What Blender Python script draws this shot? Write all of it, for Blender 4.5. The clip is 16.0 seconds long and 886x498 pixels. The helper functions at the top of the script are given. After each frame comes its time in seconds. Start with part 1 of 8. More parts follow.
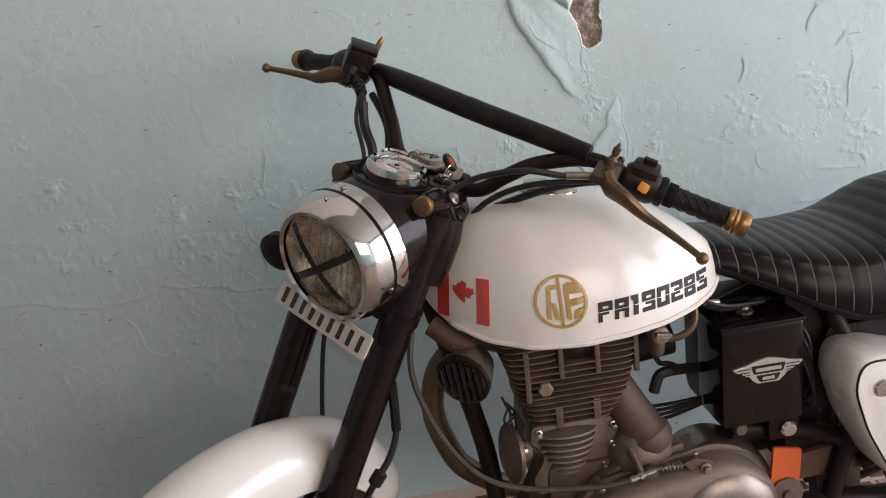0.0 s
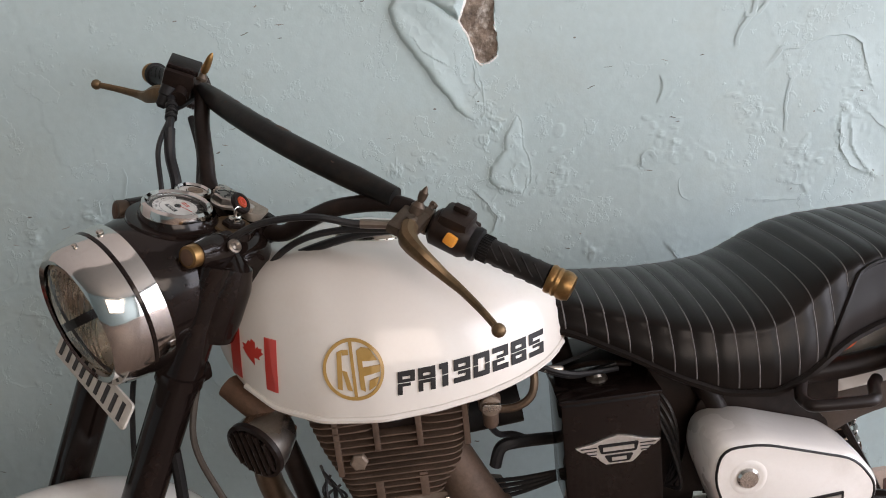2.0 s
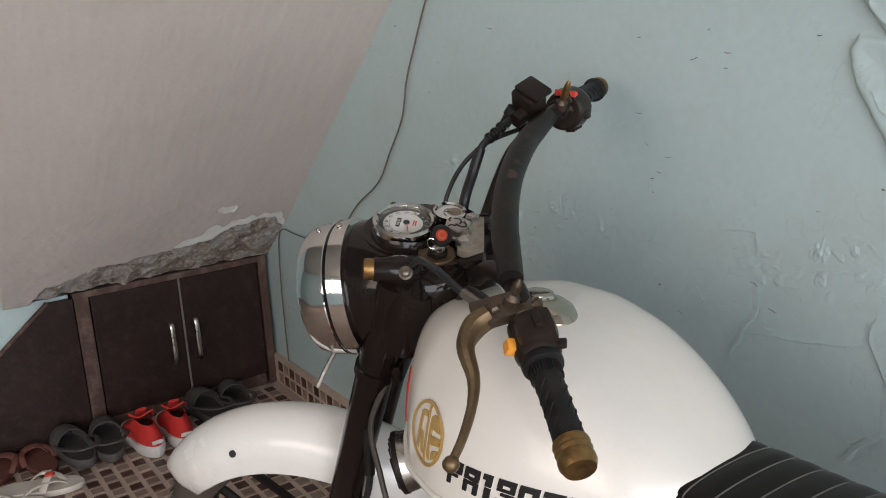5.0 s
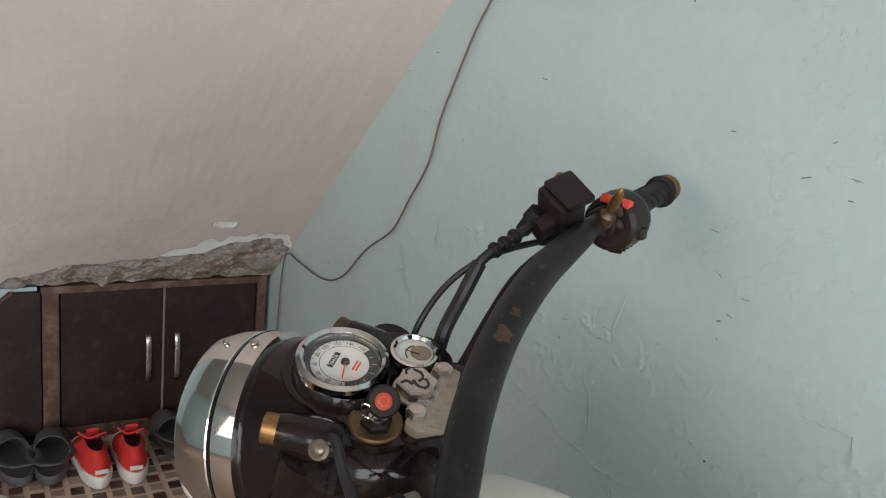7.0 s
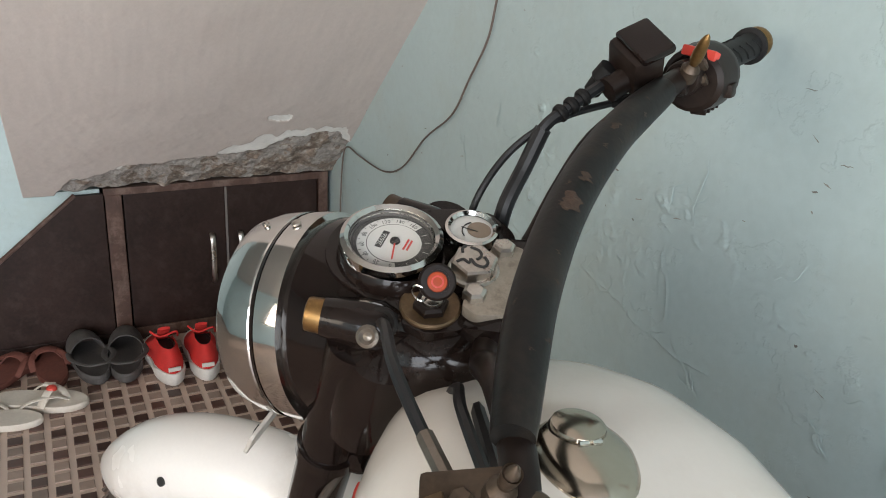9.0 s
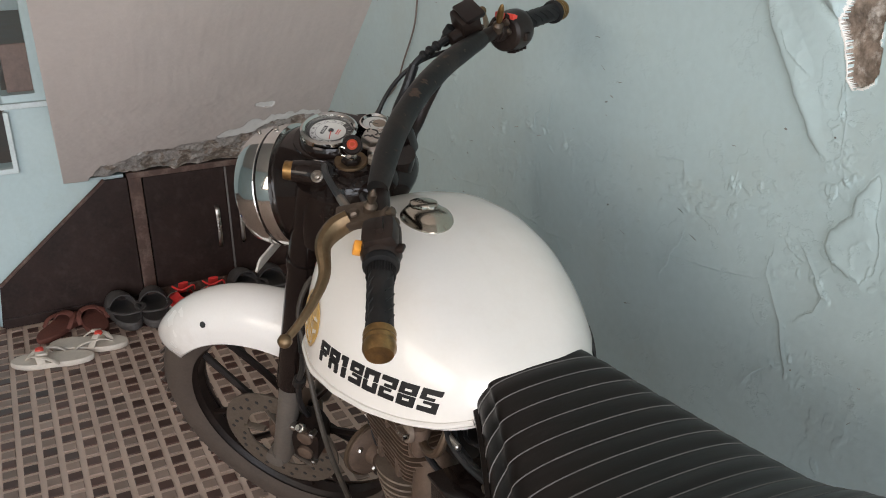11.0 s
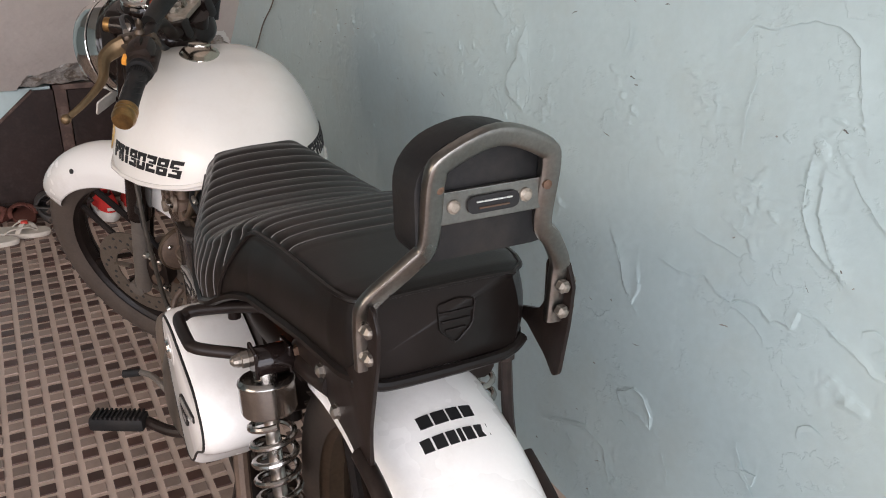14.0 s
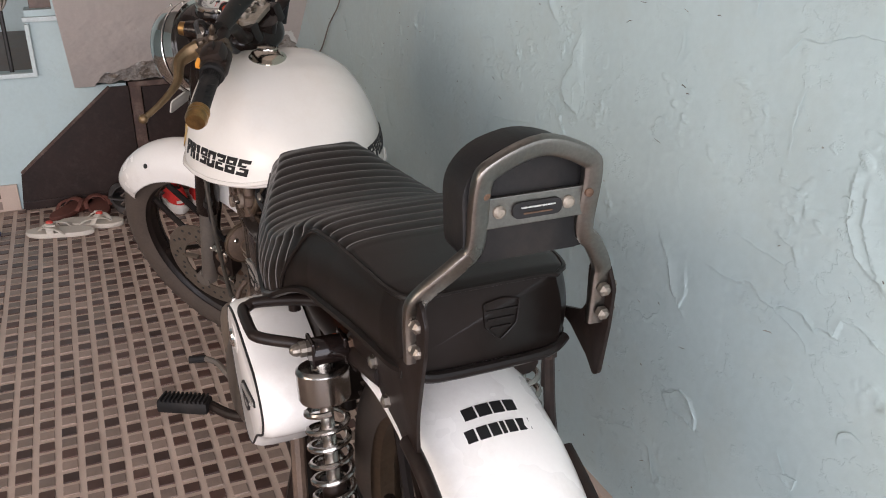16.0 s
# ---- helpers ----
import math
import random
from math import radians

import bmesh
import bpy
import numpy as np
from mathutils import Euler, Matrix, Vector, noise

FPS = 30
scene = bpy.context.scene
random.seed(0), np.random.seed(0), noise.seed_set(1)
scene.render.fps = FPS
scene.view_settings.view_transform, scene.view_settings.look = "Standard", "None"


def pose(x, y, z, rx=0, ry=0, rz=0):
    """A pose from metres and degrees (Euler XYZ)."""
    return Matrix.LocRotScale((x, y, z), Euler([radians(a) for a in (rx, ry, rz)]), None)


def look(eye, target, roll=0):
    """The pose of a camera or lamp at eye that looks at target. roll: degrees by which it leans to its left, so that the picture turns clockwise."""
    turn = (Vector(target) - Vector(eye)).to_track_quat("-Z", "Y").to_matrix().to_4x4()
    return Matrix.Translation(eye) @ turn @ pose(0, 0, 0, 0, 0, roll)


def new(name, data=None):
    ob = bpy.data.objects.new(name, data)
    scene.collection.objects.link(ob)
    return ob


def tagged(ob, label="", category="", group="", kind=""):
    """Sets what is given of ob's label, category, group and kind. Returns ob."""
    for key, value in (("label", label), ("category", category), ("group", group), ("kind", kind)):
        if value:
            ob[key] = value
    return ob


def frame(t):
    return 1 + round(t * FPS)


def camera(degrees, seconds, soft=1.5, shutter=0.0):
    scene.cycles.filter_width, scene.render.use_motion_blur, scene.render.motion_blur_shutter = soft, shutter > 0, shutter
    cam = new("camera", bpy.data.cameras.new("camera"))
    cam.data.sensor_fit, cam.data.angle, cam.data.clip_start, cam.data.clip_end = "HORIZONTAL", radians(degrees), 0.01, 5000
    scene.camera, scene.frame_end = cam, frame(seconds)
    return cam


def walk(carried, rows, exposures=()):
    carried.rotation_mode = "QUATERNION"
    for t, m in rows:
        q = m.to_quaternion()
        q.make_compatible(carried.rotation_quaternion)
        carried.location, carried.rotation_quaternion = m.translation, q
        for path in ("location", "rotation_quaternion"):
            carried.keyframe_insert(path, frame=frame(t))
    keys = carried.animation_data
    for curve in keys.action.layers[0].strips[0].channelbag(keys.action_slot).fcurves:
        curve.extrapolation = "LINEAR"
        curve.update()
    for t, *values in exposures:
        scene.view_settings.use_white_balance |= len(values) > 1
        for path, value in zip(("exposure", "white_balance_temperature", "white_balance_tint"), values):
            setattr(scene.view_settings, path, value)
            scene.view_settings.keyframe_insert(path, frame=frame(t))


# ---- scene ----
cam = camera(54.7, 16.0, 1.0)
GATE_W, WINDOW_W = 168.0, 46.0

PATH = [
    (0, (0.081, 0.112, 1.251), (0.262, 2.017, 0.669), -6.8),
    (0.5, (0.18, 0.107, 1.259), (0.334, 2.016, 0.681), -7.0),
    (1, (0.265, 0.118, 1.264), (0.411, 2.028, 0.687), -9.8),
    (1.5, (0.361, 0.145, 1.259), (0.514, 2.054, 0.681), -10.2),
    (2, (0.437, 0.263, 1.242), (0.5, 2.174, 0.656), -6.4),
    (2.5, (0.515, 0.459, 1.283), (0.407, 2.367, 0.693), -3.7),
    (3, (0.655, 0.656, 1.279), (-0.14, 2.41, 0.74), -7.7),
    (3.5, (0.798, 0.755, 1.294), (-0.35, 2.317, 0.803), -7.0),
    (4, (0.922, 0.704, 1.29), (-0.468, 2.061, 0.813), -7.2),
    (4.2, (1.0, 0.676, 1.272), (-0.461, 1.956, 0.794), -6.9),
    (6.3, (1.154, 0.91, 1.338), (-0.549, 1.816, 0.811), 2.7),
    (6.5, (1.052, 0.934, 1.35), (-0.649, 1.854, 0.837), 4.2),
    (7, (0.828, 1.025, 1.324), (-0.838, 2.009, 0.819), 6.2),
    (7.5, (0.649, 1.16, 1.304), (-1.014, 2.127, 0.757), 7.1),
    (8, (0.609, 1.197, 1.275), (-1.071, 2.077, 0.64), 6.5),
    (8.5, (0.651, 1.174, 1.272), (-1.032, 1.994, 0.569), 4.0),
    (9, (0.765, 1.074, 1.273), (-0.9, 1.9, 0.534), 3.2),
    (9.5, (0.904, 0.966, 1.269), (-0.669, 1.908, 0.469), 4.1),
    (9.7, (0.945, 0.951, 1.283), (-0.605, 1.923, 0.476), 4.5),
    (11.8, (1.617, 0.833, 1.314), (-0.097, 1.606, 0.633), -3.5),
    (12, (1.664, 0.808, 1.291), (-0.025, 1.633, 0.607), -2.1),
    (12.5, (1.735, 0.831, 1.291), (0.077, 1.722, 0.615), 0.9),
    (13, (1.832, 0.953, 1.289), (0.172, 1.841, 0.614), 1.0),
    (13.5, (1.921, 1.031, 1.231), (0.267, 1.911, 0.529), 0.2),
    (14, (1.965, 1.062, 1.213), (0.327, 1.903, 0.432), 0.1),
    (14.5, (1.992, 1.075, 1.223), (0.344, 1.891, 0.436), -0.2),
    (15, (1.998, 1.078, 1.234), (0.344, 1.882, 0.447), -0.3),
    (15.5, (2.009, 1.067, 1.232), (0.339, 1.838, 0.445), -0.7),
    (16, (2.011, 1.053, 1.237), (0.317, 1.767, 0.45), -0.2),
]
walk(cam, [(t, look(eye, target, roll)) for t, eye, target, roll in PATH],
     [(t, stops + 0.08, kelvin, tint) for t, stops, kelvin, tint in ((0.0, 0.04, 6930, 26), (2.0, 0.05, 6850, 25), (2.5, 0.05, 6800, 23), (3.0, -0.15, 6680, 20), (3.5, -0.19, 6650, 20), (4.0, -0.15, 6700, 20), (6.5, 0.05, 6850, 19), (7.0, 0.2, 6850, 19), (7.5, 0.5, 6850, 20),
                                                                   (8.0, 0.68, 6850, 20), (8.5, 0.68, 6850, 20), (9.0, 0.42, 6800, 17), (9.5, 0.05, 6800, 16), (12.0, 0.08, 6800, 22), (13.5, 0.05, 6900, 24), (16.0, 0.05, 6980, 26))])

# ---------- world, sun, lights ----------
world = bpy.data.worlds.new("sky")
scene.world = world
world.use_nodes = True
_sky = world.node_tree.nodes.new("ShaderNodeTexSky")
_sky.sky_type = "NISHITA"
_sky.sun_disc = False
_sky.sun_elevation, _sky.sun_rotation = radians(48), radians(110)
world.node_tree.links.new(_sky.outputs["Color"], world.node_tree.nodes["Background"].inputs["Color"])
world.node_tree.nodes["Background"].inputs["Strength"].default_value = 0.10
sun_data = bpy.data.lights.new("sun", "SUN")
sun_data.energy, sun_data.angle, sun_data.color = 2.0, radians(0.5), (1.0, 0.96, 0.9)
sun = new("sun", sun_data)
sun.matrix_world = look((6, -6, 9), (0, 0, 0))


def opening_light(name, eye, target, sx, sy, watts, color):
    d = bpy.data.lights.new(name, "AREA")
    d.shape, d.size, d.size_y, d.energy, d.color = "RECTANGLE", sx, sy, watts, color
    ob = new(name, d)
    ob.matrix_world = look(eye, target)
    return ob


# daylight through the gate opening and the window behind the camera
opening_light("gate_daylight", (3.95, -0.25, 1.33), (0.0, -0.25, 1.0), 3.9, 2.5, GATE_W, (0.825, 0.935, 1.0))
opening_light("window_daylight", (1.5, -2.35, 1.85), (0.7, 1.0, 0.8), 2.3, 1.3, WINDOW_W, (1.0, 0.92, 0.75))

# ---------- materials ----------


def nd(nt, kind, **props):
    n = nt.nodes.new(kind)
    for k, v in props.items():
        n.inputs[k.replace("_", " ")].default_value = v
    return n


def mat(name, base, rough=0.5, metal=0.0, var=0.15, scale=12.0, fine=140.0, bump=0.1, dirt=None, dirt_amt=0.0, coat=0.0, dirt_scale=6.0, rough_var=0.1, island=0.0, objrand=0.0, spec=0.5, chips=0.0):
    """Painted or raw surface: two scales of colour variation, optional dirt, bump and roughness variation."""
    m = bpy.data.materials.new(name)
    m.use_nodes = True
    nt = m.node_tree
    b = nt.nodes["Principled BSDF"]
    b.inputs["Metallic"].default_value = metal
    b.inputs["Coat Weight"].default_value = coat
    b.inputs["Specular IOR Level"].default_value = spec
    b.inputs["Coat Roughness"].default_value = 0.06
    co = nt.nodes.new("ShaderNodeTexCoord")
    n1 = nd(nt, "ShaderNodeTexNoise", Scale=scale, Detail=4.0, Roughness=0.6)
    n2 = nd(nt, "ShaderNodeTexNoise", Scale=fine, Detail=3.0, Roughness=0.6)
    for n in (n1, n2):
        nt.links.new(co.outputs["Object"], n.inputs["Vector"])
    mx = nt.nodes.new("ShaderNodeMix")
    mx.data_type = "FLOAT"
    mx.inputs[0].default_value = 0.4
    nt.links.new(n1.outputs["Fac"], mx.inputs[2])
    nt.links.new(n2.outputs["Fac"], mx.inputs[3])
    rmp = nt.nodes.new("ShaderNodeValToRGB")
    lo = [max(0, c * (1 - var)) for c in base]
    hi = [min(1, c * (1 + var)) for c in base]
    rmp.color_ramp.elements[0].position, rmp.color_ramp.elements[1].position = 0.3, 0.7
    rmp.color_ramp.elements[0].color, rmp.color_ramp.elements[1].color = (*lo, 1), (*hi, 1)
    nt.links.new(mx.outputs[0], rmp.inputs["Fac"])
    col = rmp.outputs["Color"]
    if island or objrand:
        src = nt.nodes.new("ShaderNodeNewGeometry").outputs["Random Per Island"] if island else nt.nodes.new("ShaderNodeObjectInfo").outputs["Random"]
        mr = nd(nt, "ShaderNodeMapRange")
        mr.inputs["To Min"].default_value, mr.inputs["To Max"].default_value = 1 - (island or objrand), 1 + (island or objrand)
        nt.links.new(src, mr.inputs["Value"])
        hs = nt.nodes.new("ShaderNodeHueSaturation")
        nt.links.new(mr.outputs["Result"], hs.inputs["Value"])
        nt.links.new(col, hs.inputs["Color"])
        col = hs.outputs["Color"]
    if dirt:
        n3 = nd(nt, "ShaderNodeTexNoise", Scale=dirt_scale, Detail=8.0, Roughness=0.7)
        nt.links.new(co.outputs["Object"], n3.inputs["Vector"])
        r3 = nt.nodes.new("ShaderNodeValToRGB")
        r3.color_ramp.elements[0].position, r3.color_ramp.elements[1].position = 0.5, 0.72
        r3.color_ramp.elements[1].color = (dirt_amt, dirt_amt, dirt_amt, 1)
        nt.links.new(n3.outputs["Fac"], r3.inputs["Fac"])
        dm = nt.nodes.new("ShaderNodeMix")
        dm.data_type = "RGBA"
        nt.links.new(r3.outputs["Color"], dm.inputs[0])
        nt.links.new(col, dm.inputs[6])
        dm.inputs[7].default_value = (*dirt, 1)
        col = dm.outputs[2]
    nt.links.new(col, b.inputs["Base Color"])
    mr = nd(nt, "ShaderNodeMapRange")
    mr.inputs["To Min"].default_value, mr.inputs["To Max"].default_value = max(0, rough - rough_var), min(1, rough + rough_var)
    nt.links.new(n1.outputs["Fac"], mr.inputs["Value"])
    nt.links.new(mr.outputs["Result"], b.inputs["Roughness"])
    if bump:
        bp = nd(nt, "ShaderNodeBump", Strength=bump, Distance=0.004)
        nt.links.new(mx.outputs[0], bp.inputs["Height"])
        nt.links.new(bp.outputs["Normal"], b.inputs["Normal"])
        if chips:
            # crisp flake edges: stepped noise, kept to blotchy zones
            n4 = nd(nt, "ShaderNodeTexNoise", Scale=11.0, Detail=7.0, Roughness=0.62)
            n5 = nd(nt, "ShaderNodeTexNoise", Scale=2.6, Detail=2.0)
            n6 = nd(nt, "ShaderNodeTexNoise", Scale=34.0, Detail=5.0, Roughness=0.6)
            hs = []
            for n, lo_, hi_ in ((n4, 0.585, 0.60), (n5, 0.46, 0.60), (n6, 0.60, 0.70)):
                nt.links.new(co.outputs["Object"], n.inputs["Vector"])
                q = nd(nt, "ShaderNodeMapRange")
                q.inputs["From Min"].default_value, q.inputs["From Max"].default_value = lo_, hi_
                nt.links.new(n.outputs["Fac"], q.inputs["Value"])
                hs.append(q.outputs["Result"])
            mul = nt.nodes.new("ShaderNodeMath")
            mul.operation = "MULTIPLY"
            nt.links.new(hs[1], mul.inputs[0])
            nt.links.new(hs[2], mul.inputs[1])
            add = nt.nodes.new("ShaderNodeMath")
            add.operation = "ADD"
            nt.links.new(hs[0], add.inputs[0])
            nt.links.new(mul.outputs[0], add.inputs[1])
            b2 = nd(nt, "ShaderNodeBump", Strength=chips, Distance=0.003)
            nt.links.new(add.outputs[0], b2.inputs["Height"])
            nt.links.new(bp.outputs["Normal"], b2.inputs["Normal"])
            nt.links.new(b2.outputs["Normal"], b.inputs["Normal"])
    return m


TEAL = mat("teal_wall_paint", (0.424, 0.53, 0.533), 0.46, var=0.07, scale=2.2, fine=60, bump=0.25, chips=0.3, dirt=(0.40, 0.45, 0.41), dirt_amt=0.5, dirt_scale=3.0)
SOFFIT = mat("cream_whitewash", (0.565, 0.495, 0.455), 0.85, var=0.06, scale=3, fine=70, bump=0.45, dirt=(0.46, 0.39, 0.35), dirt_amt=0.4)
PLASTER = mat("bare_plaster", (0.22, 0.17, 0.135), 0.95, var=0.6, scale=30, fine=120, bump=1.0, dirt=(0.66, 0.61, 0.55), dirt_amt=0.95, dirt_scale=44)
BEIGE = mat("beige_terrazzo", (0.52, 0.395, 0.325), 0.42, var=0.12, scale=5, fine=300, bump=0.05, dirt=(0.33, 0.24, 0.19), dirt_amt=0.5)
TILE_DARK = mat("dark_brown_tile", (0.075, 0.038, 0.029), 0.32, var=0.25, scale=30, fine=300, bump=0.05, objrand=0.35)
TILE_TAUPE = mat("taupe_tile", (0.255, 0.183, 0.148), 0.38, var=0.2, scale=30, fine=300, bump=0.05, objrand=0.3)
TILE_DARK_I = mat("dark_brown_tile_far", (0.075, 0.038, 0.029), 0.32, var=0.25, scale=30, fine=300, bump=0.05, island=0.35)
TILE_TAUPE_I = mat("taupe_tile_far", (0.255, 0.183, 0.148), 0.38, var=0.2, scale=30, fine=300, bump=0.05, island=0.3)
WOOD = mat("dark_stained_wood", (0.023, 0.0115, 0.009), 0.5, var=0.45, scale=7, fine=90, bump=0.2, dirt=(0.085, 0.058, 0.048), dirt_amt=0.25, dirt_scale=22, spec=0.25)
WOOD_RED = mat("worn_red_brown_wood", (0.070, 0.034, 0.024), 0.6, var=0.35, scale=14, fine=90, bump=0.3, dirt=(0.28, 0.2, 0.16), dirt_amt=0.5, dirt_scale=18)
# unseen ceiling: grey darkened so that black parts below reflect less light
CEIL = mat("darkened_grey_plaster", (0.36, 0.34, 0.32), 0.9, var=0.08, scale=2, fine=60, bump=0.2)
STONE_STEP = mat("brown_stone_step", (0.125, 0.075, 0.056), 0.45, var=0.4, scale=9, fine=80, bump=0.05)
WHITE = mat("white_bike_paint", (0.715, 0.67, 0.615), 0.26, var=0.02, scale=4, fine=200, bump=0.0, spec=0.4, coat=0.45, rough_var=0.05, dirt=(0.56, 0.47, 0.37), dirt_amt=0.24)
BLACK = mat("black_enamel", (0.0095, 0.0060, 0.0052), 0.11, var=0.3, scale=12, fine=150, bump=0.02, coat=0.08, dirt=(0.030, 0.019, 0.013), dirt_amt=0.22, spec=0.24)
BLACK_MATT = mat("black_powder_coat", (0.0125, 0.0080, 0.0066), 0.40, var=0.3, scale=18, fine=200, bump=0.06, dirt=(0.055, 0.036, 0.026), dirt_amt=0.4, dirt_scale=10, spec=0.2)
BAR_BLACK = mat("scuffed_black_bar", (0.009, 0.0085, 0.008), 0.40, var=0.3, scale=18, fine=160, bump=0.12, dirt=(0.042, 0.03, 0.022), dirt_amt=0.5, dirt_scale=14, spec=0.20)
RUBBER = mat("black_rubber", (0.010, 0.0095, 0.0095), 0.55, spec=0.2, var=0.3, scale=20, fine=200, bump=0.12, dirt=(0.07, 0.055, 0.045), dirt_amt=0.3)
TYRE = mat("dusty_tyre_rubber", (0.066, 0.047, 0.036), 0.8, var=0.25, scale=16, fine=160, bump=0.2, dirt=(0.10, 0.072, 0.055), dirt_amt=0.5)
LEATHER = mat("black_leatherette", (0.0080, 0.0058, 0.0049), 0.33, var=0.2, scale=8, fine=500, bump=0.08, dirt=(0.020, 0.0135, 0.010), dirt_amt=0.4, rough_var=0.08, spec=0.21)
THREAD = mat("grey_seam_piping", (0.11, 0.10, 0.095), 0.6, var=0.2, scale=30, fine=300, bump=0.1)
CHROME = mat("chrome", (0.62, 0.605, 0.58), 0.09, metal=1.0, var=0.05, scale=10, fine=200, bump=0.0, dirt=(0.45, 0.40, 0.34), dirt_amt=0.3, rough_var=0.06)
CHROME_OLD = mat("aged_chrome", (0.50, 0.47, 0.43), 0.28, metal=1.0, var=0.2, scale=16, fine=200, bump=0.08, dirt=(0.20, 0.13, 0.09), dirt_amt=0.6, dirt_scale=20)
ALU = mat("dusty_cast_aluminium", (0.115, 0.074, 0.052), 0.62, metal=0.25, var=0.3, scale=18, fine=200, bump=0.3, dirt=(0.045, 0.030, 0.022), dirt_amt=0.8, dirt_scale=14)
ALU_POL = mat("polished_aluminium_case", (0.22, 0.19, 0.16), 0.34, metal=0.8, var=0.2, scale=10, fine=200, bump=0.05, dirt=(0.14, 0.105, 0.08), dirt_amt=0.7, dirt_scale=10)
SCRATCHED = mat("scratched_grey_alloy", (0.31, 0.265, 0.215), 0.5, metal=0.5, var=0.2, scale=30, fine=220, bump=0.1, dirt=(0.12, 0.09, 0.07), dirt_amt=0.8, dirt_scale=60)
SHOCK_CHROME = mat("dulled_chrome", (0.34, 0.32, 0.30), 0.20, metal=1.0, var=0.12, scale=16, fine=200, bump=0.03, dirt=(0.14, 0.10, 0.075), dirt_amt=0.5, dirt_scale=20)
STEEL = mat("brushed_steel", (0.20, 0.188, 0.172), 0.30, metal=1.0, var=0.25, scale=12, fine=260, bump=0.04, dirt=(0.18, 0.12, 0.075), dirt_amt=0.5, dirt_scale=14)
FORK_GREY = mat("grey_fork_slider", (0.17, 0.148, 0.128), 0.45, metal=0.4, var=0.2, scale=14, fine=160, bump=0.1, dirt=(0.2, 0.15, 0.12), dirt_amt=0.5)
BRASS = mat("worn_brass", (0.27, 0.155, 0.06), 0.36, metal=0.9, var=0.3, scale=40, fine=260, bump=0.08, dirt=(0.09, 0.06, 0.032), dirt_amt=0.65, dirt_scale=24)
GOLD_LEVER = mat("bronzed_lever", (0.165, 0.108, 0.058), 0.46, metal=0.8, var=0.3, scale=22, fine=200, bump=0.08, dirt=(0.07, 0.05, 0.035), dirt_amt=0.6, dirt_scale=16)
RUST = mat("rusty_steel", (0.115, 0.062, 0.037), 0.7, metal=0.3, var=0.4, scale=26, fine=200, bump=0.3, dirt=(0.05, 0.034, 0.024), dirt_amt=0.6)
PIPE_BROWN = mat("heat_browned_exhaust", (0.12, 0.082, 0.055), 0.4, metal=0.7, var=0.3, scale=8, fine=120, bump=0.08, dirt=(0.2, 0.15, 0.11), dirt_amt=0.4)
ORANGE = mat("orange_plate_paint", (0.72, 0.13, 0.03), 0.4, var=0.06, scale=9, fine=120, bump=0.03, dirt=(0.3, 0.1, 0.05), dirt_amt=0.3)
ORANGE_PLASTIC = mat("amber_plastic", (0.75, 0.30, 0.04), 0.35, var=0.06, bump=0.02)
RED = mat("red_decal", (0.56, 0.05, 0.035), 0.3, var=0.06, bump=0.0, coat=0.5)
RED_PLASTIC = mat("red_switch_plastic", (0.62, 0.06, 0.04), 0.4, var=0.08, bump=0.02)
RED_LENS = mat("orange_red_lens", (0.36, 0.052, 0.016), 0.45, var=0.25, scale=90, bump=0.05, spec=0.25)
DECAL_BLACK = mat("black_vinyl_decal", (0.014, 0.013, 0.013), 0.5, var=0.1, bump=0.0, coat=0.0, spec=0.25)
DECAL_GOLD = mat("gold_vinyl_decal", (0.42, 0.25, 0.07), 0.35, var=0.12, scale=40, bump=0.0, coat=0.3)
SILVER_BADGE = mat("silver_badge", (0.62, 0.60, 0.57), 0.3, metal=0.7, var=0.15, scale=60, bump=0.05, dirt=(0.25, 0.2, 0.16), dirt_amt=0.5, dirt_scale=60)
DIAL = mat("white_dial", (0.58, 0.57, 0.54), 0.5, var=0.04, bump=0.0, dirt=(0.4, 0.37, 0.33), dirt_amt=0.3)
DIAL_BLACK = mat("black_dial_ink", (0.02, 0.02, 0.02), 0.5, var=0.05, bump=0.0)
# plate white is lowered for the shadow under the headlight, with real dirt over it
PLATE_WHITE = mat("dusty_shadowed_plate_white", (0.50, 0.47, 0.42), 0.4, var=0.1, scale=30, bump=0.02, dirt=(0.3, 0.24, 0.19), dirt_amt=0.5, dirt_scale=25)
CABLE = mat("black_cable_sheath", (0.012, 0.012, 0.013), 0.45, spec=0.4, var=0.3, scale=30, bump=0.05, dirt=(0.10, 0.085, 0.07), dirt_amt=0.4)
DUSTY_CABLE = mat("dusty_cable_sheath", (0.050, 0.041, 0.033), 0.55, spec=0.3, var=0.3, scale=30, bump=0.05, dirt=(0.12, 0.095, 0.075), dirt_amt=0.6, dirt_scale=20)
WIRE_M = mat("grey_brown_wire", (0.13, 0.10, 0.085), 0.6, var=0.2, bump=0.05)
SHOE_RED = mat("red_knit_shoe", (0.55, 0.025, 0.02), 0.75, var=0.2, scale=30, fine=400, bump=0.3)
SHOE_WHITE = mat("dirty_white_sole", (0.60, 0.56, 0.52), 0.7, var=0.12, scale=20, bump=0.15, dirt=(0.35, 0.28, 0.23), dirt_amt=0.5)
SHOE_GREY = mat("dark_grey_foam_clog", (0.07, 0.063, 0.06), 0.7, var=0.25, scale=20, bump=0.15, dirt=(0.2, 0.16, 0.13), dirt_amt=0.5)
SHOE_BROWN = mat("brown_red_sandal_strap", (0.14, 0.045, 0.032), 0.7, var=0.3, scale=30, bump=0.3)
SHOE_BLUE = mat("blue_rubber_slipper", (0.03, 0.07, 0.22), 0.6, var=0.2, scale=20, bump=0.1)
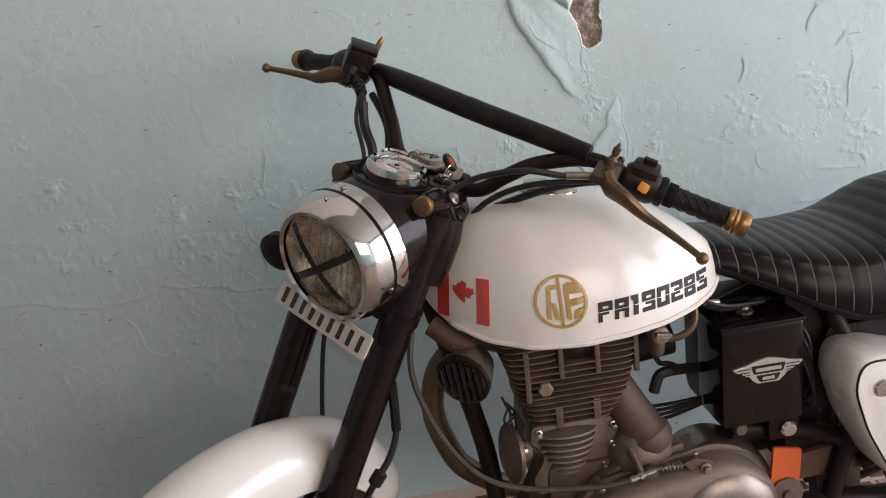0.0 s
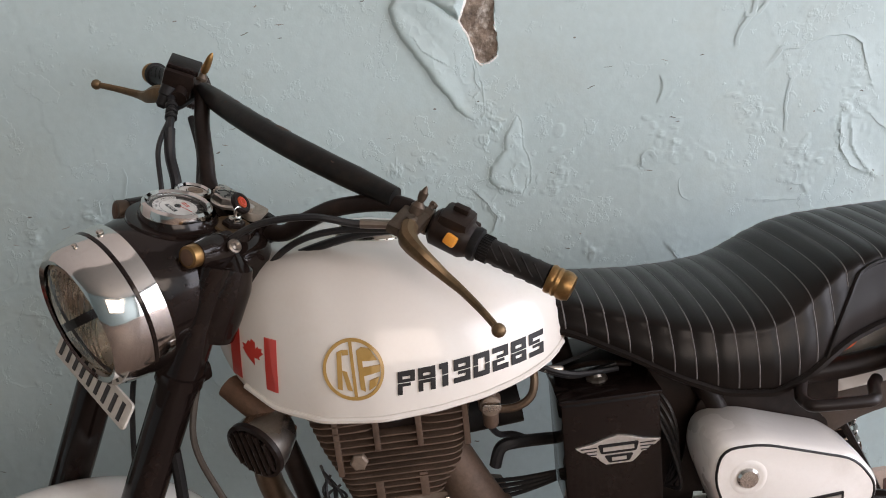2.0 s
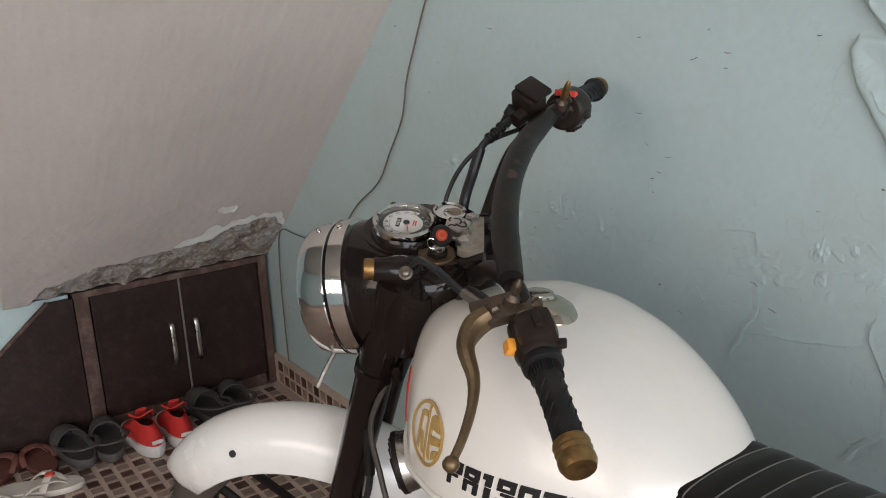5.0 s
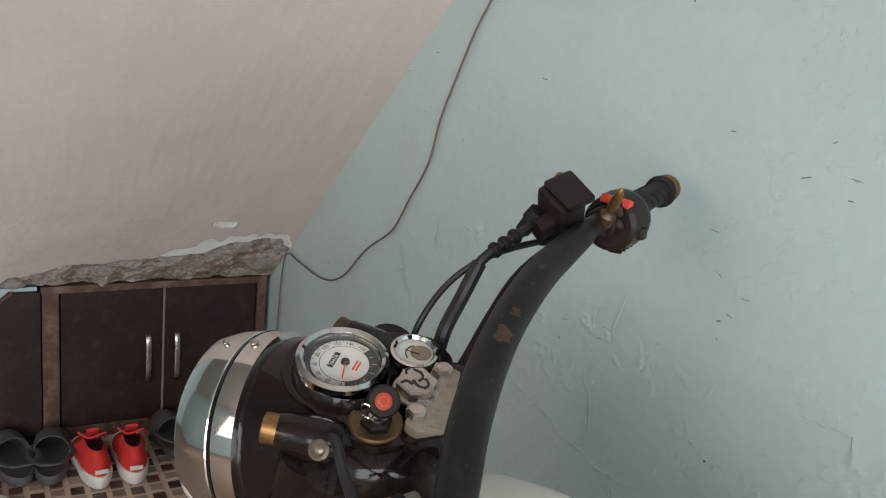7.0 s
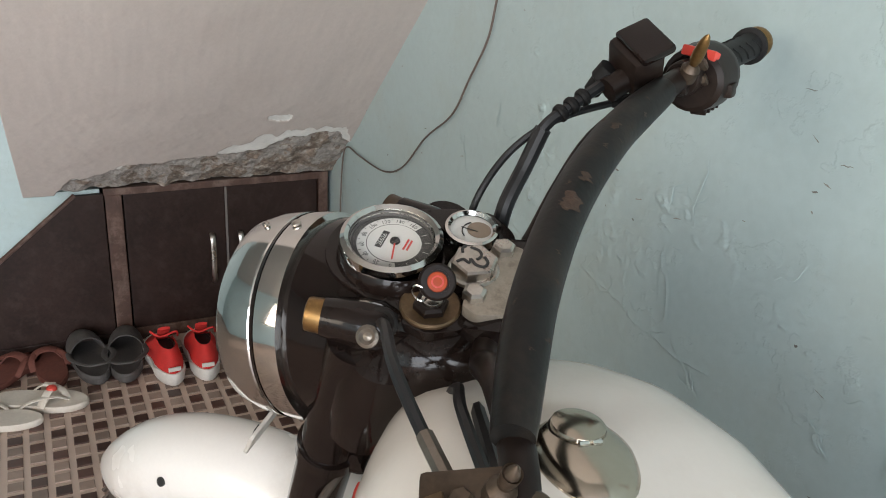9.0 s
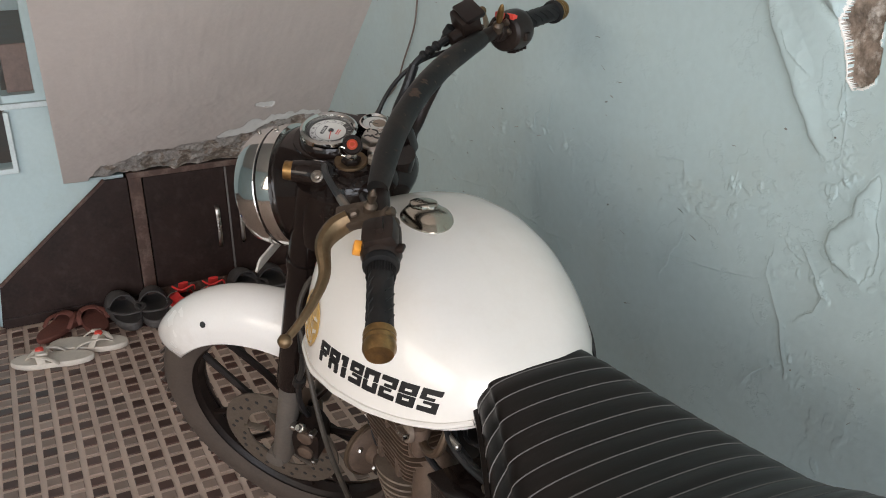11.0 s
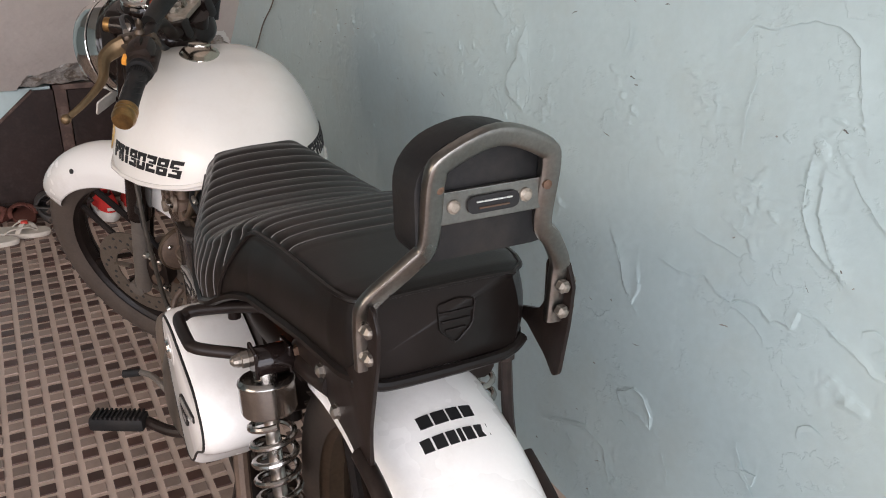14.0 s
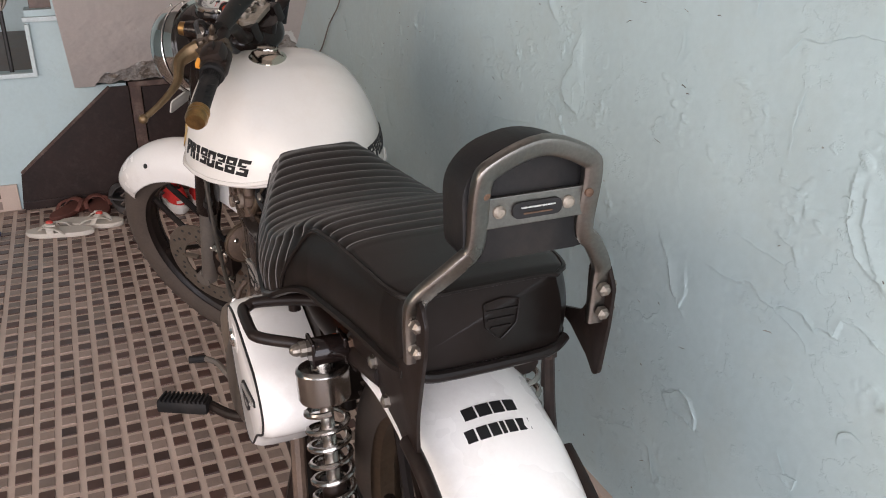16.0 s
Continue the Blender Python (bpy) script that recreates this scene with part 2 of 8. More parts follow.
SHOE_CREAM = mat("cream_sandal", (0.58, 0.52, 0.45), 0.65, var=0.12, scale=20, bump=0.15, dirt=(0.32, 0.24, 0.18), dirt_amt=0.4)
ALU_LIGHT = mat("dust_covered_pale_casting", (0.19, 0.143, 0.108), 0.55, metal=0.25, var=0.3, scale=14, fine=200, bump=0.2, dirt=(0.075, 0.052, 0.038), dirt_amt=0.75, dirt_scale=12)
DISC = mat("browned_brake_disc", (0.18, 0.145, 0.115), 0.5, metal=0.6, var=0.3, scale=20, fine=200, bump=0.08, dirt=(0.07, 0.05, 0.037), dirt_amt=0.6, dirt_scale=20)
CAP_METAL = mat("chrome_cap", (0.46, 0.41, 0.34), 0.17, metal=1.0, var=0.06, scale=20, fine=200, bump=0.02, dirt=(0.36, 0.30, 0.24), dirt_amt=0.35, dirt_scale=24)
REFLECTOR = mat("aged_reflector", (0.55, 0.47, 0.36), 0.28, metal=0.9, var=0.1, scale=20, bump=0.0)
PATCH = mat("worn_through_paint", (0.052, 0.029, 0.019), 0.6, metal=0.2, var=0.5, scale=60, fine=300, bump=0.3, dirt=(0.02, 0.015, 0.012), dirt_amt=0.8, dirt_scale=70)
WHITE_GRIMY = mat("white_paint_with_grime", (0.79, 0.755, 0.715), 0.26, var=0.03, scale=5, fine=200, bump=0.0, coat=0.5, rough_var=0.08, dirt=(0.40, 0.32, 0.25), dirt_amt=0.26, dirt_scale=7)
PERCH = mat("dark_bronze_perch", (0.085, 0.06, 0.042), 0.45, metal=0.6, var=0.35, scale=26, fine=200, bump=0.2, dirt=(0.03, 0.022, 0.017), dirt_amt=0.6, dirt_scale=20)
IGN_BRONZE = mat("worn_bronze_plate", (0.135, 0.085, 0.045), 0.45, metal=0.6, var=0.35, scale=60, fine=300, bump=0.25, dirt=(0.05, 0.034, 0.022), dirt_amt=0.7, dirt_scale=60)
WHITE_CHIP = mat("white_lime_plaster", (0.80, 0.78, 0.74), 0.9, var=0.1, scale=30, fine=150, bump=0.4)
GREY_PLASTER = mat("grey_crumbling_plaster", (0.36, 0.325, 0.295), 0.95, var=0.4, scale=40, fine=160, bump=0.9, dirt=(0.16, 0.125, 0.10), dirt_amt=0.8, dirt_scale=24)
IRON = mat("black_wrought_iron", (0.02, 0.018, 0.017), 0.55, var=0.3, scale=20, bump=0.2)
CAST_LEAF = mat("cream_cast_leaf", (0.42, 0.36, 0.30), 0.6, var=0.2, scale=30, bump=0.3)


def glass_mat():
    m = bpy.data.materials.new("clear_glass")
    m.use_nodes = True
    b = m.node_tree.nodes["Principled BSDF"]
    b.inputs["Base Color"].default_value = (0.95, 0.96, 0.95, 1)
    b.inputs["Roughness"].default_value = 0.03
    b.inputs["Transmission Weight"].default_value = 1.0
    b.inputs["IOR"].default_value = 1.3
    return m


GLASS = glass_mat()

# ---------- mesh helpers ----------


def V(*a):
    return Vector(a)


def rings_bm(rings, closed=True, caps=True, bm=None, flip=False):
    bm = bm or bmesh.new()
    vs = [[bm.verts.new(p) for p in r] for r in rings]
    n = len(rings[0])
    for a, b in zip(vs, vs[1:]):
        for i in range(n if closed else n - 1):
            j = (i + 1) % n
            q = (a[i], a[j], b[j], b[i])
            bm.faces.new(q[::-1] if flip else q)
    if caps and closed:
        for r, rev in ((vs[0], True), (vs[-1], False)):
            bm.faces.new(list(reversed(r)) if rev != flip else r)
    return bm


def lathe(profile, origin, axis, n=28, bm=None, caps=True):
    """Revolve (along, radius) pairs round the axis from origin."""
    a = Vector(axis).normalized()
    s = a.cross(V(0, 0, 1) if abs(a.z) < 0.9 else V(1, 0, 0)).normalized()
    t = a.cross(s)
    o = Vector(origin)
    rings = [[o + a * h + (s * math.cos(2 * math.pi * i / n) + t * math.sin(2 * math.pi * i / n)) * max(r, 1e-4) for i in range(n)] for h, r in profile]
    return rings_bm(rings, True, caps, bm)


def spline(pts, k=6):
    pts = [Vector(p) for p in pts]
    out = []
    for i in range(len(pts) - 1):
        p0, p1, p2, p3 = pts[max(i - 1, 0)], pts[i], pts[i + 1], pts[min(i + 2, len(pts) - 1)]
        for j in range(k):
            t = j / k
            out.append(0.5 * ((2 * p1) + (p2 - p0) * t + (2 * p0 - 5 * p1 + 4 * p2 - p3) * t * t + (3 * p1 - p0 - 3 * p2 + p3) * t ** 3))
    out.append(pts[-1])
    return out


def tube(pts, r, n=10, k=6, bm=None, flat=1.0, radii=None, sq=1.0):
    """A round (or flattened) bar along a smooth line through the points."""
    P = spline(pts, k) if k > 1 else [Vector(p) for p in pts]
    up = None
    rings = []
    for i, p in enumerate(P):
        d = (P[min(i + 1, len(P) - 1)] - P[max(i - 1, 0)]).normalized()
        if up is None:
            up = d.cross(V(0, 0, 1) if abs(d.z) < 0.9 else V(1, 0, 0)).normalized()
        up = (up - d * up.dot(d)).normalized()
        w = d.cross(up)
        rr = r if radii is None else np.interp(i / (len(P) - 1), np.linspace(0, 1, len(radii)), radii)
        ring = []
        for a in range(n):
            c, s = math.cos(2 * math.pi * (a + 0.5) / n), math.sin(2 * math.pi * (a + 0.5) / n)
            ring.append(p + (up * math.copysign(abs(c) ** sq, c) + w * flat * math.copysign(abs(s) ** sq, s)) * rr)
        rings.append(ring)
    return rings_bm(rings, True, True, bm)


def bx(c, s, bevel=0.0, m=None, bm=None):
    own = bmesh.new()
    bmesh.ops.create_cube(own, size=1.0, matrix=Matrix.Diagonal((*s, 1)))
    if bevel:
        bmesh.ops.bevel(own, geom=list(own.edges), offset=bevel, segments=2, profile=0.6, affect="EDGES", clamp_overlap=True)
    own.transform(Matrix.Translation(c) @ (m or Matrix()))
    if bm is None:
        return own
    return merge(bm, own)


def merge(bm, other):
    tmp = bpy.data.meshes.new("tmp")
    other.to_mesh(tmp)
    other.free()
    bm.from_mesh(tmp)
    bpy.data.meshes.remove(tmp)
    return bm


def prism(poly, d0, d1, to3, bevel=0.0):
    """Extrude a flat outline (u, v) from depth d0 to d1; to3 places (u, v, d)."""
    bm = bmesh.new()
    a = [bm.verts.new(to3(u, v, d0)) for u, v in poly]
    b = [bm.verts.new(to3(u, v, d1)) for u, v in poly]
    n = len(poly)
    bm.faces.new(a[::-1])
    bm.faces.new(b)
    for i in range(n):
        bm.faces.new((a[i], a[(i + 1) % n], b[(i + 1) % n], b[i]))
    bmesh.ops.recalc_face_normals(bm, faces=bm.faces)
    if bevel:
        bmesh.ops.bevel(bm, geom=list(bm.edges), offset=bevel, segments=2, profile=0.6, affect="EDGES", clamp_overlap=True)
    return bm


def xz(u, v, d):
    return V(u, d, v)


def rounded(poly, r=0.01, k=4):
    out = []
    n = len(poly)
    for i in range(n):
        p0, p, p1 = Vector(poly[i - 1]), Vector(poly[i]), Vector(poly[(i + 1) % n])
        a = p + (p0 - p).normalized() * min(r, (p0 - p).length * 0.45)
        b = p + (p1 - p).normalized() * min(r, (p1 - p).length * 0.45)
        for j in range(k + 1):
            t = j / k
            q = a * (1 - t) ** 2 + p * 2 * t * (1 - t) + b * t * t
            out.append((q.x, q.y))
    return out


def part(name, bm, material, parent=None, label="", smooth=True, m=None, angle=35):
    if m is not None:
        bm.transform(m)
    bmesh.ops.recalc_face_normals(bm, faces=bm.faces)
    me = bpy.data.meshes.new(name)
    bm.to_mesh(me)
    bm.free()
    if smooth:
        me.shade_smooth()
        me.set_sharp_from_angle(angle=radians(angle))
    for mm in (material if isinstance(material, (list, tuple)) else [material]):
        me.materials.append(mm)
    ob = new(name, me)
    if parent is not None:
        ob.parent = parent
    if label:
        ob["label"] = label
    return ob


def thing(name, at, label, category, group="", kind=""):
    e = new(name)
    e.empty_display_size = 0.05
    e.location = at
    return tagged(e, label, category, group, kind)


def structure(name, bm, material, label, category, smooth=False):
    ob = part(name, bm, material, None, "", smooth)
    return tagged(ob, label, category, "", "structure")

# ---------- room ----------
WALL_Y = 1.90
HOLE = [(0.600, 1.50), (0.604, 1.36), (0.601, 1.262), (0.594, 1.244), (0.585, 1.210), (0.576, 1.191), (0.566, 1.174), (0.574, 1.160), (0.583, 1.145), (0.590, 1.125), (0.594, 1.104), (0.604, 1.094), (0.618, 1.095), (0.634, 1.106), (0.635, 1.143), (0.627, 1.153), (0.634, 1.202), (0.627, 1.233), (0.633, 1.262), (0.645, 1.36), (0.655, 1.50)]
# two lifted sheets of paint below and above one another, beside the bare patch
BULGE = [(0.450, 1.232), (0.437, 1.212), (0.442, 1.186), (0.468, 1.135), (0.499, 1.090), (0.524, 1.046), (0.545, 1.013), (0.562, 0.994), (0.580, 0.985), (0.596, 0.999), (0.598, 1.040), (0.592, 1.085), (0.590, 1.125), (0.574, 1.160), (0.540, 1.200), (0.500, 1.225)]
SHEET = [(0.400, 1.52), (0.420, 1.36), (0.439, 1.306), (0.461, 1.265), (0.491, 1.229), (0.518, 1.211), (0.540, 1.199), (0.564, 1.176), (0.585, 1.210), (0.601, 1.262), (0.604, 1.36), (0.600, 1.52)]
FLAKE = [(0.657, 0.993), (0.632, 0.955), (0.628, 0.925), (0.600, 0.900), (0.595, 0.872), (0.611, 0.849), (0.636, 0.834), (0.658, 0.833), (0.674, 0.855), (0.678, 0.885), (0.668, 0.935), (0.668, 0.975)]
CRACKS = [
    [(-0.710, 0.719), (-0.685, 0.719), (-0.622, 0.720), (-0.587, 0.707), (-0.490, 0.685), (-0.385, 0.696)],
    [(-0.352, 0.713), (-0.293, 0.702), (-0.232, 0.694), (-0.199, 0.678), (-0.140, 0.676), (-0.094, 0.668), (-0.02, 0.676)],
    [(1.074, 0.691), (1.109, 0.692), (1.155, 0.705), (1.177, 0.690), (1.207, 0.685), (1.219, 0.696), (1.254, 0.703), (1.279, 0.689), (1.290, 0.698), (1.311, 0.696), (1.318, 0.722), (1.348, 0.726), (1.373, 0.714), (1.404, 0.704), (1.434, 0.690), (1.490, 0.694)],
    [(0.949, 0.683), (0.973, 0.649), (0.984, 0.618), (1.006, 0.593), (1.021, 0.625), (1.017, 0.650)],
    [(0.988, 0.421), (1.011, 0.400), (1.050, 0.409), (1.080, 0.399), (1.079, 0.422), (1.057, 0.447), (1.031, 0.452), (1.007, 0.432), (0.988, 0.421)],
    [(1.125, 0.764), (1.170, 0.759), (1.213, 0.755)],
    [(1.263, 0.448), (1.275, 0.435), (1.294, 0.435), (1.297, 0.458), (1.263, 0.448)],
    [(1.297, 0.903), (1.296, 0.852), (1.320, 0.810), (1.349, 0.795)],
    [(1.318, 0.891), (1.323, 0.849), (1.342, 0.812), (1.364, 0.789)],
    [(0.262, 0.920), (0.284, 0.922), (0.304, 0.923), (0.307, 0.898)],
    [(0.282, 0.748), (0.332, 0.754), (0.389, 0.760), (0.479, 0.777)],
    [(0.505, 0.825), (0.501, 0.794), (0.517, 0.766), (0.538, 0.725), (0.551, 0.677), (0.556, 0.659)],
    [(0.566, 0.850), (0.591, 0.818), (0.604, 0.793), (0.594, 0.768), (0.570, 0.749)],
    [(0.479, 0.586), (0.503, 0.622), (0.532, 0.648)],
    [(1.160, 1.031), (1.181, 1.055), (1.214, 1.054), (1.270, 1.073), (1.305, 1.070), (1.335, 1.051), (1.346, 1.002), (1.356, 0.971)],
    [(1.356, 0.909), (1.378, 0.886), (1.409, 0.862), (1.424, 0.850)],
    [(1.193, 0.792), (1.222, 0.782), (1.232, 0.765)],
    [(0.785, 0.242), (0.914, 0.299), (0.967, 0.292), (0.989, 0.232)],
    [(0.482, 1.148), (0.496, 1.128), (0.516, 1.112), (0.529, 1.103)],
    [(0.586, 1.086), (0.585, 1.068), (0.590, 1.052), (0.594, 1.068)],
]
# (x, z, half width, half height, count) of the places where the paint has blistered
BLISTERS = [
    (0.604, 0.985, 0.022, 0.045, 34), (0.330, 0.870, 0.060, 0.035, 40), (0.414, 0.918, 0.022, 0.014, 12), (0.480, 0.925, 0.022, 0.012, 9), (0.560, 0.810, 0.045, 0.045, 26),
    (0.570, 0.669, 0.05, 0.05, 34), (0.430, 0.867, 0.02, 0.02, 5), (0.493, 0.894, 0.025, 0.02, 6), (1.214, 0.824, 0.045, 0.045, 40), (1.111, 0.944, 0.03, 0.05, 22), (0.953, 0.909, 0.06, 0.05, 34),
    (0.735, 0.825, 0.05, 0.09, 44), (0.797, 0.700, 0.03, 0.07, 30), (1.323, 0.952, 0.04, 0.06, 26), (1.392, 0.642, 0.03, 0.02, 16), (-0.525, 0.941, 0.04, 0.04, 34), (-0.558, 1.041, 0.016, 0.028, 14),
    (-0.493, 0.868, 0.02, 0.02, 16), (-0.270, 0.789, 0.10, 0.03, 70), (-0.154, 0.888, 0.07, 0.028, 40), (-0.285, 0.870, 0.022, 0.012, 10), (-0.52, 0.784, 0.07, 0.03, 34), (-0.04, 0.868, 0.03, 0.03, 20),
    (-0.20, 0.62, 0.22, 0.16, 60), (0.10, 0.78, 0.12, 0.10, 70), (0.95, 0.26, 0.10, 0.06, 50), (0.75, 0.55, 0.12, 0.10, 60),
]


def vnoise(x, z, seed):
    """Smooth value noise on the unit lattice, from -1 to 1."""
    i, j = np.floor(x).astype(np.int64), np.floor(z).astype(np.int64)
    u, v = x - i, z - j
    u, v = u * u * (3 - 2 * u), v * v * (3 - 2 * v)

    def lat(a, b):
        h = (a * 374761 + b * 668265 + seed * 144269) & 0xFFFFFFF
        h = ((h ^ (h >> 13)) * 127412617) & 0xFFFFFFF
        h = ((h ^ (h >> 11)) * 97412629) & 0xFFFFFFF
        return (h >> 8) / 524288.0 - 1.0
    return (lat(i, j) * (1 - u) + lat(i + 1, j) * u) * (1 - v) + (lat(i, j + 1) * (1 - u) + lat(i + 1, j + 1) * u) * v


def fbm(x, z, scale, octaves, seed):
    out, amp = 0.0, 0.5
    for k in range(octaves):
        out = out + amp * vnoise(x * scale + 31.7 * k, z * scale - 17.3 * k, seed + k)
        scale, amp = scale * 2.03, amp * 0.5
    return out


def step(lo, hi, v):
    t = np.clip((v - lo) / (hi - lo), 0, 1)
    return t * t * (3 - 2 * t)


def within(X, Z, poly):
    r = np.zeros(X.shape, bool)
    for (xi, zi), (xj, zj) in zip(poly, poly[-1:] + poly[:-1]):
        if zi != zj:
            r ^= ((zi > Z) != (zj > Z)) & (X < (xj - xi) * (Z - zi) / (zj - zi) + xi)
    return r


def seg_dist(X, Z, line):
    """Distance of the grid points to a polyline, and the side on which they lie."""
    best = np.full(X.shape, 9.0)
    side = np.zeros(X.shape)
    for (ax, az), (bx_, bz) in zip(line, line[1:]):
        dx, dz = bx_ - ax, bz - az
        t = np.clip(((X - ax) * dx + (Z - az) * dz) / (dx * dx + dz * dz), 0, 1)
        d = np.hypot(X - ax - t * dx, Z - az - t * dz)
        s = np.sign(dx * (Z - az) - dz * (X - ax))
        side = np.where(d < best, s, side)
        best = np.minimum(best, d)
    return best, side


def wall_relief(xs, zs):
    """Height of the paint over the plaster, and the masks of bare plaster and white lime."""
    X, Z = np.meshgrid(xs, zs)
    wx, wz = X + 0.006 * fbm(X, Z, 30, 3, 41), Z + 0.006 * fbm(X, Z, 30, 3, 47)
    n8, n40 = fbm(X, Z, 8, 4, 5), fbm(X, Z, 42, 3, 9)
    D = 0.0030 * fbm(X, Z, 1.9, 3, 1) + 0.0005 * n8 + 0.00010 * n40
    zone = step(-0.08, 0.22, fbm(X, Z, 2.7, 3, 21) + 0.16 * step(1.15, 0.75, Z) - 0.14 * step(1.15, 1.45, Z))
    D += 0.0004 * step(0.10, 0.15, fbm(X, Z, 7.5, 5, 61)) * zone
    D += 0.0003 * step(0.20, 0.25, fbm(X, Z, 17, 4, 71)) * zone
    D += 0.0005 * (1 - np.abs(fbm(X, Z, 5.5, 4, 81)) * 2.0).clip(0, 1) ** 9 * zone
    rnd = random.Random(8)
    for cx, cz, rx, rz, count in BLISTERS:
        for _ in range(count):
            x, z = cx + rx * rnd.gauss(0, 0.55), cz + rz * rnd.gauss(0, 0.55)
            r, h = rnd.uniform(0.004, 0.011), rnd.uniform(0.00025, 0.0008)
            i0, i1 = np.searchsorted(xs, (x - 2 * r, x + 2 * r))
            j0, j1 = np.searchsorted(zs, (z - 2 * r, z + 2 * r))
            if i1 - i0 < 2 or j1 - j0 < 2:
                continue
            g = np.s_[j0:j1, i0:i1]
            a = rnd.uniform(0, 3.14)
            p, q = (X[g] - x) * math.cos(a) + (Z[g] - z) * math.sin(a), (Z[g] - z) * math.cos(a) - (X[g] - x) * math.sin(a)
            q = (p / (r * rnd.uniform(0.9, 1.9))) ** 2 + (q / (r * rnd.uniform(0.4, 0.9))) ** 2 + 1.6 * n40[g] + 0.8 * n8[g]
            D[g] += h * step(0.95, 0.55, q)
    ridge = (1 - np.abs(fbm(wx, wz, 26, 3, 91)) * 2.2).clip(0, 1) ** 3
    for poly, h, wide, fold, lo, hi in ((BULGE, 0.0115, 0.045, 0.0006, 0.61, 0.50), (SHEET, 0.0140, 0.16, 0.0046, 0.70, 0.55), (FLAKE, 0.0075, 0.025, 0.0012, 0.69, 0.615)):
        ins = within(wx, wz, poly)
        d, _ = seg_dist(wx, wz, poly + poly[:1])
        D += np.where(ins, h * step(lo, hi, X) * (1 - np.exp(-d / 0.0045)) * (0.30 + 0.70 * np.exp(-d / wide)) + fold * ridge * step(0.0, 0.02, d), 0.0012 * np.exp(-d / 0.005))
    for k, line in enumerate(CRACKS):
        d, side = seg_dist(wx, wz, line)
        D += np.where(side > 0, (0.0026 if k in (2, 3, 4, 7, 8) else 0.0012) * np.exp(-d / 0.012), 0.0)
    hole = within(wx, wz, HOLE)
    d, _ = seg_dist(wx, wz, HOLE)
    chip = (~hole) & (d < 0.0040 + 0.0050 * n8) & (X < 0.634) & (Z < 1.24)
    D = np.where(hole, -0.010 + 0.007 * fbm(X, Z, 36, 4, 13), np.where(chip, np.maximum(D * 0.75, 0.001), np.maximum(D, -0.0025)))
    # draw the grid's corners onto the broken edge, so that it runs clean
    edge = np.where(hole, -d, d)
    gz, gx = np.gradient(edge, zs, xs)
    near = (np.abs(edge) < 0.0011) & (X > 0.41) & (X < 0.68)
    X, Z = np.where(near, X - edge * gx.clip(-1, 1), X), np.where(near, Z - edge * gz.clip(-1, 1), Z)
    mid = lambda f: (f[:-1, :-1] + f[1:, :-1] + f[:-1, 1:] + f[1:, 1:]) / 4
    return X, Z, D, mid(edge) < 0, mid(chip.astype(float)) > 0.5


def peeled_wall():
    xs = np.unique(np.round(np.concatenate([np.arange(-1.75, 2.2, 0.012), np.arange(-0.85, 1.60, 0.0036), np.arange(0.40, 0.69, 0.0018)]), 4))
    zs = np.unique(np.round(np.concatenate([np.arange(0.0, 1.80, 0.012), np.arange(0.22, 1.36, 0.0036), np.arange(0.82, 1.34, 0.0020)]), 4))
    X, Z, D, hole, chip = wall_relief(xs, zs)
    verts = np.stack([X, WALL_Y - 0.004 - D, Z], -1).reshape(-1, 3)
    n, m = len(xs), len(zs)
    j, i = np.meshgrid(np.arange(n - 1), np.arange(m - 1))
    base = (i * n + j).reshape(-1)
    quads = np.stack([base, base + 1, base + n + 1, base + n], -1)
    mats = np.where(hole, 1, np.where(chip, 2, 0)).reshape(-1).tolist()
    k = len(verts)
    x0, x1, y0, y1, z0, z1 = -3.04, 4.0, WALL_Y + 0.014, WALL_Y + 0.14, 0.0, 2.8
    box = [(x0, y0, z0), (x1, y0, z0), (x1, y1, z0), (x0, y1, z0), (x0, y0, z1), (x1, y0, z1), (x1, y1, z1), (x0, y1, z1)]
    verts, faces = verts.tolist() + box, quads.tolist()
    for q in ((0, 1, 5, 4), (1, 2, 6, 5), (2, 3, 7, 6), (3, 0, 4, 7), (4, 5, 6, 7), (0, 3, 2, 1)):
        faces.append(tuple(k + c for c in q))
        mats.append(0)
    me = bpy.data.meshes.new("wall_north")
    me.from_pydata(verts, [], faces)
    me.materials.append(TEAL)
    me.materials.append(PLASTER)
    me.materials.append(WHITE_CHIP)
    me.polygons.foreach_set("material_index", mats)
    me.polygons.foreach_set("use_smooth", [True] * len(faces))
    ob = new("wall_north", me)
    return tagged(ob, "pale teal painted plaster wall with blistered peeling paint", "wall", "", "structure")


wall_north = peeled_wall()


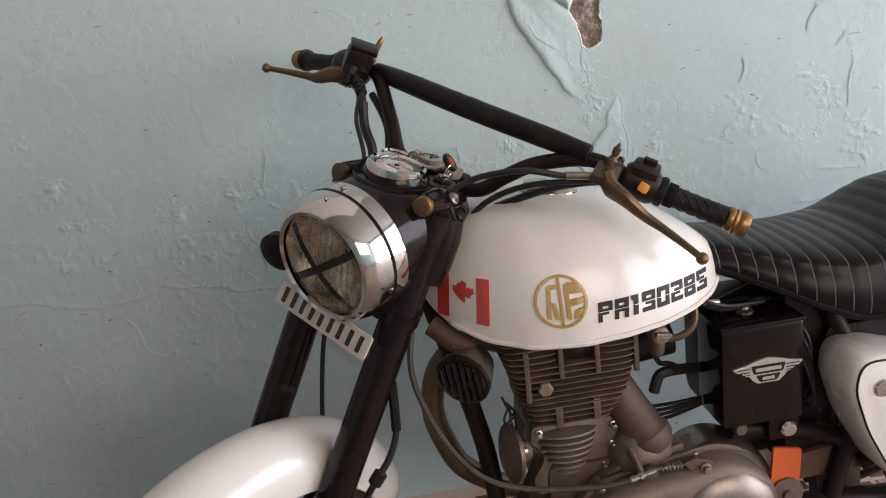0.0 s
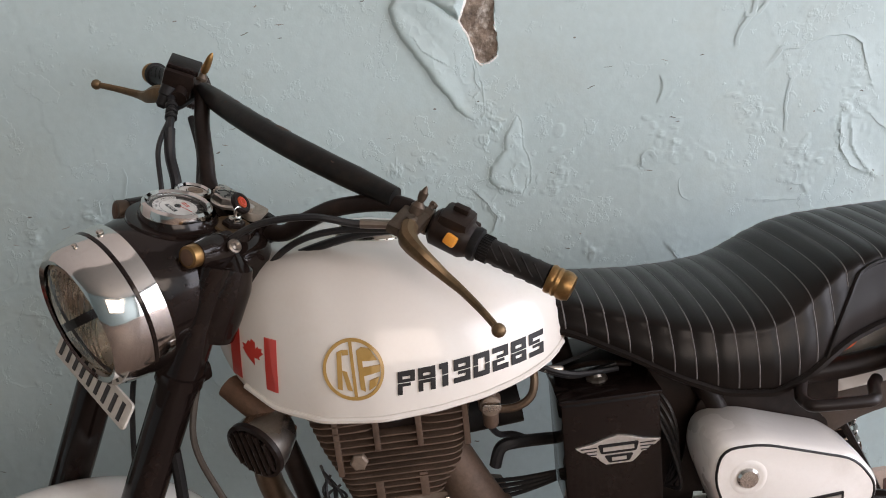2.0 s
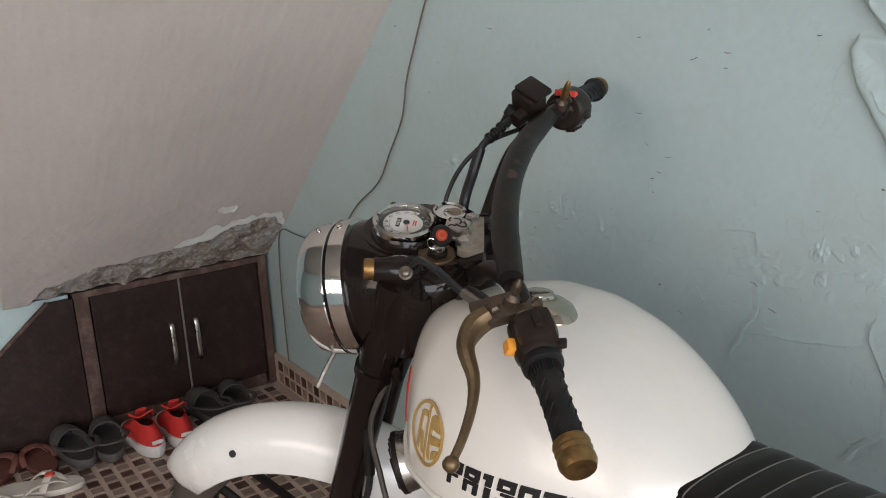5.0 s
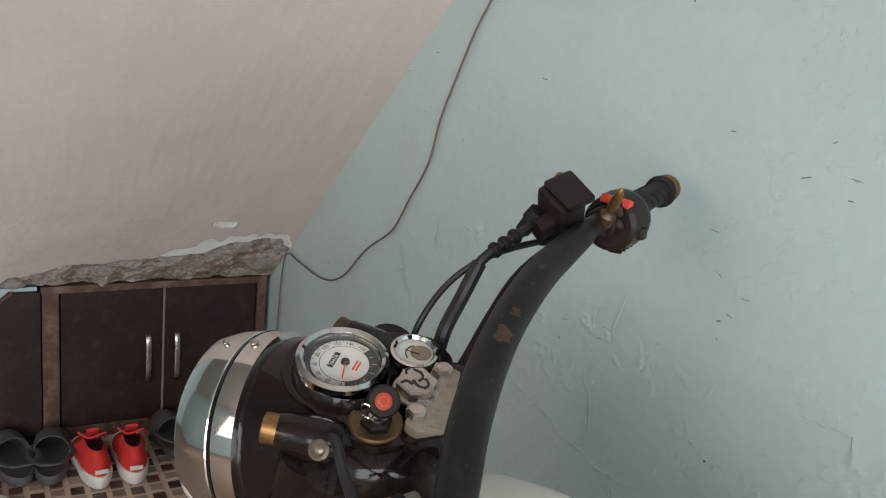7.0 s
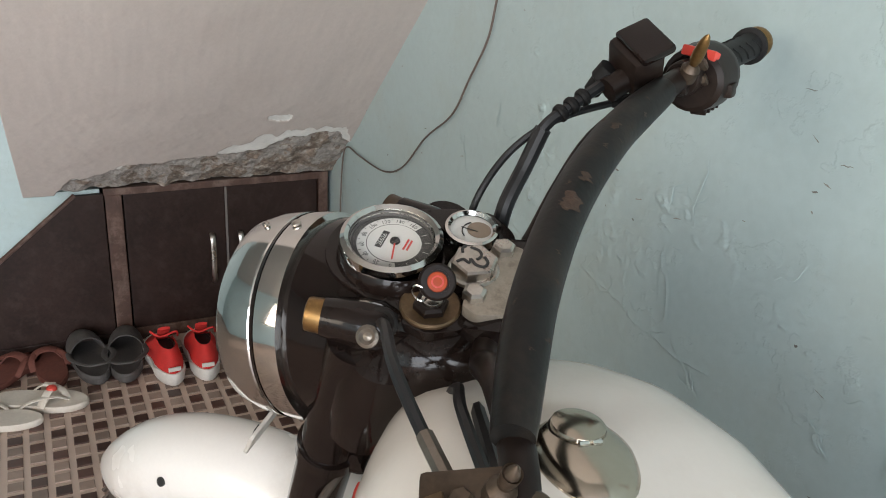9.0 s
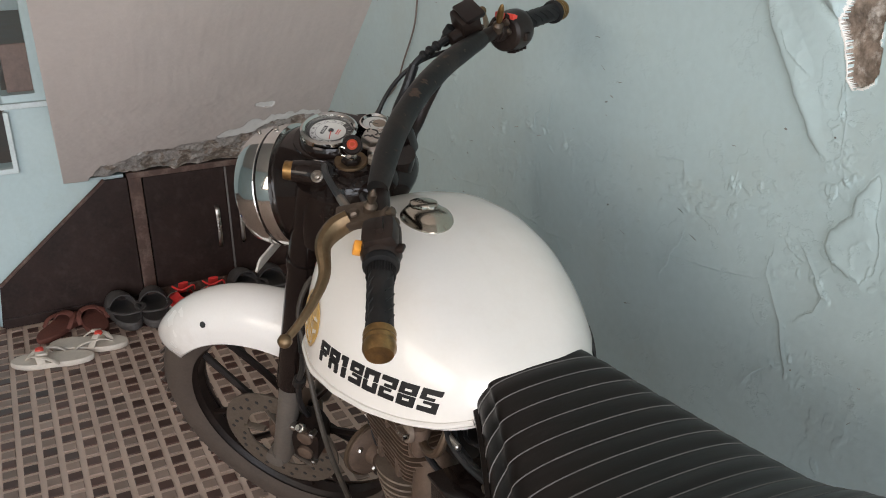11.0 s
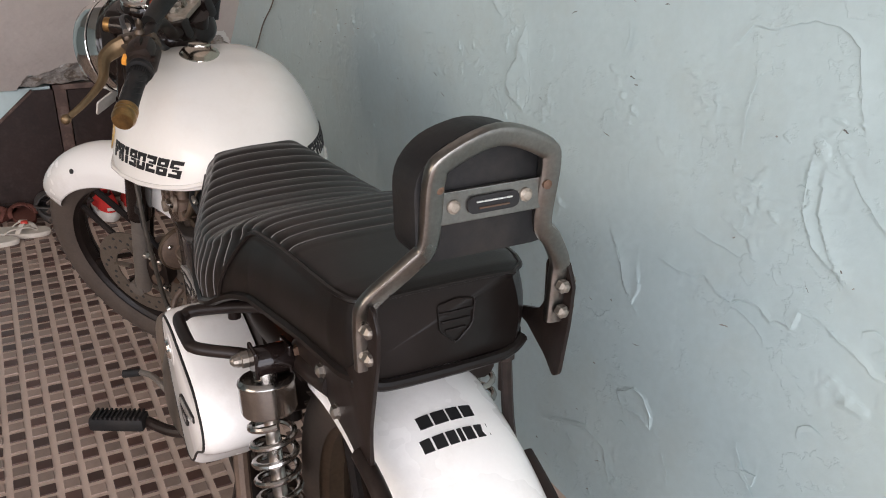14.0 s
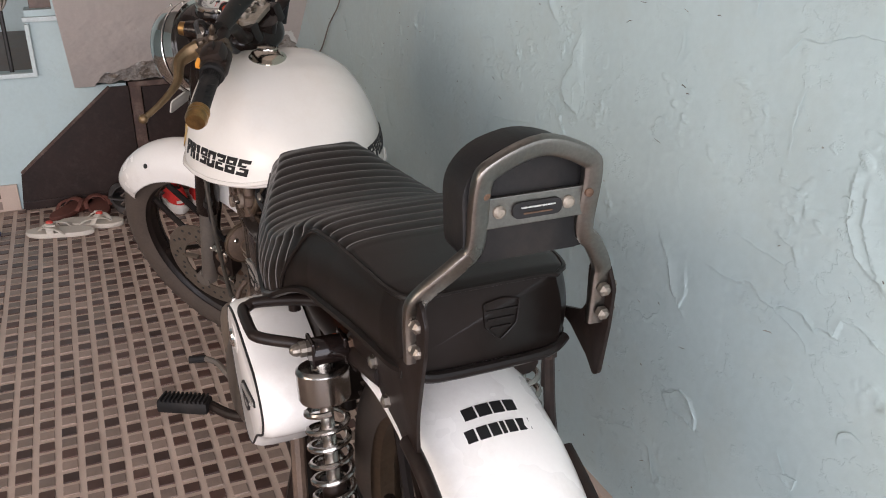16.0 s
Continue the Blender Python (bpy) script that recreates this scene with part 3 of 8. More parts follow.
def wall_scratches():
    """Short dark nicks and scrapes scattered over the paint."""
    rnd = random.Random(11)
    bm = bmesh.new()
    for i in range(260):
        x, z = rnd.uniform(-1.6, 2.1), rnd.uniform(0.15, 1.75)
        if x < -0.45 and z > 0.5 + 0.9 * (x + 1.7):
            continue
        ln = rnd.choice((0.004, 0.006, 0.009, 0.013, 0.018))
        w = rnd.uniform(0.0005, 0.0012) * (1.6 if ln < 0.008 else 1.0)
        a = rnd.uniform(-0.35, 0.35) if rnd.random() < 0.85 else rnd.uniform(-0.9, 0.9)
        n = 4
        top, bot = [], []
        for k in range(n + 1):
            u = (k / n - 0.5) * ln
            v = rnd.uniform(-0.0008, 0.0008)
            ww = w * (1.0 if 0 < k < n else 0.2) * rnd.uniform(0.6, 1.3)
            px_, pz_ = x + u * math.cos(a), z + u * math.sin(a) + v
            y = WALL_Y - 0.0066
            top.append(bm.verts.new((px_, y, pz_ + ww)))
            bot.append(bm.verts.new((px_, y, pz_ - ww)))
        for k in range(n):
            bm.faces.new((bot[k], bot[k + 1], top[k + 1], top[k]))
    ob = part("paint_scratches", bm, mat("bared_grey_scratch", (0.22, 0.21, 0.19), 0.8, island=0.5, bump=0), wall_north, "dark nicks and scrapes in the paint", smooth=False)
    tagged(ob, kind="stuff")


wall_scratches()


def lifted_edges():
    """Curled edges of lifted paint along the cracks, a few millimetres wide."""
    rnd = random.Random(5)
    bm = bmesh.new()
    lines = [(line, 0.0016 if n in (2, 3, 4, 7, 8) else 0.0009, 0.0034) for n, line in enumerate(CRACKS)]
    for i in range(80):
        x, z = (rnd.uniform(0.85, 2.1), rnd.uniform(0.25, 1.15)) if i % 2 else (rnd.uniform(-0.9, 0.3), rnd.uniform(0.5, 0.95))
        a = rnd.uniform(0, 6.28)
        ring = rnd.random() < 0.45
        step, n = rnd.uniform(0.006, 0.014), rnd.randint(5, 9) if ring else rnd.randint(4, 12)
        pts = [(x, z)]
        for k in range(n):
            a += rnd.uniform(0.15, 0.9) if ring else rnd.uniform(-0.6, 0.6)
            x, z = x + step * math.cos(a), z + step * math.sin(a)
            pts.append((x, z))
        lines.append((pts, rnd.uniform(0.0004, 0.0010), rnd.uniform(0.002, 0.004)))
    for line, lift, wide in lines:
        fine = []
        for (ax, az), (cx, cz) in zip(line, line[1:]):
            k = max(1, int(math.hypot(cx - ax, cz - az) / 0.006))
            fine += [(ax + (cx - ax) * q / k, az + (cz - az) * q / k) for q in range(k)]
        fine.append(line[-1])
        fine = [(x + 0.0016 * noise.noise(Vector((x * 90, z * 90, 1))), z + 0.0030 * noise.noise(Vector((x * 90, z * 90, 9)))) for x, z in fine]
        prev = None
        for k, (x, z) in enumerate(fine):
            (ax, az), (cx, cz) = fine[max(0, k - 1)], fine[min(len(fine) - 1, k + 1)]
            d = math.hypot(cx - ax, cz - az) or 1.0
            nx, nz = -(cz - az) / d, (cx - ax) / d
            end = min(1.0, min(k, len(fine) - 1 - k) / 2.0)
            h = lift * end * (0.75 + 0.5 * noise.noise(Vector((x * 60, z * 60, 3))))
            row = [bm.verts.new((x + nx * o * wide, WALL_Y - 0.0052 - q * h, z + nz * o * wide)) for o, q in ((0.0, 0.0), (0.25, 1.0), (0.9, 0.6), (2.4, 0.0))]
            if prev:
                for q in range(3):
                    bm.faces.new((prev[q], row[q], row[q + 1], prev[q + 1]))
            prev = row
    ob = part("paint_flakes", bm, TEAL, wall_north, "curled edges of lifted teal paint", angle=40)
    tagged(ob, kind="stuff")


lifted_edges()

structure("floor", bx((0.45, -0.25, -0.0535), (7.1, 4.4, 0.10)), BEIGE, "beige floor with rows of dark and taupe mosaic tiles", "floor")
structure("wall_west", bx((-3.10, -0.25, 1.4), (0.12, 4.3, 2.8)), TEAL, "pale teal painted wall behind the stairs", "wall")
structure("ceiling", bx((0.45, -0.25, 2.86), (7.3, 4.6, 0.12)), CEIL, "plain unseen plaster ceiling, its grey darkened to dim reflections", "ceiling")


def wall_with_opening(name, axis, pos, a0, a1, o0, o1, zb, zt, label):
    bm = bmesh.new()
    for lo, hi, z0, z1 in ((a0, o0, 0, 2.8), (o1, a1, 0, 2.8), (o0, o1, zt, 2.8), (o0, o1, 0, zb)):
        if hi - lo > 0.01 and z1 - z0 > 0.01:
            c = ((lo + hi) / 2, (z0 + z1) / 2)
            s = (hi - lo, z1 - z0)
            if axis == "x":
                bx((pos, c[0], c[1]), (0.14, s[0], s[1]), bm=bm)
            else:
                bx((c[0], pos, c[1]), (s[0], 0.14, s[1]), bm=bm)
    return structure(name, bm, TEAL, label, "wall")


wall_with_opening("wall_east", "x", 4.07, -2.4, 1.9, -2.25, 1.75, 0.0, 2.62, "teal wall with a wide open gate")
wall_with_opening("wall_south", "y", -2.47, -3.1, 4.0, 0.30, 2.70, 1.18, 2.52, "teal wall with an open window")

win = thing("window_1", (1.5, -2.33, 1.85), "plain painted window frame with glazing bars, open to daylight", "window", kind="structure")
for x_ in (-1.18, 1.18):
    part("window_frame", bx((x_, 0, 0), (0.06, 0.04, 1.40), 0.004), WOOD, win, smooth=False)
for z_ in (-0.68, 0.0, 0.68):
    part("window_frame", bx((0, 0, z_), (2.30, 0.04, 0.05), 0.004), WOOD, win, smooth=False)
for x_ in (-0.59, 0.0, 0.59):
    part("glazing_bar", bx((x_, 0.004, 0), (0.045, 0.03, 1.30), 0.003), WOOD, win, smooth=False)

ground_bm = bmesh.new()
bmesh.ops.create_grid(ground_bm, x_segments=1, y_segments=1, size=60, matrix=Matrix.Translation((0, 0, -0.11)))
structure("ground", ground_bm, mat("pale_yard_concrete", (0.42, 0.40, 0.37), 0.85, scale=3, fine=60), "pale concrete yard outside", "ground")

# stair soffit: the sloping underside of the upper flight
SL = 0.909


def soffit():
    """Sloping slab; along its foot the whitewash has broken away, with white lime left in flakes above the bare plaster."""
    bm = bmesh.new()
    xs = np.concatenate([np.linspace(-1.695, -1.36, 190), np.linspace(-1.352, 0.79, 80)])
    ks = np.linspace(0.0, 1.0, 300)
    X, K = np.meshgrid(xs, ks, indexing="ij")
    Y = 1.02 - 0.035 * np.clip((X + 1.70) / 0.76, 0, 1.4)
    Y = Y + (WALL_Y + 0.01 - Y) * K
    U = X + 1.695
    top = np.interp(Y, [1.10, 1.14, 1.22, 1.28, 1.36, 1.45, 1.55, 1.64, 1.72, 1.80, 1.86, 1.90], [0.00, 0.066, 0.076, 0.108, 0.104, 0.130, 0.140, 0.150, 0.185, 0.215, 0.20, 0.14])
    edge = U - top - 0.022 * fbm(Y, X, 13, 4, 3) - 0.012 * fbm(Y, X, 45, 3, 8)
    lime = U - top - 0.055 * step(1.50, 1.62, Y) * step(1.80, 1.70, Y) - 0.04 * fbm(Y, X, 22, 3, 15) - 0.004
    chip = (np.hypot((Y - 1.655) / 0.030, (U - 0.277) / 0.016) + 0.5 * fbm(Y, X, 60, 3, 33)) < 1.0
    broke = (edge < 0) & (Y > 1.10)
    white = ((~broke) & (lime < 0) & (Y > 1.12)) | chip
    W = 0.006 * fbm(X, Y, 2.5, 2, 51) + 0.0030 * fbm(X, Y, 13, 3, 55) + 0.0009 * fbm(X, Y, 60, 2, 57)
    W = W + np.where(broke, 0.012 + 0.014 * fbm(X, Y, 26, 4, 59), np.where(white, 0.003, 0.0))
    flakes = broke & (fbm(X, Y, 24, 4, 63) + 0.25 * step(-0.02, 0.0, edge) > -0.04)
    code = np.where(white, 2, np.where(broke, np.where(flakes, 3, 1), 0))
    rows = [[bm.verts.new((X[i, j] - 0.67 * W[i, j], Y[i, j], 0.485 + SL * U[i, j] + 0.74 * W[i, j])) for j in range(len(ks))] for i in range(len(xs))]
    for i in range(len(xs) - 1):
        for j in range(len(ks) - 1):
            f = bm.faces.new((rows[i][j], rows[i + 1][j], rows[i + 1][j + 1], rows[i][j + 1]))
            f.material_index = int(code[i, j])
            f.smooth = True
    back = [bm.verts.new((X[i, j] - 0.10, Y[i, j], 0.485 + SL * U[i, j] + 0.12)) for i in (0, -1) for j in (0, -1)]
    bm.faces.new((back[0], back[1], back[3], back[2]))
    bm.faces.new([r[0] for r in rows] + [back[2], back[0]])
    bm.faces.new(rows[0] + [back[1], back[0]])
    return part("stair_soffit", bm, [SOFFIT, PLASTER, WHITE_CHIP, GREY_PLASTER], None, smooth=False)


tagged(soffit(), "cream whitewashed sloping underside of the stairs, plaster broken along its foot", "soffit", "", "structure")

# lower stair flight with its teal string wall
CX = -1.72
string_poly = [(0.0, 0.0), (1.215, 0.0), (1.215, 0.483), (1.034, 0.483), (1.034, 2.75), (0.985, 2.75), (0.985, 0.79), (0.885, 0.79), (0.885, 0.545), (0.655, 0.545), (0.655, 0.335), (0.425, 0.335), (0.425, 0.125), (0.0, 0.125)]
structure("stair_string_wall", prism(string_poly, CX - 0.13, CX - 0.012, lambda u, v, d: V(d, u, v)), TEAL, "teal stepped side wall of the lower stair flight", "stair wall")
stairs = thing("stairs", (CX - 0.5, 0.6, 0), "dark stone stair flight with pale painted step edges", "stairs", kind="structure")
for i in range(5):
    y0, zt = (0.195 + 0.23 * i, 0.125 + 0.21 * i) if i < 4 else (0.99, 0.955)
    part("step", bx((-0.19, y0 + 0.115 - 0.6, zt - 0.13), (1.24, 0.23 if i < 4 else 0.40, 0.24), 0.004), STONE_STEP, stairs, smooth=False)
    if i < 4:
        tb = bx((0.495, y0 + 0.115 - 0.6, zt + 0.002), (0.03, 0.25, 0.018), 0.003)
        bx((0.495, y0 + 0.232 - 0.6, zt + 0.10), (0.03, 0.016, 0.19), 0.003, bm=tb)
        part("edge_trim", tb, mat("pale_trim_paint", (0.55, 0.62, 0.62), 0.6) if i == 0 else bpy.data.materials["pale_trim_paint"], stairs, smooth=False)


def baluster():
    b = thing("baluster", (CX - 0.10, 0.80, 0.545), "black twisted iron baluster with a basket and cream cast leaves", "baluster")
    part("rod", tube([(0, 0, 0), (0, 0, 0.33)], 0.009, 8, 1), IRON, b)
    part("upper_rod", tube([(0, 0, 0.50), (0, 0, 1.1)], 0.009, 8, 1), IRON, b)
    for i in range(4):
        a = i * math.pi / 2
        part("basket_bar", tube([(0.04 * math.cos(a + t * 2.5) * math.sin(math.pi * t), 0.04 * math.sin(a + t * 2.5) * math.sin(math.pi * t), 0.33 + 0.17 * t) for t in np.linspace(0, 1, 9)], 0.005, 6, 2), IRON, b)
    for z, s in ((0.28, 1), (0.545, -1)):
        bm = bmesh.new()
        for k in range(5):
            a = k * 1.257
            tube([(0, 0, z - 0.05 * s), (0.028 * math.cos(a), 0.028 * math.sin(a), z), (0.018 * math.cos(a), 0.018 * math.sin(a), z + 0.055 * s)], 0.012, 6, 4, bm=bm, flat=0.4, radii=[0.004, 0.013, 0.002])
        part("cast_leaf", bm, CAST_LEAF, b)


baluster()
post = thing("stair_post", (CX - 0.30, 1.05, 0.95), "dark square stair post behind the teal string wall", "post")
part("shaft", bx((0, 0, 0.8), (0.05, 0.05, 1.6), 0.004), IRON, post, smooth=False)

# skirting of mosaic tile along the wall and the stair string
sk = thing("baseboard", (0, WALL_Y - 0.006, 0), "beige skirting with dark mosaic squares", "skirting", kind="structure")
part("skirting_backing", bx((0.25, -0.006, 0.055), (3.95, 0.018, 0.11), 0.002), BEIGE, sk, smooth=False)
sk2 = thing("baseboard", (CX - 0.006, 0.37, 0), "beige skirting with dark mosaic squares on the stair wall", "skirting", kind="structure")
part("skirting_backing", bx((0.0, 0.0, 0.055), (0.016, 0.74, 0.11), 0.002), BEIGE, sk2, smooth=False)

# low dark cupboard under the stairs
cup = thing("cupboard", (CX, 1.553, 0), "dark stained wooden cupboard with two doors under the stairs", "cupboard")
part("body", bx((-0.21, -0.01, 0.24), (0.38, 0.62, 0.46), 0.003), WOOD, cup, smooth=False)
for y, w in ((-0.305, 0.045), (0.315, 0.03)):
    part("post", bx((0.0, y, 0.237), (0.03, w, 0.474), 0.003), WOOD_RED, cup, "worn red-brown wooden post", smooth=False)
part("top_rail", bx((0.002, 0.0, 0.480), (0.034, 0.66, 0.022), 0.003), WOOD_RED, cup, smooth=False)
part("plinth", bx((-0.002, 0.0, 0.02), (0.02, 0.58, 0.04), 0.002), WOOD_RED, cup, smooth=False)
for y0, y1, hy in ((-0.278, 0.008, -0.035), (0.014, 0.296, 0.05)):
    dr = part("door", bx((0.0, (y0 + y1) / 2, 0.254), (0.018, y1 - y0, 0.425), 0.003), WOOD, cup, smooth=False)
    hb = tube([(0.009, hy, 0.322), (0.024, hy, 0.314), (0.030, hy, 0.285), (0.030, hy, 0.20), (0.024, hy, 0.172), (0.009, hy, 0.162)], 0.008, 8, 4, flat=0.5)
    part("handle", hb, CHROME_OLD, dr, "tarnished steel bow handle")
part("door_gap_strip", bx((0.011, 0.011, 0.254), (0.004, 0.006, 0.425)), mat("grey_wood_edge", (0.16, 0.14, 0.13), 0.7), cup, smooth=False)

wedge = prism([(0.748, 0.004), (0.765, 0.15), (1.150, 0.474), (1.222, 0.474), (1.222, 0.004)], CX - 0.004, CX + 0.012, lambda u, v, d: V(d, u, v), 0.0015)
slp = tagged(part("sloping_panel", wedge, WOOD, None, "", False), "dark stained wooden panel with a sloping top edge beside the cupboard", "wooden panel")

part("edge_strip", tube([(CX + 0.009, 0.768, 0.156), (CX + 0.009, 1.148, 0.476)], 0.007, 6, 1), WOOD_RED, slp)
part("foot_strip", bx((CX + 0.012, 0.995, 0.018), (0.012, 0.48, 0.036), 0.002), WOOD, slp, smooth=False)

# loose wire on the wall
wire_pts = [(-0.42, 1.60), (-0.48, 1.49), (-0.548, 1.388), (-0.600, 1.318), (-0.653, 1.225), (-0.700, 1.135), (-0.730, 1.042), (-0.800, 0.948), (-0.870, 0.859), (-1.000, 0.776), (-1.126, 0.670), (-1.253, 0.621), (-1.435, 0.612), (-1.540, 0.612), (-1.580, 0.560), (-1.597, 0.42), (-1.60, 0.28), (-1.598, 0.112)]
wb = tube([(x, WALL_Y - 0.012, z) for x, z in wire_pts], 0.0023, 6, 6)
tagged(part("wall_wire", wb, WIRE_M), "thin grey-brown wire hanging loosely along the wall", "wire")

# ---------- motorcycle ----------
YC = 1.413
bike = thing("motorcycle", (0, YC, 0), "white classic motorcycle with chrome headlight and black ribbed seat", "motorcycle")
AX = V(0.22, 0, 1.0)
RAKE, STEER = radians(26), radians(48)
UP_AX = V(math.sin(RAKE), 0, math.cos(RAKE))
S = Matrix.Translation(AX) @ Matrix.Rotation(STEER, 4, UP_AX) @ Matrix.Translation(-AX)
SF = Matrix.Translation(AX) @ Matrix.Rotation(radians(43), 4, UP_AX) @ Matrix.Translation(-AX)

# tank
T_X = [0.150, 0.157, 0.171, 0.196, 0.240, 0.30, 0.37, 0.44, 0.50, 0.55, 0.59, 0.615, 0.628, 0.633]
T_W = [0.024, 0.046, 0.070, 0.103, 0.145, 0.180, 0.193, 0.185, 0.166, 0.142, 0.115, 0.088, 0.057, 0.026]
T_T = [0.868, 0.880, 0.893, 0.909, 0.926, 0.938, 0.937, 0.923, 0.901, 0.876, 0.850, 0.829, 0.815, 0.808]
T_B = [0.836, 0.806, 0.782, 0.760, 0.743, 0.736, 0.735, 0.736, 0.737, 0.741, 0.748, 0.756, 0.768, 0.785]


TANK_DY = -0.011


def tank_sec(x):
    w, t, b = (float(np.interp(x, T_X, q)) for q in (T_W, T_T, T_B))
    return w, t, b, b + 0.05 * (t - b)


def crown_exp(x):
    """The tank's crown is squarer towards the headstock."""
    return float(np.interp(x, [0.20, 0.34], [2.1, 1.6]))


def tank_y(x, z):
    w, t, b, m = tank_sec(x)
    if z >= m:
        u = min(1, (z - m) / (t - m))
        return w * (1 - u ** crown_exp(x)) ** (1 / 3.8)
    u = min(1, (m - z) / (m - b))
    return w * (1 - u ** 2.8) ** (1 / 2.8)


def tank_mesh():
    xs = [0.150 + (0.483) * (0.5 - 0.5 * math.cos(math.pi * i / 44)) for i in range(45)]
    rings = []
    for x in xs:
        w, t, b, m = tank_sec(x)
        ring = []
        n = 64
        for i in range(n):
            a = 2 * math.pi * i / n
            c, s = math.cos(a), math.sin(a)
            if s >= 0:
                ring.append((x, w * math.copysign(abs(c) ** (2 / 3.8), c), m + (t - m) * abs(s) ** (2 / crown_exp(x))))
            else:
                e = 2 / 2.8
                ring.append((x, w * math.copysign(abs(c) ** e, c), m - (m - b) * abs(s) ** e))
        rings.append(ring)
    bm = rings_bm(rings)
    for _ in range(2):
        bmesh.ops.smooth_vert(bm, verts=bm.verts, factor=0.5, use_axis_x=False, use_axis_y=True, use_axis_z=True)
    bm.transform(Matrix.Translation((0, TANK_DY, 0)))
    return bm


tank = part("tank", tank_mesh(), WHITE, bike, "glossy white fuel tank")
# seam lip round the tank's bottom edge
lip = [(x, tank_y(x, tank_sec(x)[2] + 0.011) + 0.0005, tank_sec(x)[2] + 0.010) for x in np.linspace(0.195, 0.618, 22)]
part("bottom_seam", tube([(x, TANK_DY + y, z) for x, y, z in lip], 0.0042, 8, 3), WHITE, tank)
part("bottom_seam", tube([(x, TANK_DY - y, z) for x, y, z in lip], 0.0042, 8, 3), WHITE, tank)


def on_tank(polys, place, side, off=0.0012, sub=0.008):
    """Thin decal: flat outlines (u, v) laid on the tank's flank; place gives (x, z)."""
    bm = bmesh.new()
    for poly in polys:
        vs = [bm.verts.new((u, v, 0)) for u, v in poly]
        bm.faces.new(vs)
    bmesh.ops.triangulate(bm, faces=bm.faces)
    for _ in range(3):
        long = [e for e in bm.edges if e.calc_length() > sub]
        if not long:
            break
        bmesh.ops.subdivide_edges(bm, edges=long, cuts=1)
        bmesh.ops.triangulate(bm, faces=bm.faces)
    for v in bm.verts:
        x, z = place(v.co.x, v.co.y)
        v.co = (x, TANK_DY + side * (tank_y(x, z) + off), z)
    ext = bmesh.ops.extrude_face_region(bm, geom=list(bm.faces))
    for v in ext["geom"]:
        if isinstance(v, bmesh.types.BMVert):
            v.co.y -= side * 0.003
    return bm


SEG = {"P": "abefg", "A": "abcefg", "1": "bc", "9": "abcdfg", "0": "abcdef", "2": "abdeg", "8": "abcdefg", "5": "acdfg"}


def block_char(ch, x0, w, h, st):
    """Squared stencil character with a slit across its waist."""
    out = []
    g = 0.028 * h
    sg = SEG[ch]
    R = lambda a, b, c, d: out.append([(x0 + a + 0.10 * b, b), (x0 + c + 0.10 * b, b), (x0 + c + 0.10 * d, d), (x0 + a + 0.10 * d, d)])
    m = h / 2
    if ch == "1":
        R(w * 0.30, 0, w * 0.30 + st * 1.25, m - g)
        R(w * 0.30, m + g, w * 0.30 + st * 1.25, h)
        R(w * 0.05, h - st, w * 0.32, h)
        return out
    if "a" in sg: R(0, h - st, w, h)
    if "d" in sg: R(0, 0, w, st)
    if "g" in sg:
        R(st * 0.9, m + g, w - st * 0.9, m + g + st * 0.55)
        R(st * 0.9, m - g - st * 0.55, w - st * 0.9, m - g)
    if "f" in sg: R(0, m + g, st, h - st * 0.9)
    if "b" in sg: R(w - st, m + g, w, h - st * 0.9)
    if "e" in sg: R(0, st * 0.9 if "d" in sg else 0, st, m - g)
    if "c" in sg: R(w - st, st * 0.9 if "d" in sg else 0, w, m - g)
    return out


def tank_number(side):
    """Each character of the number is a thin decal of its own."""
    x, glyphs = 0.0, []
    for ch in "PA190285":
        w = 0.015 if ch == "1" else 0.0215
        glyphs.append(block_char(ch, x, w, 0.0280, 0.0060))
        x += w + 0.0042
    k = 0.197 / x
    if side < 0:
        place = lambda u, v: (0.394 + u * k, 0.772 + v)
    else:
        place = lambda u, v: (0.592 - u * k, 0.772 + v)
    for g in glyphs:
        part("tank_figure", on_tank(g, place, side), DECAL_BLACK, tank, "black stencil character of the number PA190285", smooth=False)


tank_number(-1)
tank_number(1)


strokes = [[(-0.0025, -0.033), (0.0015, -0.033), (0.0015, 0.033), (-0.0025, 0.033)]]
strokes += [[(-0.022, -0.022), (-0.016, -0.024), (-0.012, 0.024), (-0.018, 0.022)], [(-0.010, -0.024), (-0.004, -0.026), (-0.008, -0.002), (-0.014, 0.0)], [(-0.012, 0.018), (-0.004, 0.018), (-0.004, 0.024), (-0.012, 0.024)]]
strokes += [[(0.006, -0.024), (0.012, -0.027), (0.012, 0.026), (0.006, 0.022)], [(0.012, 0.010), (0.030, 0.010), (0.022, 0.024), (0.012, 0.026)], [(0.012, -0.008), (0.032, -0.004), (0.033, 0.004), (0.012, 0.002)], [(0.016, -0.026), (0.026, -0.020), (0.031, -0.010), (0.018, -0.014)]]
spot = lambda u, v: (0.344 + u, 0.809 + v)
vs_ = []
for k in range(48):
    a_ = 2 * math.pi * k / 48
    row = []
    for r_, o_ in ((0.0335, 0.0004), (0.0335, 0.0016), (0.0375, 0.0016), (0.0375, 0.0004)):
        x_, z_ = spot(r_ * math.cos(a_), r_ * math.sin(a_))
        row.append(V(x_, TANK_DY - tank_y(x_, z_) - o_, z_))
    vs_.append(row)
emblem = part("gold_emblem", rings_bm(vs_ + vs_[:1], True, False), DECAL_GOLD, tank, "gold ring emblem decal")
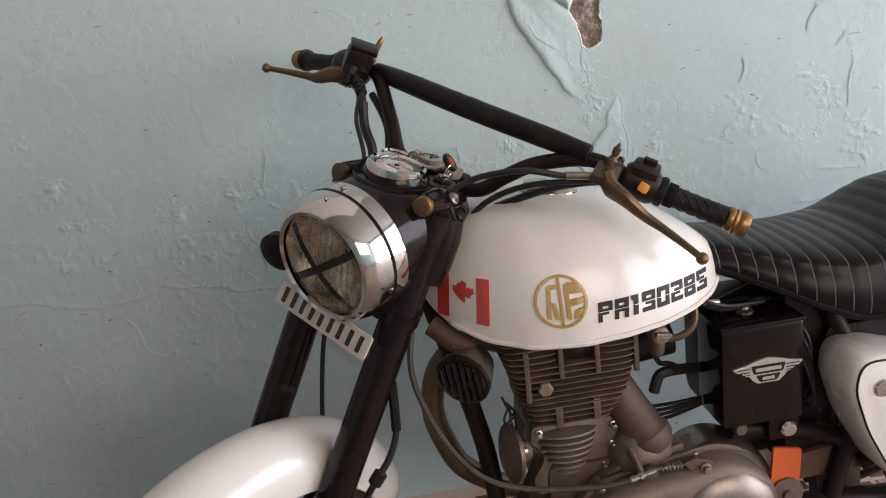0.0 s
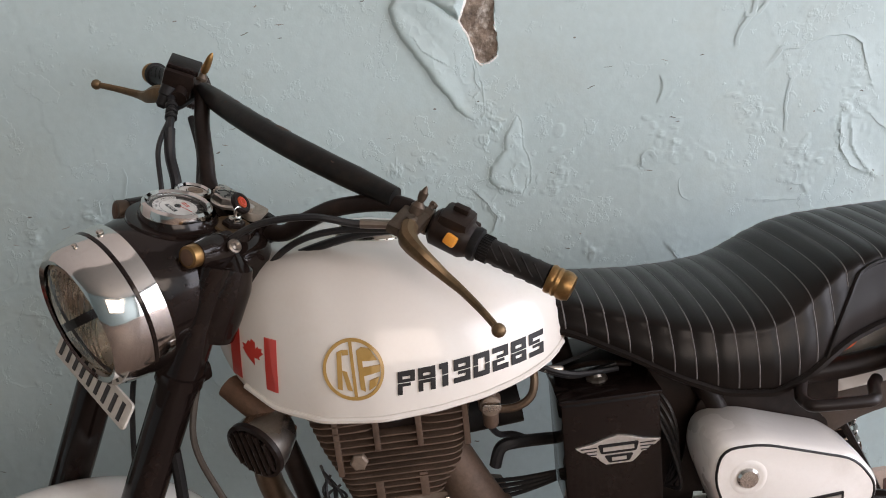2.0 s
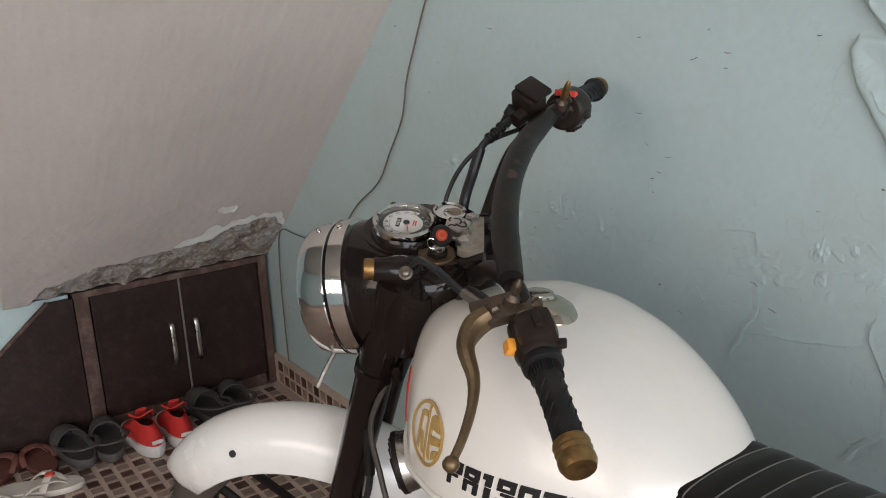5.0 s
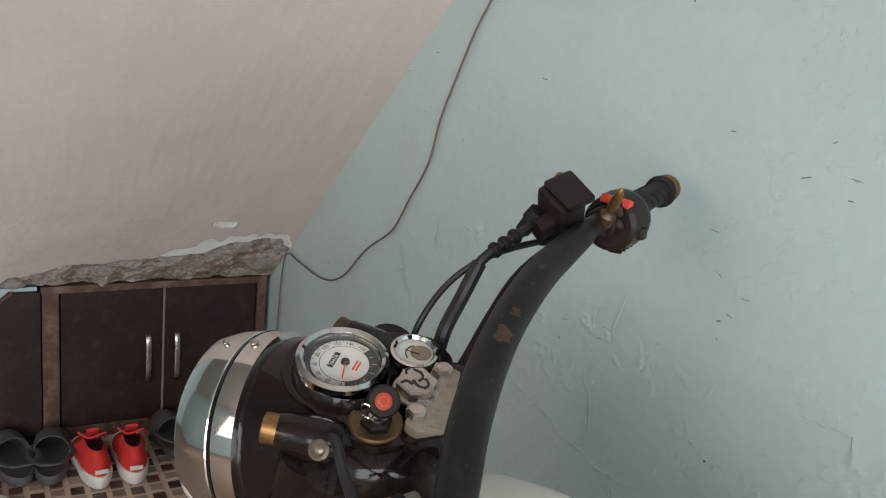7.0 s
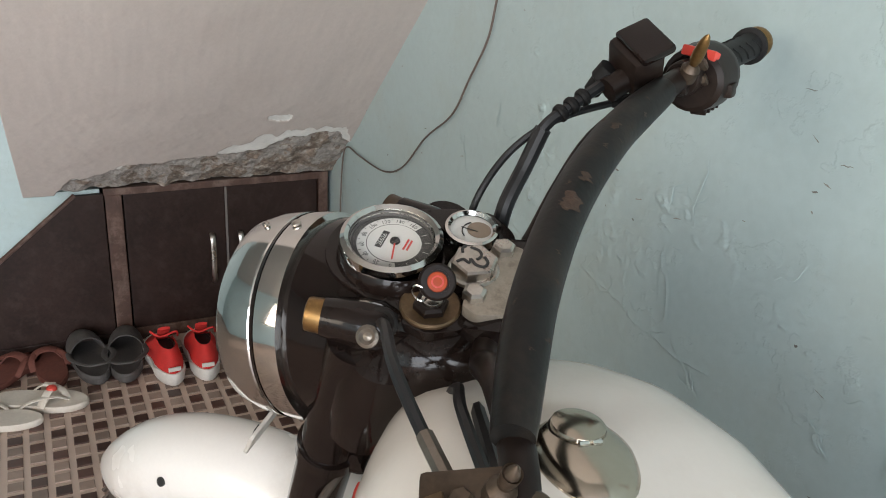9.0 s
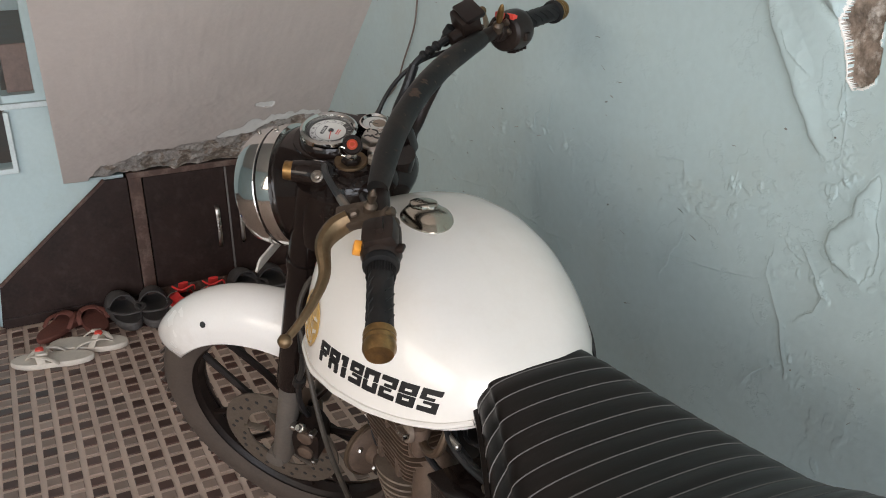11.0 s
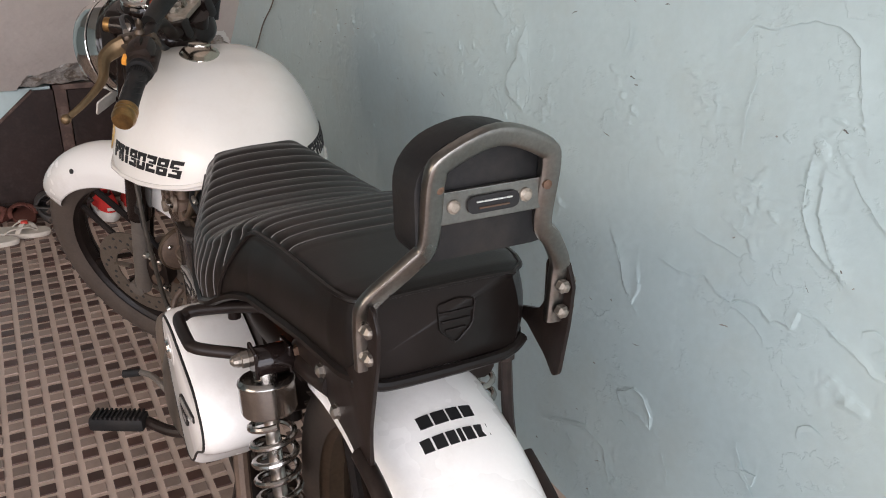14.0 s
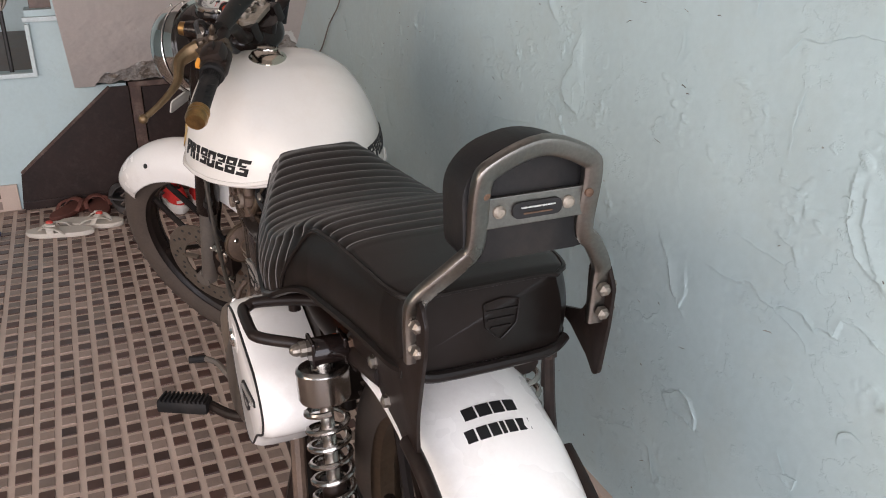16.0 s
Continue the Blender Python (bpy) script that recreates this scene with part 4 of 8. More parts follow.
for st in strokes:
    part("emblem_stroke", on_tank([st], spot, -1, sub=0.012), DECAL_GOLD, emblem, smooth=False)
leaf = [(0, -0.016), (0.0012, -0.0045), (0.010, -0.006), (0.008, -0.003), (0.016, 0.004), (0.0135, 0.0055), (0.0150, 0.0105), (0.0095, 0.0095), (0.0085, 0.0120), (0.0045, 0.0075), (0.0055, 0.0165), (0.0025, 0.0150), (0, 0.020)]
leaf = leaf + [(-u, v) for u, v in reversed(leaf[1:-1])]
flag = [[(0.0105, -0.034), (0.027, -0.034), (0.027, 0.034), (0.0105 , 0.034)], [(-0.040, -0.034), (-0.025, -0.034), (-0.025, 0.034), (-0.040, 0.034)], [(u * 0.92 - 0.0060 - 0.10 * v, v * 0.95 + 0.008) for u, v in leaf]]
fplace = lambda u, v: (0.220 + u + 0.10 * v, 0.812 + v - 0.1 * u)
for nm, shape in zip(("flag_bar", "flag_bar", "flag_leaf"), flag):
    part(nm, on_tank([shape], fplace, -1, sub=0.008), RED, tank, "red decal of a white and red flag", smooth=False)

# filler cap
cap_m = Matrix.Translation((0.376, -0.029, 0.933)) @ pose(0, 0, 0, -3, 7, -8)
cap_bm = lathe([(-0.008, 0.046), (-0.003, 0.050), (0.0, 0.0495), (0.002, 0.047), (0.006, 0.0435), (0.0095, 0.036), (0.012, 0.024), (0.013, 0.010), (0.0132, 0.0)], (0, 0, 0), (0, 0, 1), 48)
for v in cap_bm.verts:
    v.co.x *= 0.90
    v.co.y *= 0.74 - 1.6 * max(0.0, v.co.x)
cap = part("filler_cap", cap_bm, CAP_METAL, tank, "oval chrome filler cap", m=cap_m)
LID = Matrix.Translation((-0.020, 0, 0.0105)) @ pose(0, 0, 0, 0, -5, 0)
lid = part("cap_lid", lathe([(-0.004, 0.0195), (0.0, 0.0198), (0.0036, 0.0190), (0.0046, 0.0165), (0.0054, 0.008), (0.0056, 0.0)], (0, 0, 0), (0, 0, 1), 36), CAP_METAL, cap, m=cap_m @ LID)
part("lid_seam", lathe([(-0.0030, 0.0206), (-0.0008, 0.0208), (0.0002, 0.0200)], (0, 0, 0), (0, 0, 1), 36, caps=False), BLACK_MATT, lid, m=cap_m @ LID)
for sd in (-1, 1):
    part("hinge_knuckle", tube([(0.0185, sd * 0.0015, 0.001), (0.0185, sd * 0.0085, 0.001)], 0.0024, 8, 1), CHROME, lid, m=cap_m @ LID)

# seat
S_X = [0.540, 0.548, 0.558, 0.575, 0.60, 0.64, 0.70, 0.76, 0.82, 0.88, 0.92, 0.955, 0.985, 1.03, 1.10, 1.18, 1.245, 1.272, 1.286]
S_T = [0.786, 0.800, 0.810, 0.819, 0.825, 0.822, 0.811, 0.802, 0.799, 0.803, 0.815, 0.833, 0.846, 0.854, 0.857, 0.856, 0.856, 0.855, 0.851]
S_B = [0.778, 0.780, 0.783, 0.786, 0.783, 0.772, 0.746, 0.716, 0.692, 0.688, 0.702, 0.722, 0.738, 0.752, 0.758, 0.765, 0.764, 0.760, 0.760]
S_W = [0.022, 0.038, 0.049, 0.059, 0.068, 0.080, 0.103, 0.128, 0.146, 0.152, 0.148, 0.138, 0.128, 0.119, 0.111, 0.106, 0.102, 0.094, 0.078]
S_WB = [0.026, 0.043, 0.055, 0.067, 0.079, 0.093, 0.118, 0.143, 0.156, 0.162, 0.160, 0.152, 0.143, 0.133, 0.124, 0.114, 0.104, 0.096, 0.082]


def seat_sec(x, n=34, puff=0.0, grow=0.0):
    t, b, w, wb = (float(np.interp(x, S_X, q)) for q in (S_T, S_B, S_W, S_WB))
    half = []
    ts = t - float(np.interp(x, [0.90, 0.99, 1.18, 1.27], [0.30, 0.24, 0.16, 0.10])) * (t - b)
    e = 2.2 if x < 0.90 else (2.2 + (x - 0.90) / 0.1 * 0.9 if x < 1.0 else 3.1 + 1.4 * max(0.0, x - 1.1) / 0.18)
    for i in range(n // 2 + 1):
        a = math.pi / 2 * (1 - i / (n / 2))
        c, s = math.cos(a), math.sin(a)
        half.append(((w + puff + grow) * abs(c) ** (2 / e), ts + (t - ts + puff + grow) * abs(s) ** (2 / e)))
    for i in range(1, 9):
        k = i / 8
        bulge = math.sin(math.pi * k) * 0.007
        half.append((w + (wb - w) * k + bulge + puff * (1 - k) + grow, ts + (b - ts) * k))
    return half


RIB0, RIBP = 0.572, 0.0262
ARCH = 0.944


def seat_mesh():
    rings = []
    xs = list(np.arange(0.540, 1.286, RIBP / 7)) + [1.286]
    for x in xs:
        ph = ((x - RIB0) / RIBP) % 1.0
        puff = 0.0021 * (abs(math.sin(math.pi * ph)) ** 0.6 - 0.75) if x < 1.14 else 0.0
        h = seat_sec(x, puff=puff)
        if x > ARCH:
            flat_ = seat_sec(x)
            stop = max(16, int(25 - (x - ARCH) * 120))
            h = h[:stop] + flat_[stop:]
        rings.append([(x, y, z) for y, z in h] + [(x, -y, z) for y, z in reversed(h[1:])])
    return rings_bm(rings, True, True)


seat = part("seat", seat_mesh(), LEATHER, bike, "black leatherette seat with ribbed quilting", angle=60)
x = RIB0 + RIBP
while x < 1.14:
    h = seat_sec(x, puff=-0.0012)
    stop = 25 if x < ARCH else max(16, int(25 - (x - ARCH) * 120))
    line = [(x, -y, z) for y, z in reversed(h[1:stop])] + [(x, y, z) for y, z in h[:stop]]
    part("seam", tube(line, 0.0011, 5, 1), THREAD, seat)
    x += RIBP
for sd in (-1, 1):
    edge = [(x, sd * (seat_sec(x)[k_][0] + 0.0015), seat_sec(x)[k_][1]) for x, k_ in [(ARCH + 0.006, 25), (ARCH + 0.016, 23), (ARCH + 0.030, 21), (ARCH + 0.048, 19), (ARCH + 0.066, 17)] + [(q, 16) for q in np.linspace(1.035, 1.272, 12)] + [(1.279, 15), (1.284, 14)]]
    part("piping", tube(edge, 0.0032, 6, 2), LEATHER, seat)
    edge = [(x, sd * (seat_sec(x)[-1][0] + 0.002), seat_sec(x)[-1][1] + 0.002) for x in np.linspace(0.545, 1.283, 34)]
    part("hem", tube(edge, 0.0055, 6, 2), LEATHER, seat)
h0 = seat_sec(1.284)
part("piping", tube([(1.2865, -y, z) for y, z in reversed(h0[1:15])] + [(1.2865, y, z) for y, z in h0[:15]], 0.0032, 6, 2), LEATHER, seat)
part("rear_hem", tube([(1.276, -0.098, 0.762), (1.2865, -0.080, 0.758), (1.2895, -0.05, 0.755), (1.2895, 0.05, 0.755), (1.2865, 0.080, 0.758), (1.278, 0.098, 0.764)], 0.0065, 10, 6), LEATHER, seat)
shield = rounded([(-0.03, 0.03), (0.0, 0.036), (0.03, 0.03), (0.026, -0.01), (0.0, -0.034), (-0.026, -0.01)], 0.006)
part("embossed_shield", tube([(1.2875, 0.012 + u * 0.72, 0.808 + v * 0.72) for u, v in shield + shield[:1]], 0.0010, 5, 1), LEATHER, seat)
for k in range(3):
    part("embossed_bar", bx((1.2872, 0.012, 0.819 - 0.010 * k), (0.0016, 0.04 - 0.008 * k, 0.003), 0.0006), LEATHER, seat)

# backrest
back = part("backrest_frame", tube([(1.318, -0.100, 0.800), (1.320, -0.101, 0.850), (1.326, -0.096, 0.872), (1.338, -0.062, 0.905), (1.343, -0.047, 0.925), (1.354, -0.046, 0.985), (1.357, -0.036, 1.003), (1.360, 0.012, 1.020), (1.357, 0.060, 1.003), (1.354, 0.070, 0.985), (1.343, 0.071, 0.925), (1.338, 0.086, 0.905), (1.324, 0.108, 0.872), (1.320, 0.110, 0.850), (1.316, 0.110, 0.800)], 0.0098, 16, 5, flat=0.62, sq=0.45), STEEL, bike, "steel sissy bar hoop")
pad_poly = rounded([(-0.058, 0.905), (-0.060, 0.985), (-0.035, 1.012), (0.012, 1.024), (0.059, 1.012), (0.084, 0.985), (0.082, 0.905)], 0.02)
pad = part("backrest_pad", prism(pad_poly, 1.296, 1.343, lambda u, v, d: V(d, u + 0.0, v), 0.008), RUBBER, bike, "black padded backrest")
part("cross_strap", bx((1.349, 0.012, 0.957), (0.005, 0.115, 0.030), 0.001), STEEL, pad, "brushed steel strap", smooth=False)
lab = prism(rounded([(-0.026, -0.008), (0.026, -0.008), (0.026, 0.008), (-0.026, 0.008)], 0.008), 0, 0.003, lambda u, v, d: V(1.3515 + d, u + 0.013, 0.957 + v))
part("strap_label", lab, DECAL_BLACK, pad, "black label with pale illegible bars")
for k, w in enumerate((0.036, 0.030)):
    part("label_bar", bx((1.3553, 0.013, 0.960 - 0.006 * k), (0.0012, w, 0.0014)), SILVER_BADGE if k == 0 else RUST, pad, smooth=False)
for y, z in ((-0.026, 0.958), (0.047, 0.958)):
    part("bolt", lathe([(0, 0.0065), (0.002, 0.0065), (0.0045, 0.004), (0.005, 0)], (1.3515, y, z), (1, 0, 0), 12), SCRATCHED, pad, "dull dome bolt")
for y, z in ((-0.0425, 0.978), (0.0665, 0.966)):
    part("weld_bolt", lathe([(0, 0.0045), (0.003, 0.0045), (0.0045, 0)], (1.355, y, z), (1, 0, 0), 10), RUST, back)

# bracket plates: upright lug with two nuts, on the near side running into a forked stay
PL = [(1.290, 0.855), (1.305, 0.872), (1.326, 0.868), (1.338, 0.846), (1.334, 0.800), (1.322, 0.735), (1.312, 0.728), (1.296, 0.745), (1.258, 0.768), (1.236, 0.772), (1.237, 0.780), (1.280, 0.795), (1.290, 0.808)]
FORKED = [(1.303, 0.856), (1.318, 0.872), (1.338, 0.868), (1.348, 0.850), (1.344, 0.815), (1.334, 0.781), (1.322, 0.735), (1.320, 0.712), (1.322, 0.690), (1.310, 0.678), (1.282, 0.677), (1.262, 0.684), (1.228, 0.690), (1.190, 0.703), (1.140, 0.702), (1.085, 0.690), (1.070, 0.700), (1.085, 0.716), (1.130, 0.735), (1.190, 0.748), (1.235, 0.756), (1.262, 0.768), (1.285, 0.786), (1.300, 0.808)]
for sd, y0, outline in ((-1, 0.095, FORKED), (1, 0.116, PL)):
    pp = part("side_plate", prism(rounded(outline, 0.005), sd * y0, sd * (y0 + 0.0045), xz, 0.0008), BLACK_MATT, bike, "black steel bracket plate with plated nuts")
    for z in (0.844, 0.816):
        part("nut", lathe([(-0.010, 0.005), (-0.002, 0.005), (0.0, 0.0070), (0.005, 0.0070), (0.008, 0.004), (0.009, 0)], (1.322, sd * (y0 + 0.005), z), (0, sd, 0), 6), ALU_POL, pp, "plated hex nut", smooth=False)
        part("washer", lathe([(0, 0.0095), (0.0012, 0.0095), (0.0014, 0.006)], (1.322, sd * (y0 + 0.0045), z), (0, sd, 0), 16), CHROME_OLD, pp)
        part("inner_nut", lathe([(0, 0.0072), (0.007, 0.0072), (0.010, 0.0045), (0.011, 0)], (1.327, 0.11 if sd > 0 else -0.10, z), (1, 0, 0), 6), ALU_POL, pp, smooth=False)
    if sd < 0:
        for bxx, bz, m_ in ((1.096, 0.704, RUST), (1.190, 0.729, ALU_POL), (1.232, 0.701, ALU_POL)):
            part("stay_bolt", lathe([(0, 0.0095), (0.0015, 0.0095), (0.0015, 0.0075), (0.006, 0.0075), (0.008, 0.004), (0.009, 0)], (bxx, -0.0995, bz), (0, -1, 0), 6), m_, pp, smooth=False)
        part("stay_tube", tube([(1.292, -0.099, 0.686), (1.335, -0.099, 0.676), (1.385, -0.099, 0.648), (1.440, -0.099, 0.590), (1.485, -0.099, 0.50)], 0.0095, 12, 5), BLACK_MATT, pp, "black tubular fender stay")

# wheels
RAX = V(1.155, 0, 0.325)


def wheel(name, axle, rt, hub_side, m, rim_mat, spokes=10, lab=""):
    w = new(name)
    w.parent = bike
    w.empty_display_size = 0.05
    if lab:
        w["label"] = lab
    c = Vector(axle)
    prof = []
    for i in range(15):
        a = math.pi * (i / 14 - 0.5) * 1.55
        prof.append((0.041 * math.sin(a), rt - 0.046 + 0.046 * math.cos(a)))
    part("tyre", lathe(prof + [(0.028, rt - 0.066), (-0.028, rt - 0.066), prof[0]], c, (0, 1, 0), 72, caps=False), TYRE, w, "dusty black tyre", m=m)
    bm = bmesh.new()
    for i in range(60):
        for sd in (-1, 1):
            a = 2 * math.pi * (i + 0.25 * sd) / 60
            bx((0, 0, 0), (0.013, 0.020, 0.004), 0.001, bm=bm, m=Matrix.Translation(c) @ Matrix.Rotation(a, 4, "Y") @ Matrix.Translation((0, sd * 0.018, rt - 0.0035)) @ Matrix.Rotation(sd * 0.30, 4, "X") @ Matrix.Rotation(sd * 0.5, 4, "Z"))
    tagged(part("tread", bm, TYRE, w, m=m, smooth=False), kind="stuff")
    rr = rt - 0.060
    part("rim", lathe([(-0.034, rr + 0.004), (-0.036, rr - 0.004), (-0.026, rr - 0.012), (-0.012, rr - 0.026), (0.012, rr - 0.026), (0.026, rr - 0.012), (0.036, rr - 0.004), (0.034, rr + 0.004)], c, (0, 1, 0), 64, caps=False), rim_mat, w, m=m)
    part("hub", lathe([(-0.055, 0.0), (-0.055, 0.034), (-0.035, 0.046), (0.035, 0.046), (0.055, 0.034), (0.055, 0)], c, (0, 1, 0), 32), ALU, w, m=m)
    for i in range(spokes):
        a = 2 * math.pi * i / spokes
        rad = V(math.cos(a), 0, math.sin(a))
        tan = V(-math.sin(a), 0, math.cos(a))
        k = 1 if i % 2 else -1
        part("spoke", tube([c + rad * 0.040 + V(0, 0.020 * k, 0), c + rad * 0.12 + tan * 0.008 * k + V(0, 0.014 * k, 0), c + rad * (rr - 0.022) + tan * 0.028 * k], 0.009, 6, 4, flat=0.7, radii=[0.011, 0.0085, 0.009]), BLACK_MATT, w, m=m)
    if hub_side:
        y = hub_side * 0.062
        bm = lathe([(y - 0.002, 0.082), (y - 0.002, 0.132), (y + 0.002, 0.132), (y + 0.002, 0.082), (y - 0.002, 0.082)], c, (0, 1, 0), 48, caps=False)
        disc = part("brake_disc", bm, DISC, w, "drilled steel brake disc", m=m)
        hb = bmesh.new()
        for i in range(36):
            a = 2 * math.pi * i / 36
            r = 0.096 + 0.011 * (i % 3)
            lathe([(-0.0026, 0.0045), (0.0026, 0.0045)], c + V(r * math.cos(a), y, r * math.sin(a)), (0, 1, 0), 8, bm=hb)
        part("disc_holes", hb, DIAL_BLACK, disc, m=m)
        for i in range(5):
            a = 2 * math.pi * i / 5
            part("disc_arm", tube([c + V(0.04 * math.cos(a), y, 0.04 * math.sin(a)), c + V(0.088 * math.cos(a + 0.3), y, 0.088 * math.sin(a + 0.3))], 0.008, 6, 2, flat=0.5), DISC, w, m=m)
    return w


FAX = V(-0.230, 0, 0.325)
FAX.z -= (SF @ FAX).z - 0.313
front_wheel = wheel("front_wheel", FAX, 0.322, -1, SF, BLACK_MATT, lab="black alloy front wheel with dusty tyre")
rear_wheel = wheel("rear_wheel", RAX, 0.325, 0, Matrix(), PIPE_BROWN, lab="rear wheel with a gold-brown rim")


def fender(c, r, w, a0, a1, crown, n=46):
    """Mudguard shell: an arc round the axle with a domed section."""
    bm = bmesh.new()
    rings = []
    for i in range(n + 1):
        k = i / n
        a = radians(a0 + (a1 - a0) * k)
        tip = min(1.0, (min(k, 1 - k) * (a1 - a0) / 16.0) + 0.001) ** 0.5
        rad, ring = V(math.cos(a), 0, math.sin(a)), []
        for j in range(19):
            u = -1 + 2 * j / 18
            ang = u * radians(88)
            ww = w * (0.45 + 0.55 * tip)
            yy = ww * math.sin(ang)
            dr = crown * (math.cos(ang) - 1) - (0.02 * max(0, abs(u) - 0.9) * 10)
            ring.append(c + rad * (r + dr) + V(0, yy, 0))
        inner = [c + rad * ((p - c).dot(rad) - 0.003) + V(0, p.y * 0.965, 0) for p in reversed(ring)]
        rings.append(ring + inner)
    return rings_bm(rings, True, True, bm)


ff = part("front_fender", fender(FAX, 0.350, 0.066, 2, 138, 0.062), WHITE_GRIMY, bike, "white front mudguard", m=SF)
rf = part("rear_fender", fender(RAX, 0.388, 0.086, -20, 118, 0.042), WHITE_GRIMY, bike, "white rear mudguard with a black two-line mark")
fa = radians(101)
# black disc on the uncut mudguard stands in for the dark of a small hole
part("fender_hole_dark", lathe([(-0.004, 0.0062), (0.0010, 0.0062), (0.0012, 0.005), (0.0012, 0)], FAX + V(0.3165 * math.cos(fa), -0.0605, 0.3165 * math.sin(fa)), (0.5 * math.cos(fa), -0.85, 0.5 * math.sin(fa)), 14), DIAL_BLACK, ff, m=SF)
# ---------- steering: fork, headlight, bars ----------
FD = V(0.248, 0, 0.505).normalized()
for sd in (-1, 1):
    base = V(0.043, sd * 0.088, 0.84)
    fk = part("fork_leg", lathe([(-0.335, 0.0), (-0.335, 0.0275), (0.06, 0.0275), (0.075, 0.025), (0.16, 0.025), (0.16, 0)], base, FD, 24), BLACK, bike, "black fork cover tube", m=SF)
    part("fork_slider", lathe([(-0.60, 0.0), (-0.60, 0.018), (-0.58, 0.0215), (-0.335, 0.0215), (-0.335, 0.0)], base, FD, 24), FORK_GREY, fk, "grey fork slider", m=SF)
    part("fork_collar", lathe([(-0.006, 0.028), (-0.005, 0.031), (0.010, 0.031), (0.011, 0.028)], base - FD * 0.005, FD, 24), BLACK, fk, m=SF)
    part("axle_lug", lathe([(-0.02, 0.02), (0.02, 0.02)], base - FD * 0.59 + V(-0.01, 0, 0), (0, 1, 0), 16), FORK_GREY, fk, m=SF)
part("axle", lathe([(-0.11, 0.009), (0.11, 0.009)], FAX, (0, 1, 0), 12), FORK_GREY, bike, m=SF)
part("lower_yoke", bx((0.055, 0, 0.832), (0.055, 0.20, 0.030), 0.008), BLACK, bike, "black lower fork yoke", m=SF)
part("steering_head", lathe([(0, 0.030), (0.17, 0.030)], AX - UP_AX * 0.19, UP_AX, 20), BLACK, bike, m=Matrix())
CAL = SF @ Matrix.Translation(FAX + V(0.10, -0.075, 0.05)) @ pose(0, 0, 0, 0, 20, 0)
cal = part("brake_caliper", prism(rounded([(-0.024, -0.055), (0.016, -0.060), (0.030, -0.035), (0.030, 0.030), (0.014, 0.056), (-0.022, 0.052), (-0.030, 0.0)], 0.008), -0.026, 0.024, xz, 0.004), BLACK_MATT, bike, "dusty black front brake caliper", m=CAL)
for z_ in (-0.026, 0.022):
    part("piston_cover", lathe([(0, 0.017), (0.006, 0.0165), (0.009, 0.012), (0.009, 0)], (0.002, -0.026, z_), (0, -1, 0), 20), ALU, cal, m=CAL)
for u_, z_ in ((0.022, -0.045), (0.018, 0.044), (-0.022, 0.046)):
    part("caliper_bolt", lathe([(-0.01, 0.007), (0.006, 0.007), (0.008, 0.004), (0.008, 0)], (u_, -0.028, z_), (0, -1, 0), 6), CHROME_OLD, cal, m=CAL, smooth=False)
part("caliper_carrier", prism(rounded([(-0.09, -0.012), (-0.03, -0.035), (0.02, -0.07), (0.035, -0.06), (0.0, -0.01), (-0.08, 0.012)], 0.006), 0.010, 0.018, xz, 0.001), RUST, cal, m=CAL)
part("banjo_bolt", lathe([(-0.006, 0.009), (0.008, 0.009), (0.009, 0.006), (0.016, 0.006), (0.016, 0)], (-0.004, -0.028, 0.050), (-0.3, -0.6, 0.7), 8), CHROME_OLD, cal, m=CAL, smooth=False)
part("brake_hose", tube([(0.12, -0.11, 0.86), (0.095, -0.133, 0.76), (0.09, -0.133, 0.686), (0.09, -0.133, 0.628), (0.075, -0.133, 0.581), (0.047, -0.133, 0.541), (0.0, -0.12, 0.47), (-0.06, -0.09, 0.40)], 0.0055, 8, 8), CABLE, bike)
part("hose_boot", tube([(0.092, -0.133, 0.70), (0.091, -0.133, 0.660), (0.089, -0.133, 0.622)], 0.0078, 8, 4), RUBBER, bike)
part("hose_clip", lathe([(-0.010, 0.0), (-0.010, 0.011), (0.010, 0.011), (0.010, 0.0)], (0.050, -0.133, 0.545), (0.6, 0, 0.8), 10), RUBBER, bike)
part("speedometer_cable", tube([(0.05, 0.05, 0.86), (0.0, 0.04, 0.74), (-0.023, 0.037, 0.633), (-0.04, 0.037, 0.50)], 0.0042, 8, 6), CABLE, bike)

HC = V(0.018, 0, 0.930)


def casquette():
    """Nacelle body: round behind the rim, flattening to the plateau that carries the dials."""
    rows = [(0.006, 1.020, 0.840, 0.088, 2.0), (0.012, 1.0225, 0.8375, 0.0925, 2.0), (0.035, 1.0235, 0.8390, 0.0935, 2.05), (0.065, 1.0225, 0.848, 0.096, 2.2), (0.095, 1.0165, 0.866, 0.099, 2.5), (0.125, 1.0075, 0.884, 0.099, 2.8), (0.155, 0.999, 0.898, 0.094, 3.0), (0.185, 0.990, 0.906, 0.084, 3.0), (0.208, 0.978, 0.912, 0.060, 2.8), (0.222, 0.966, 0.92, 0.040, 2.4), (0.227, 0.955, 0.93, 0.02, 2.2)]
    out = []
    for x, t, b, w, e in rows:
        c, h = (t + b) / 2, (t - b) / 2
        ring = []
        for i in range(48):
            a_ = 2 * math.pi * i / 48
            cs, sn = math.cos(a_), math.sin(a_)
            ring.append((x + (HC.x if x < 0.03 else 0.0), w * math.copysign(abs(cs) ** (2 / e), cs), c + h * math.copysign(abs(sn) ** (2 / e), sn)))
        out.append(ring)
    return rings_bm(out)


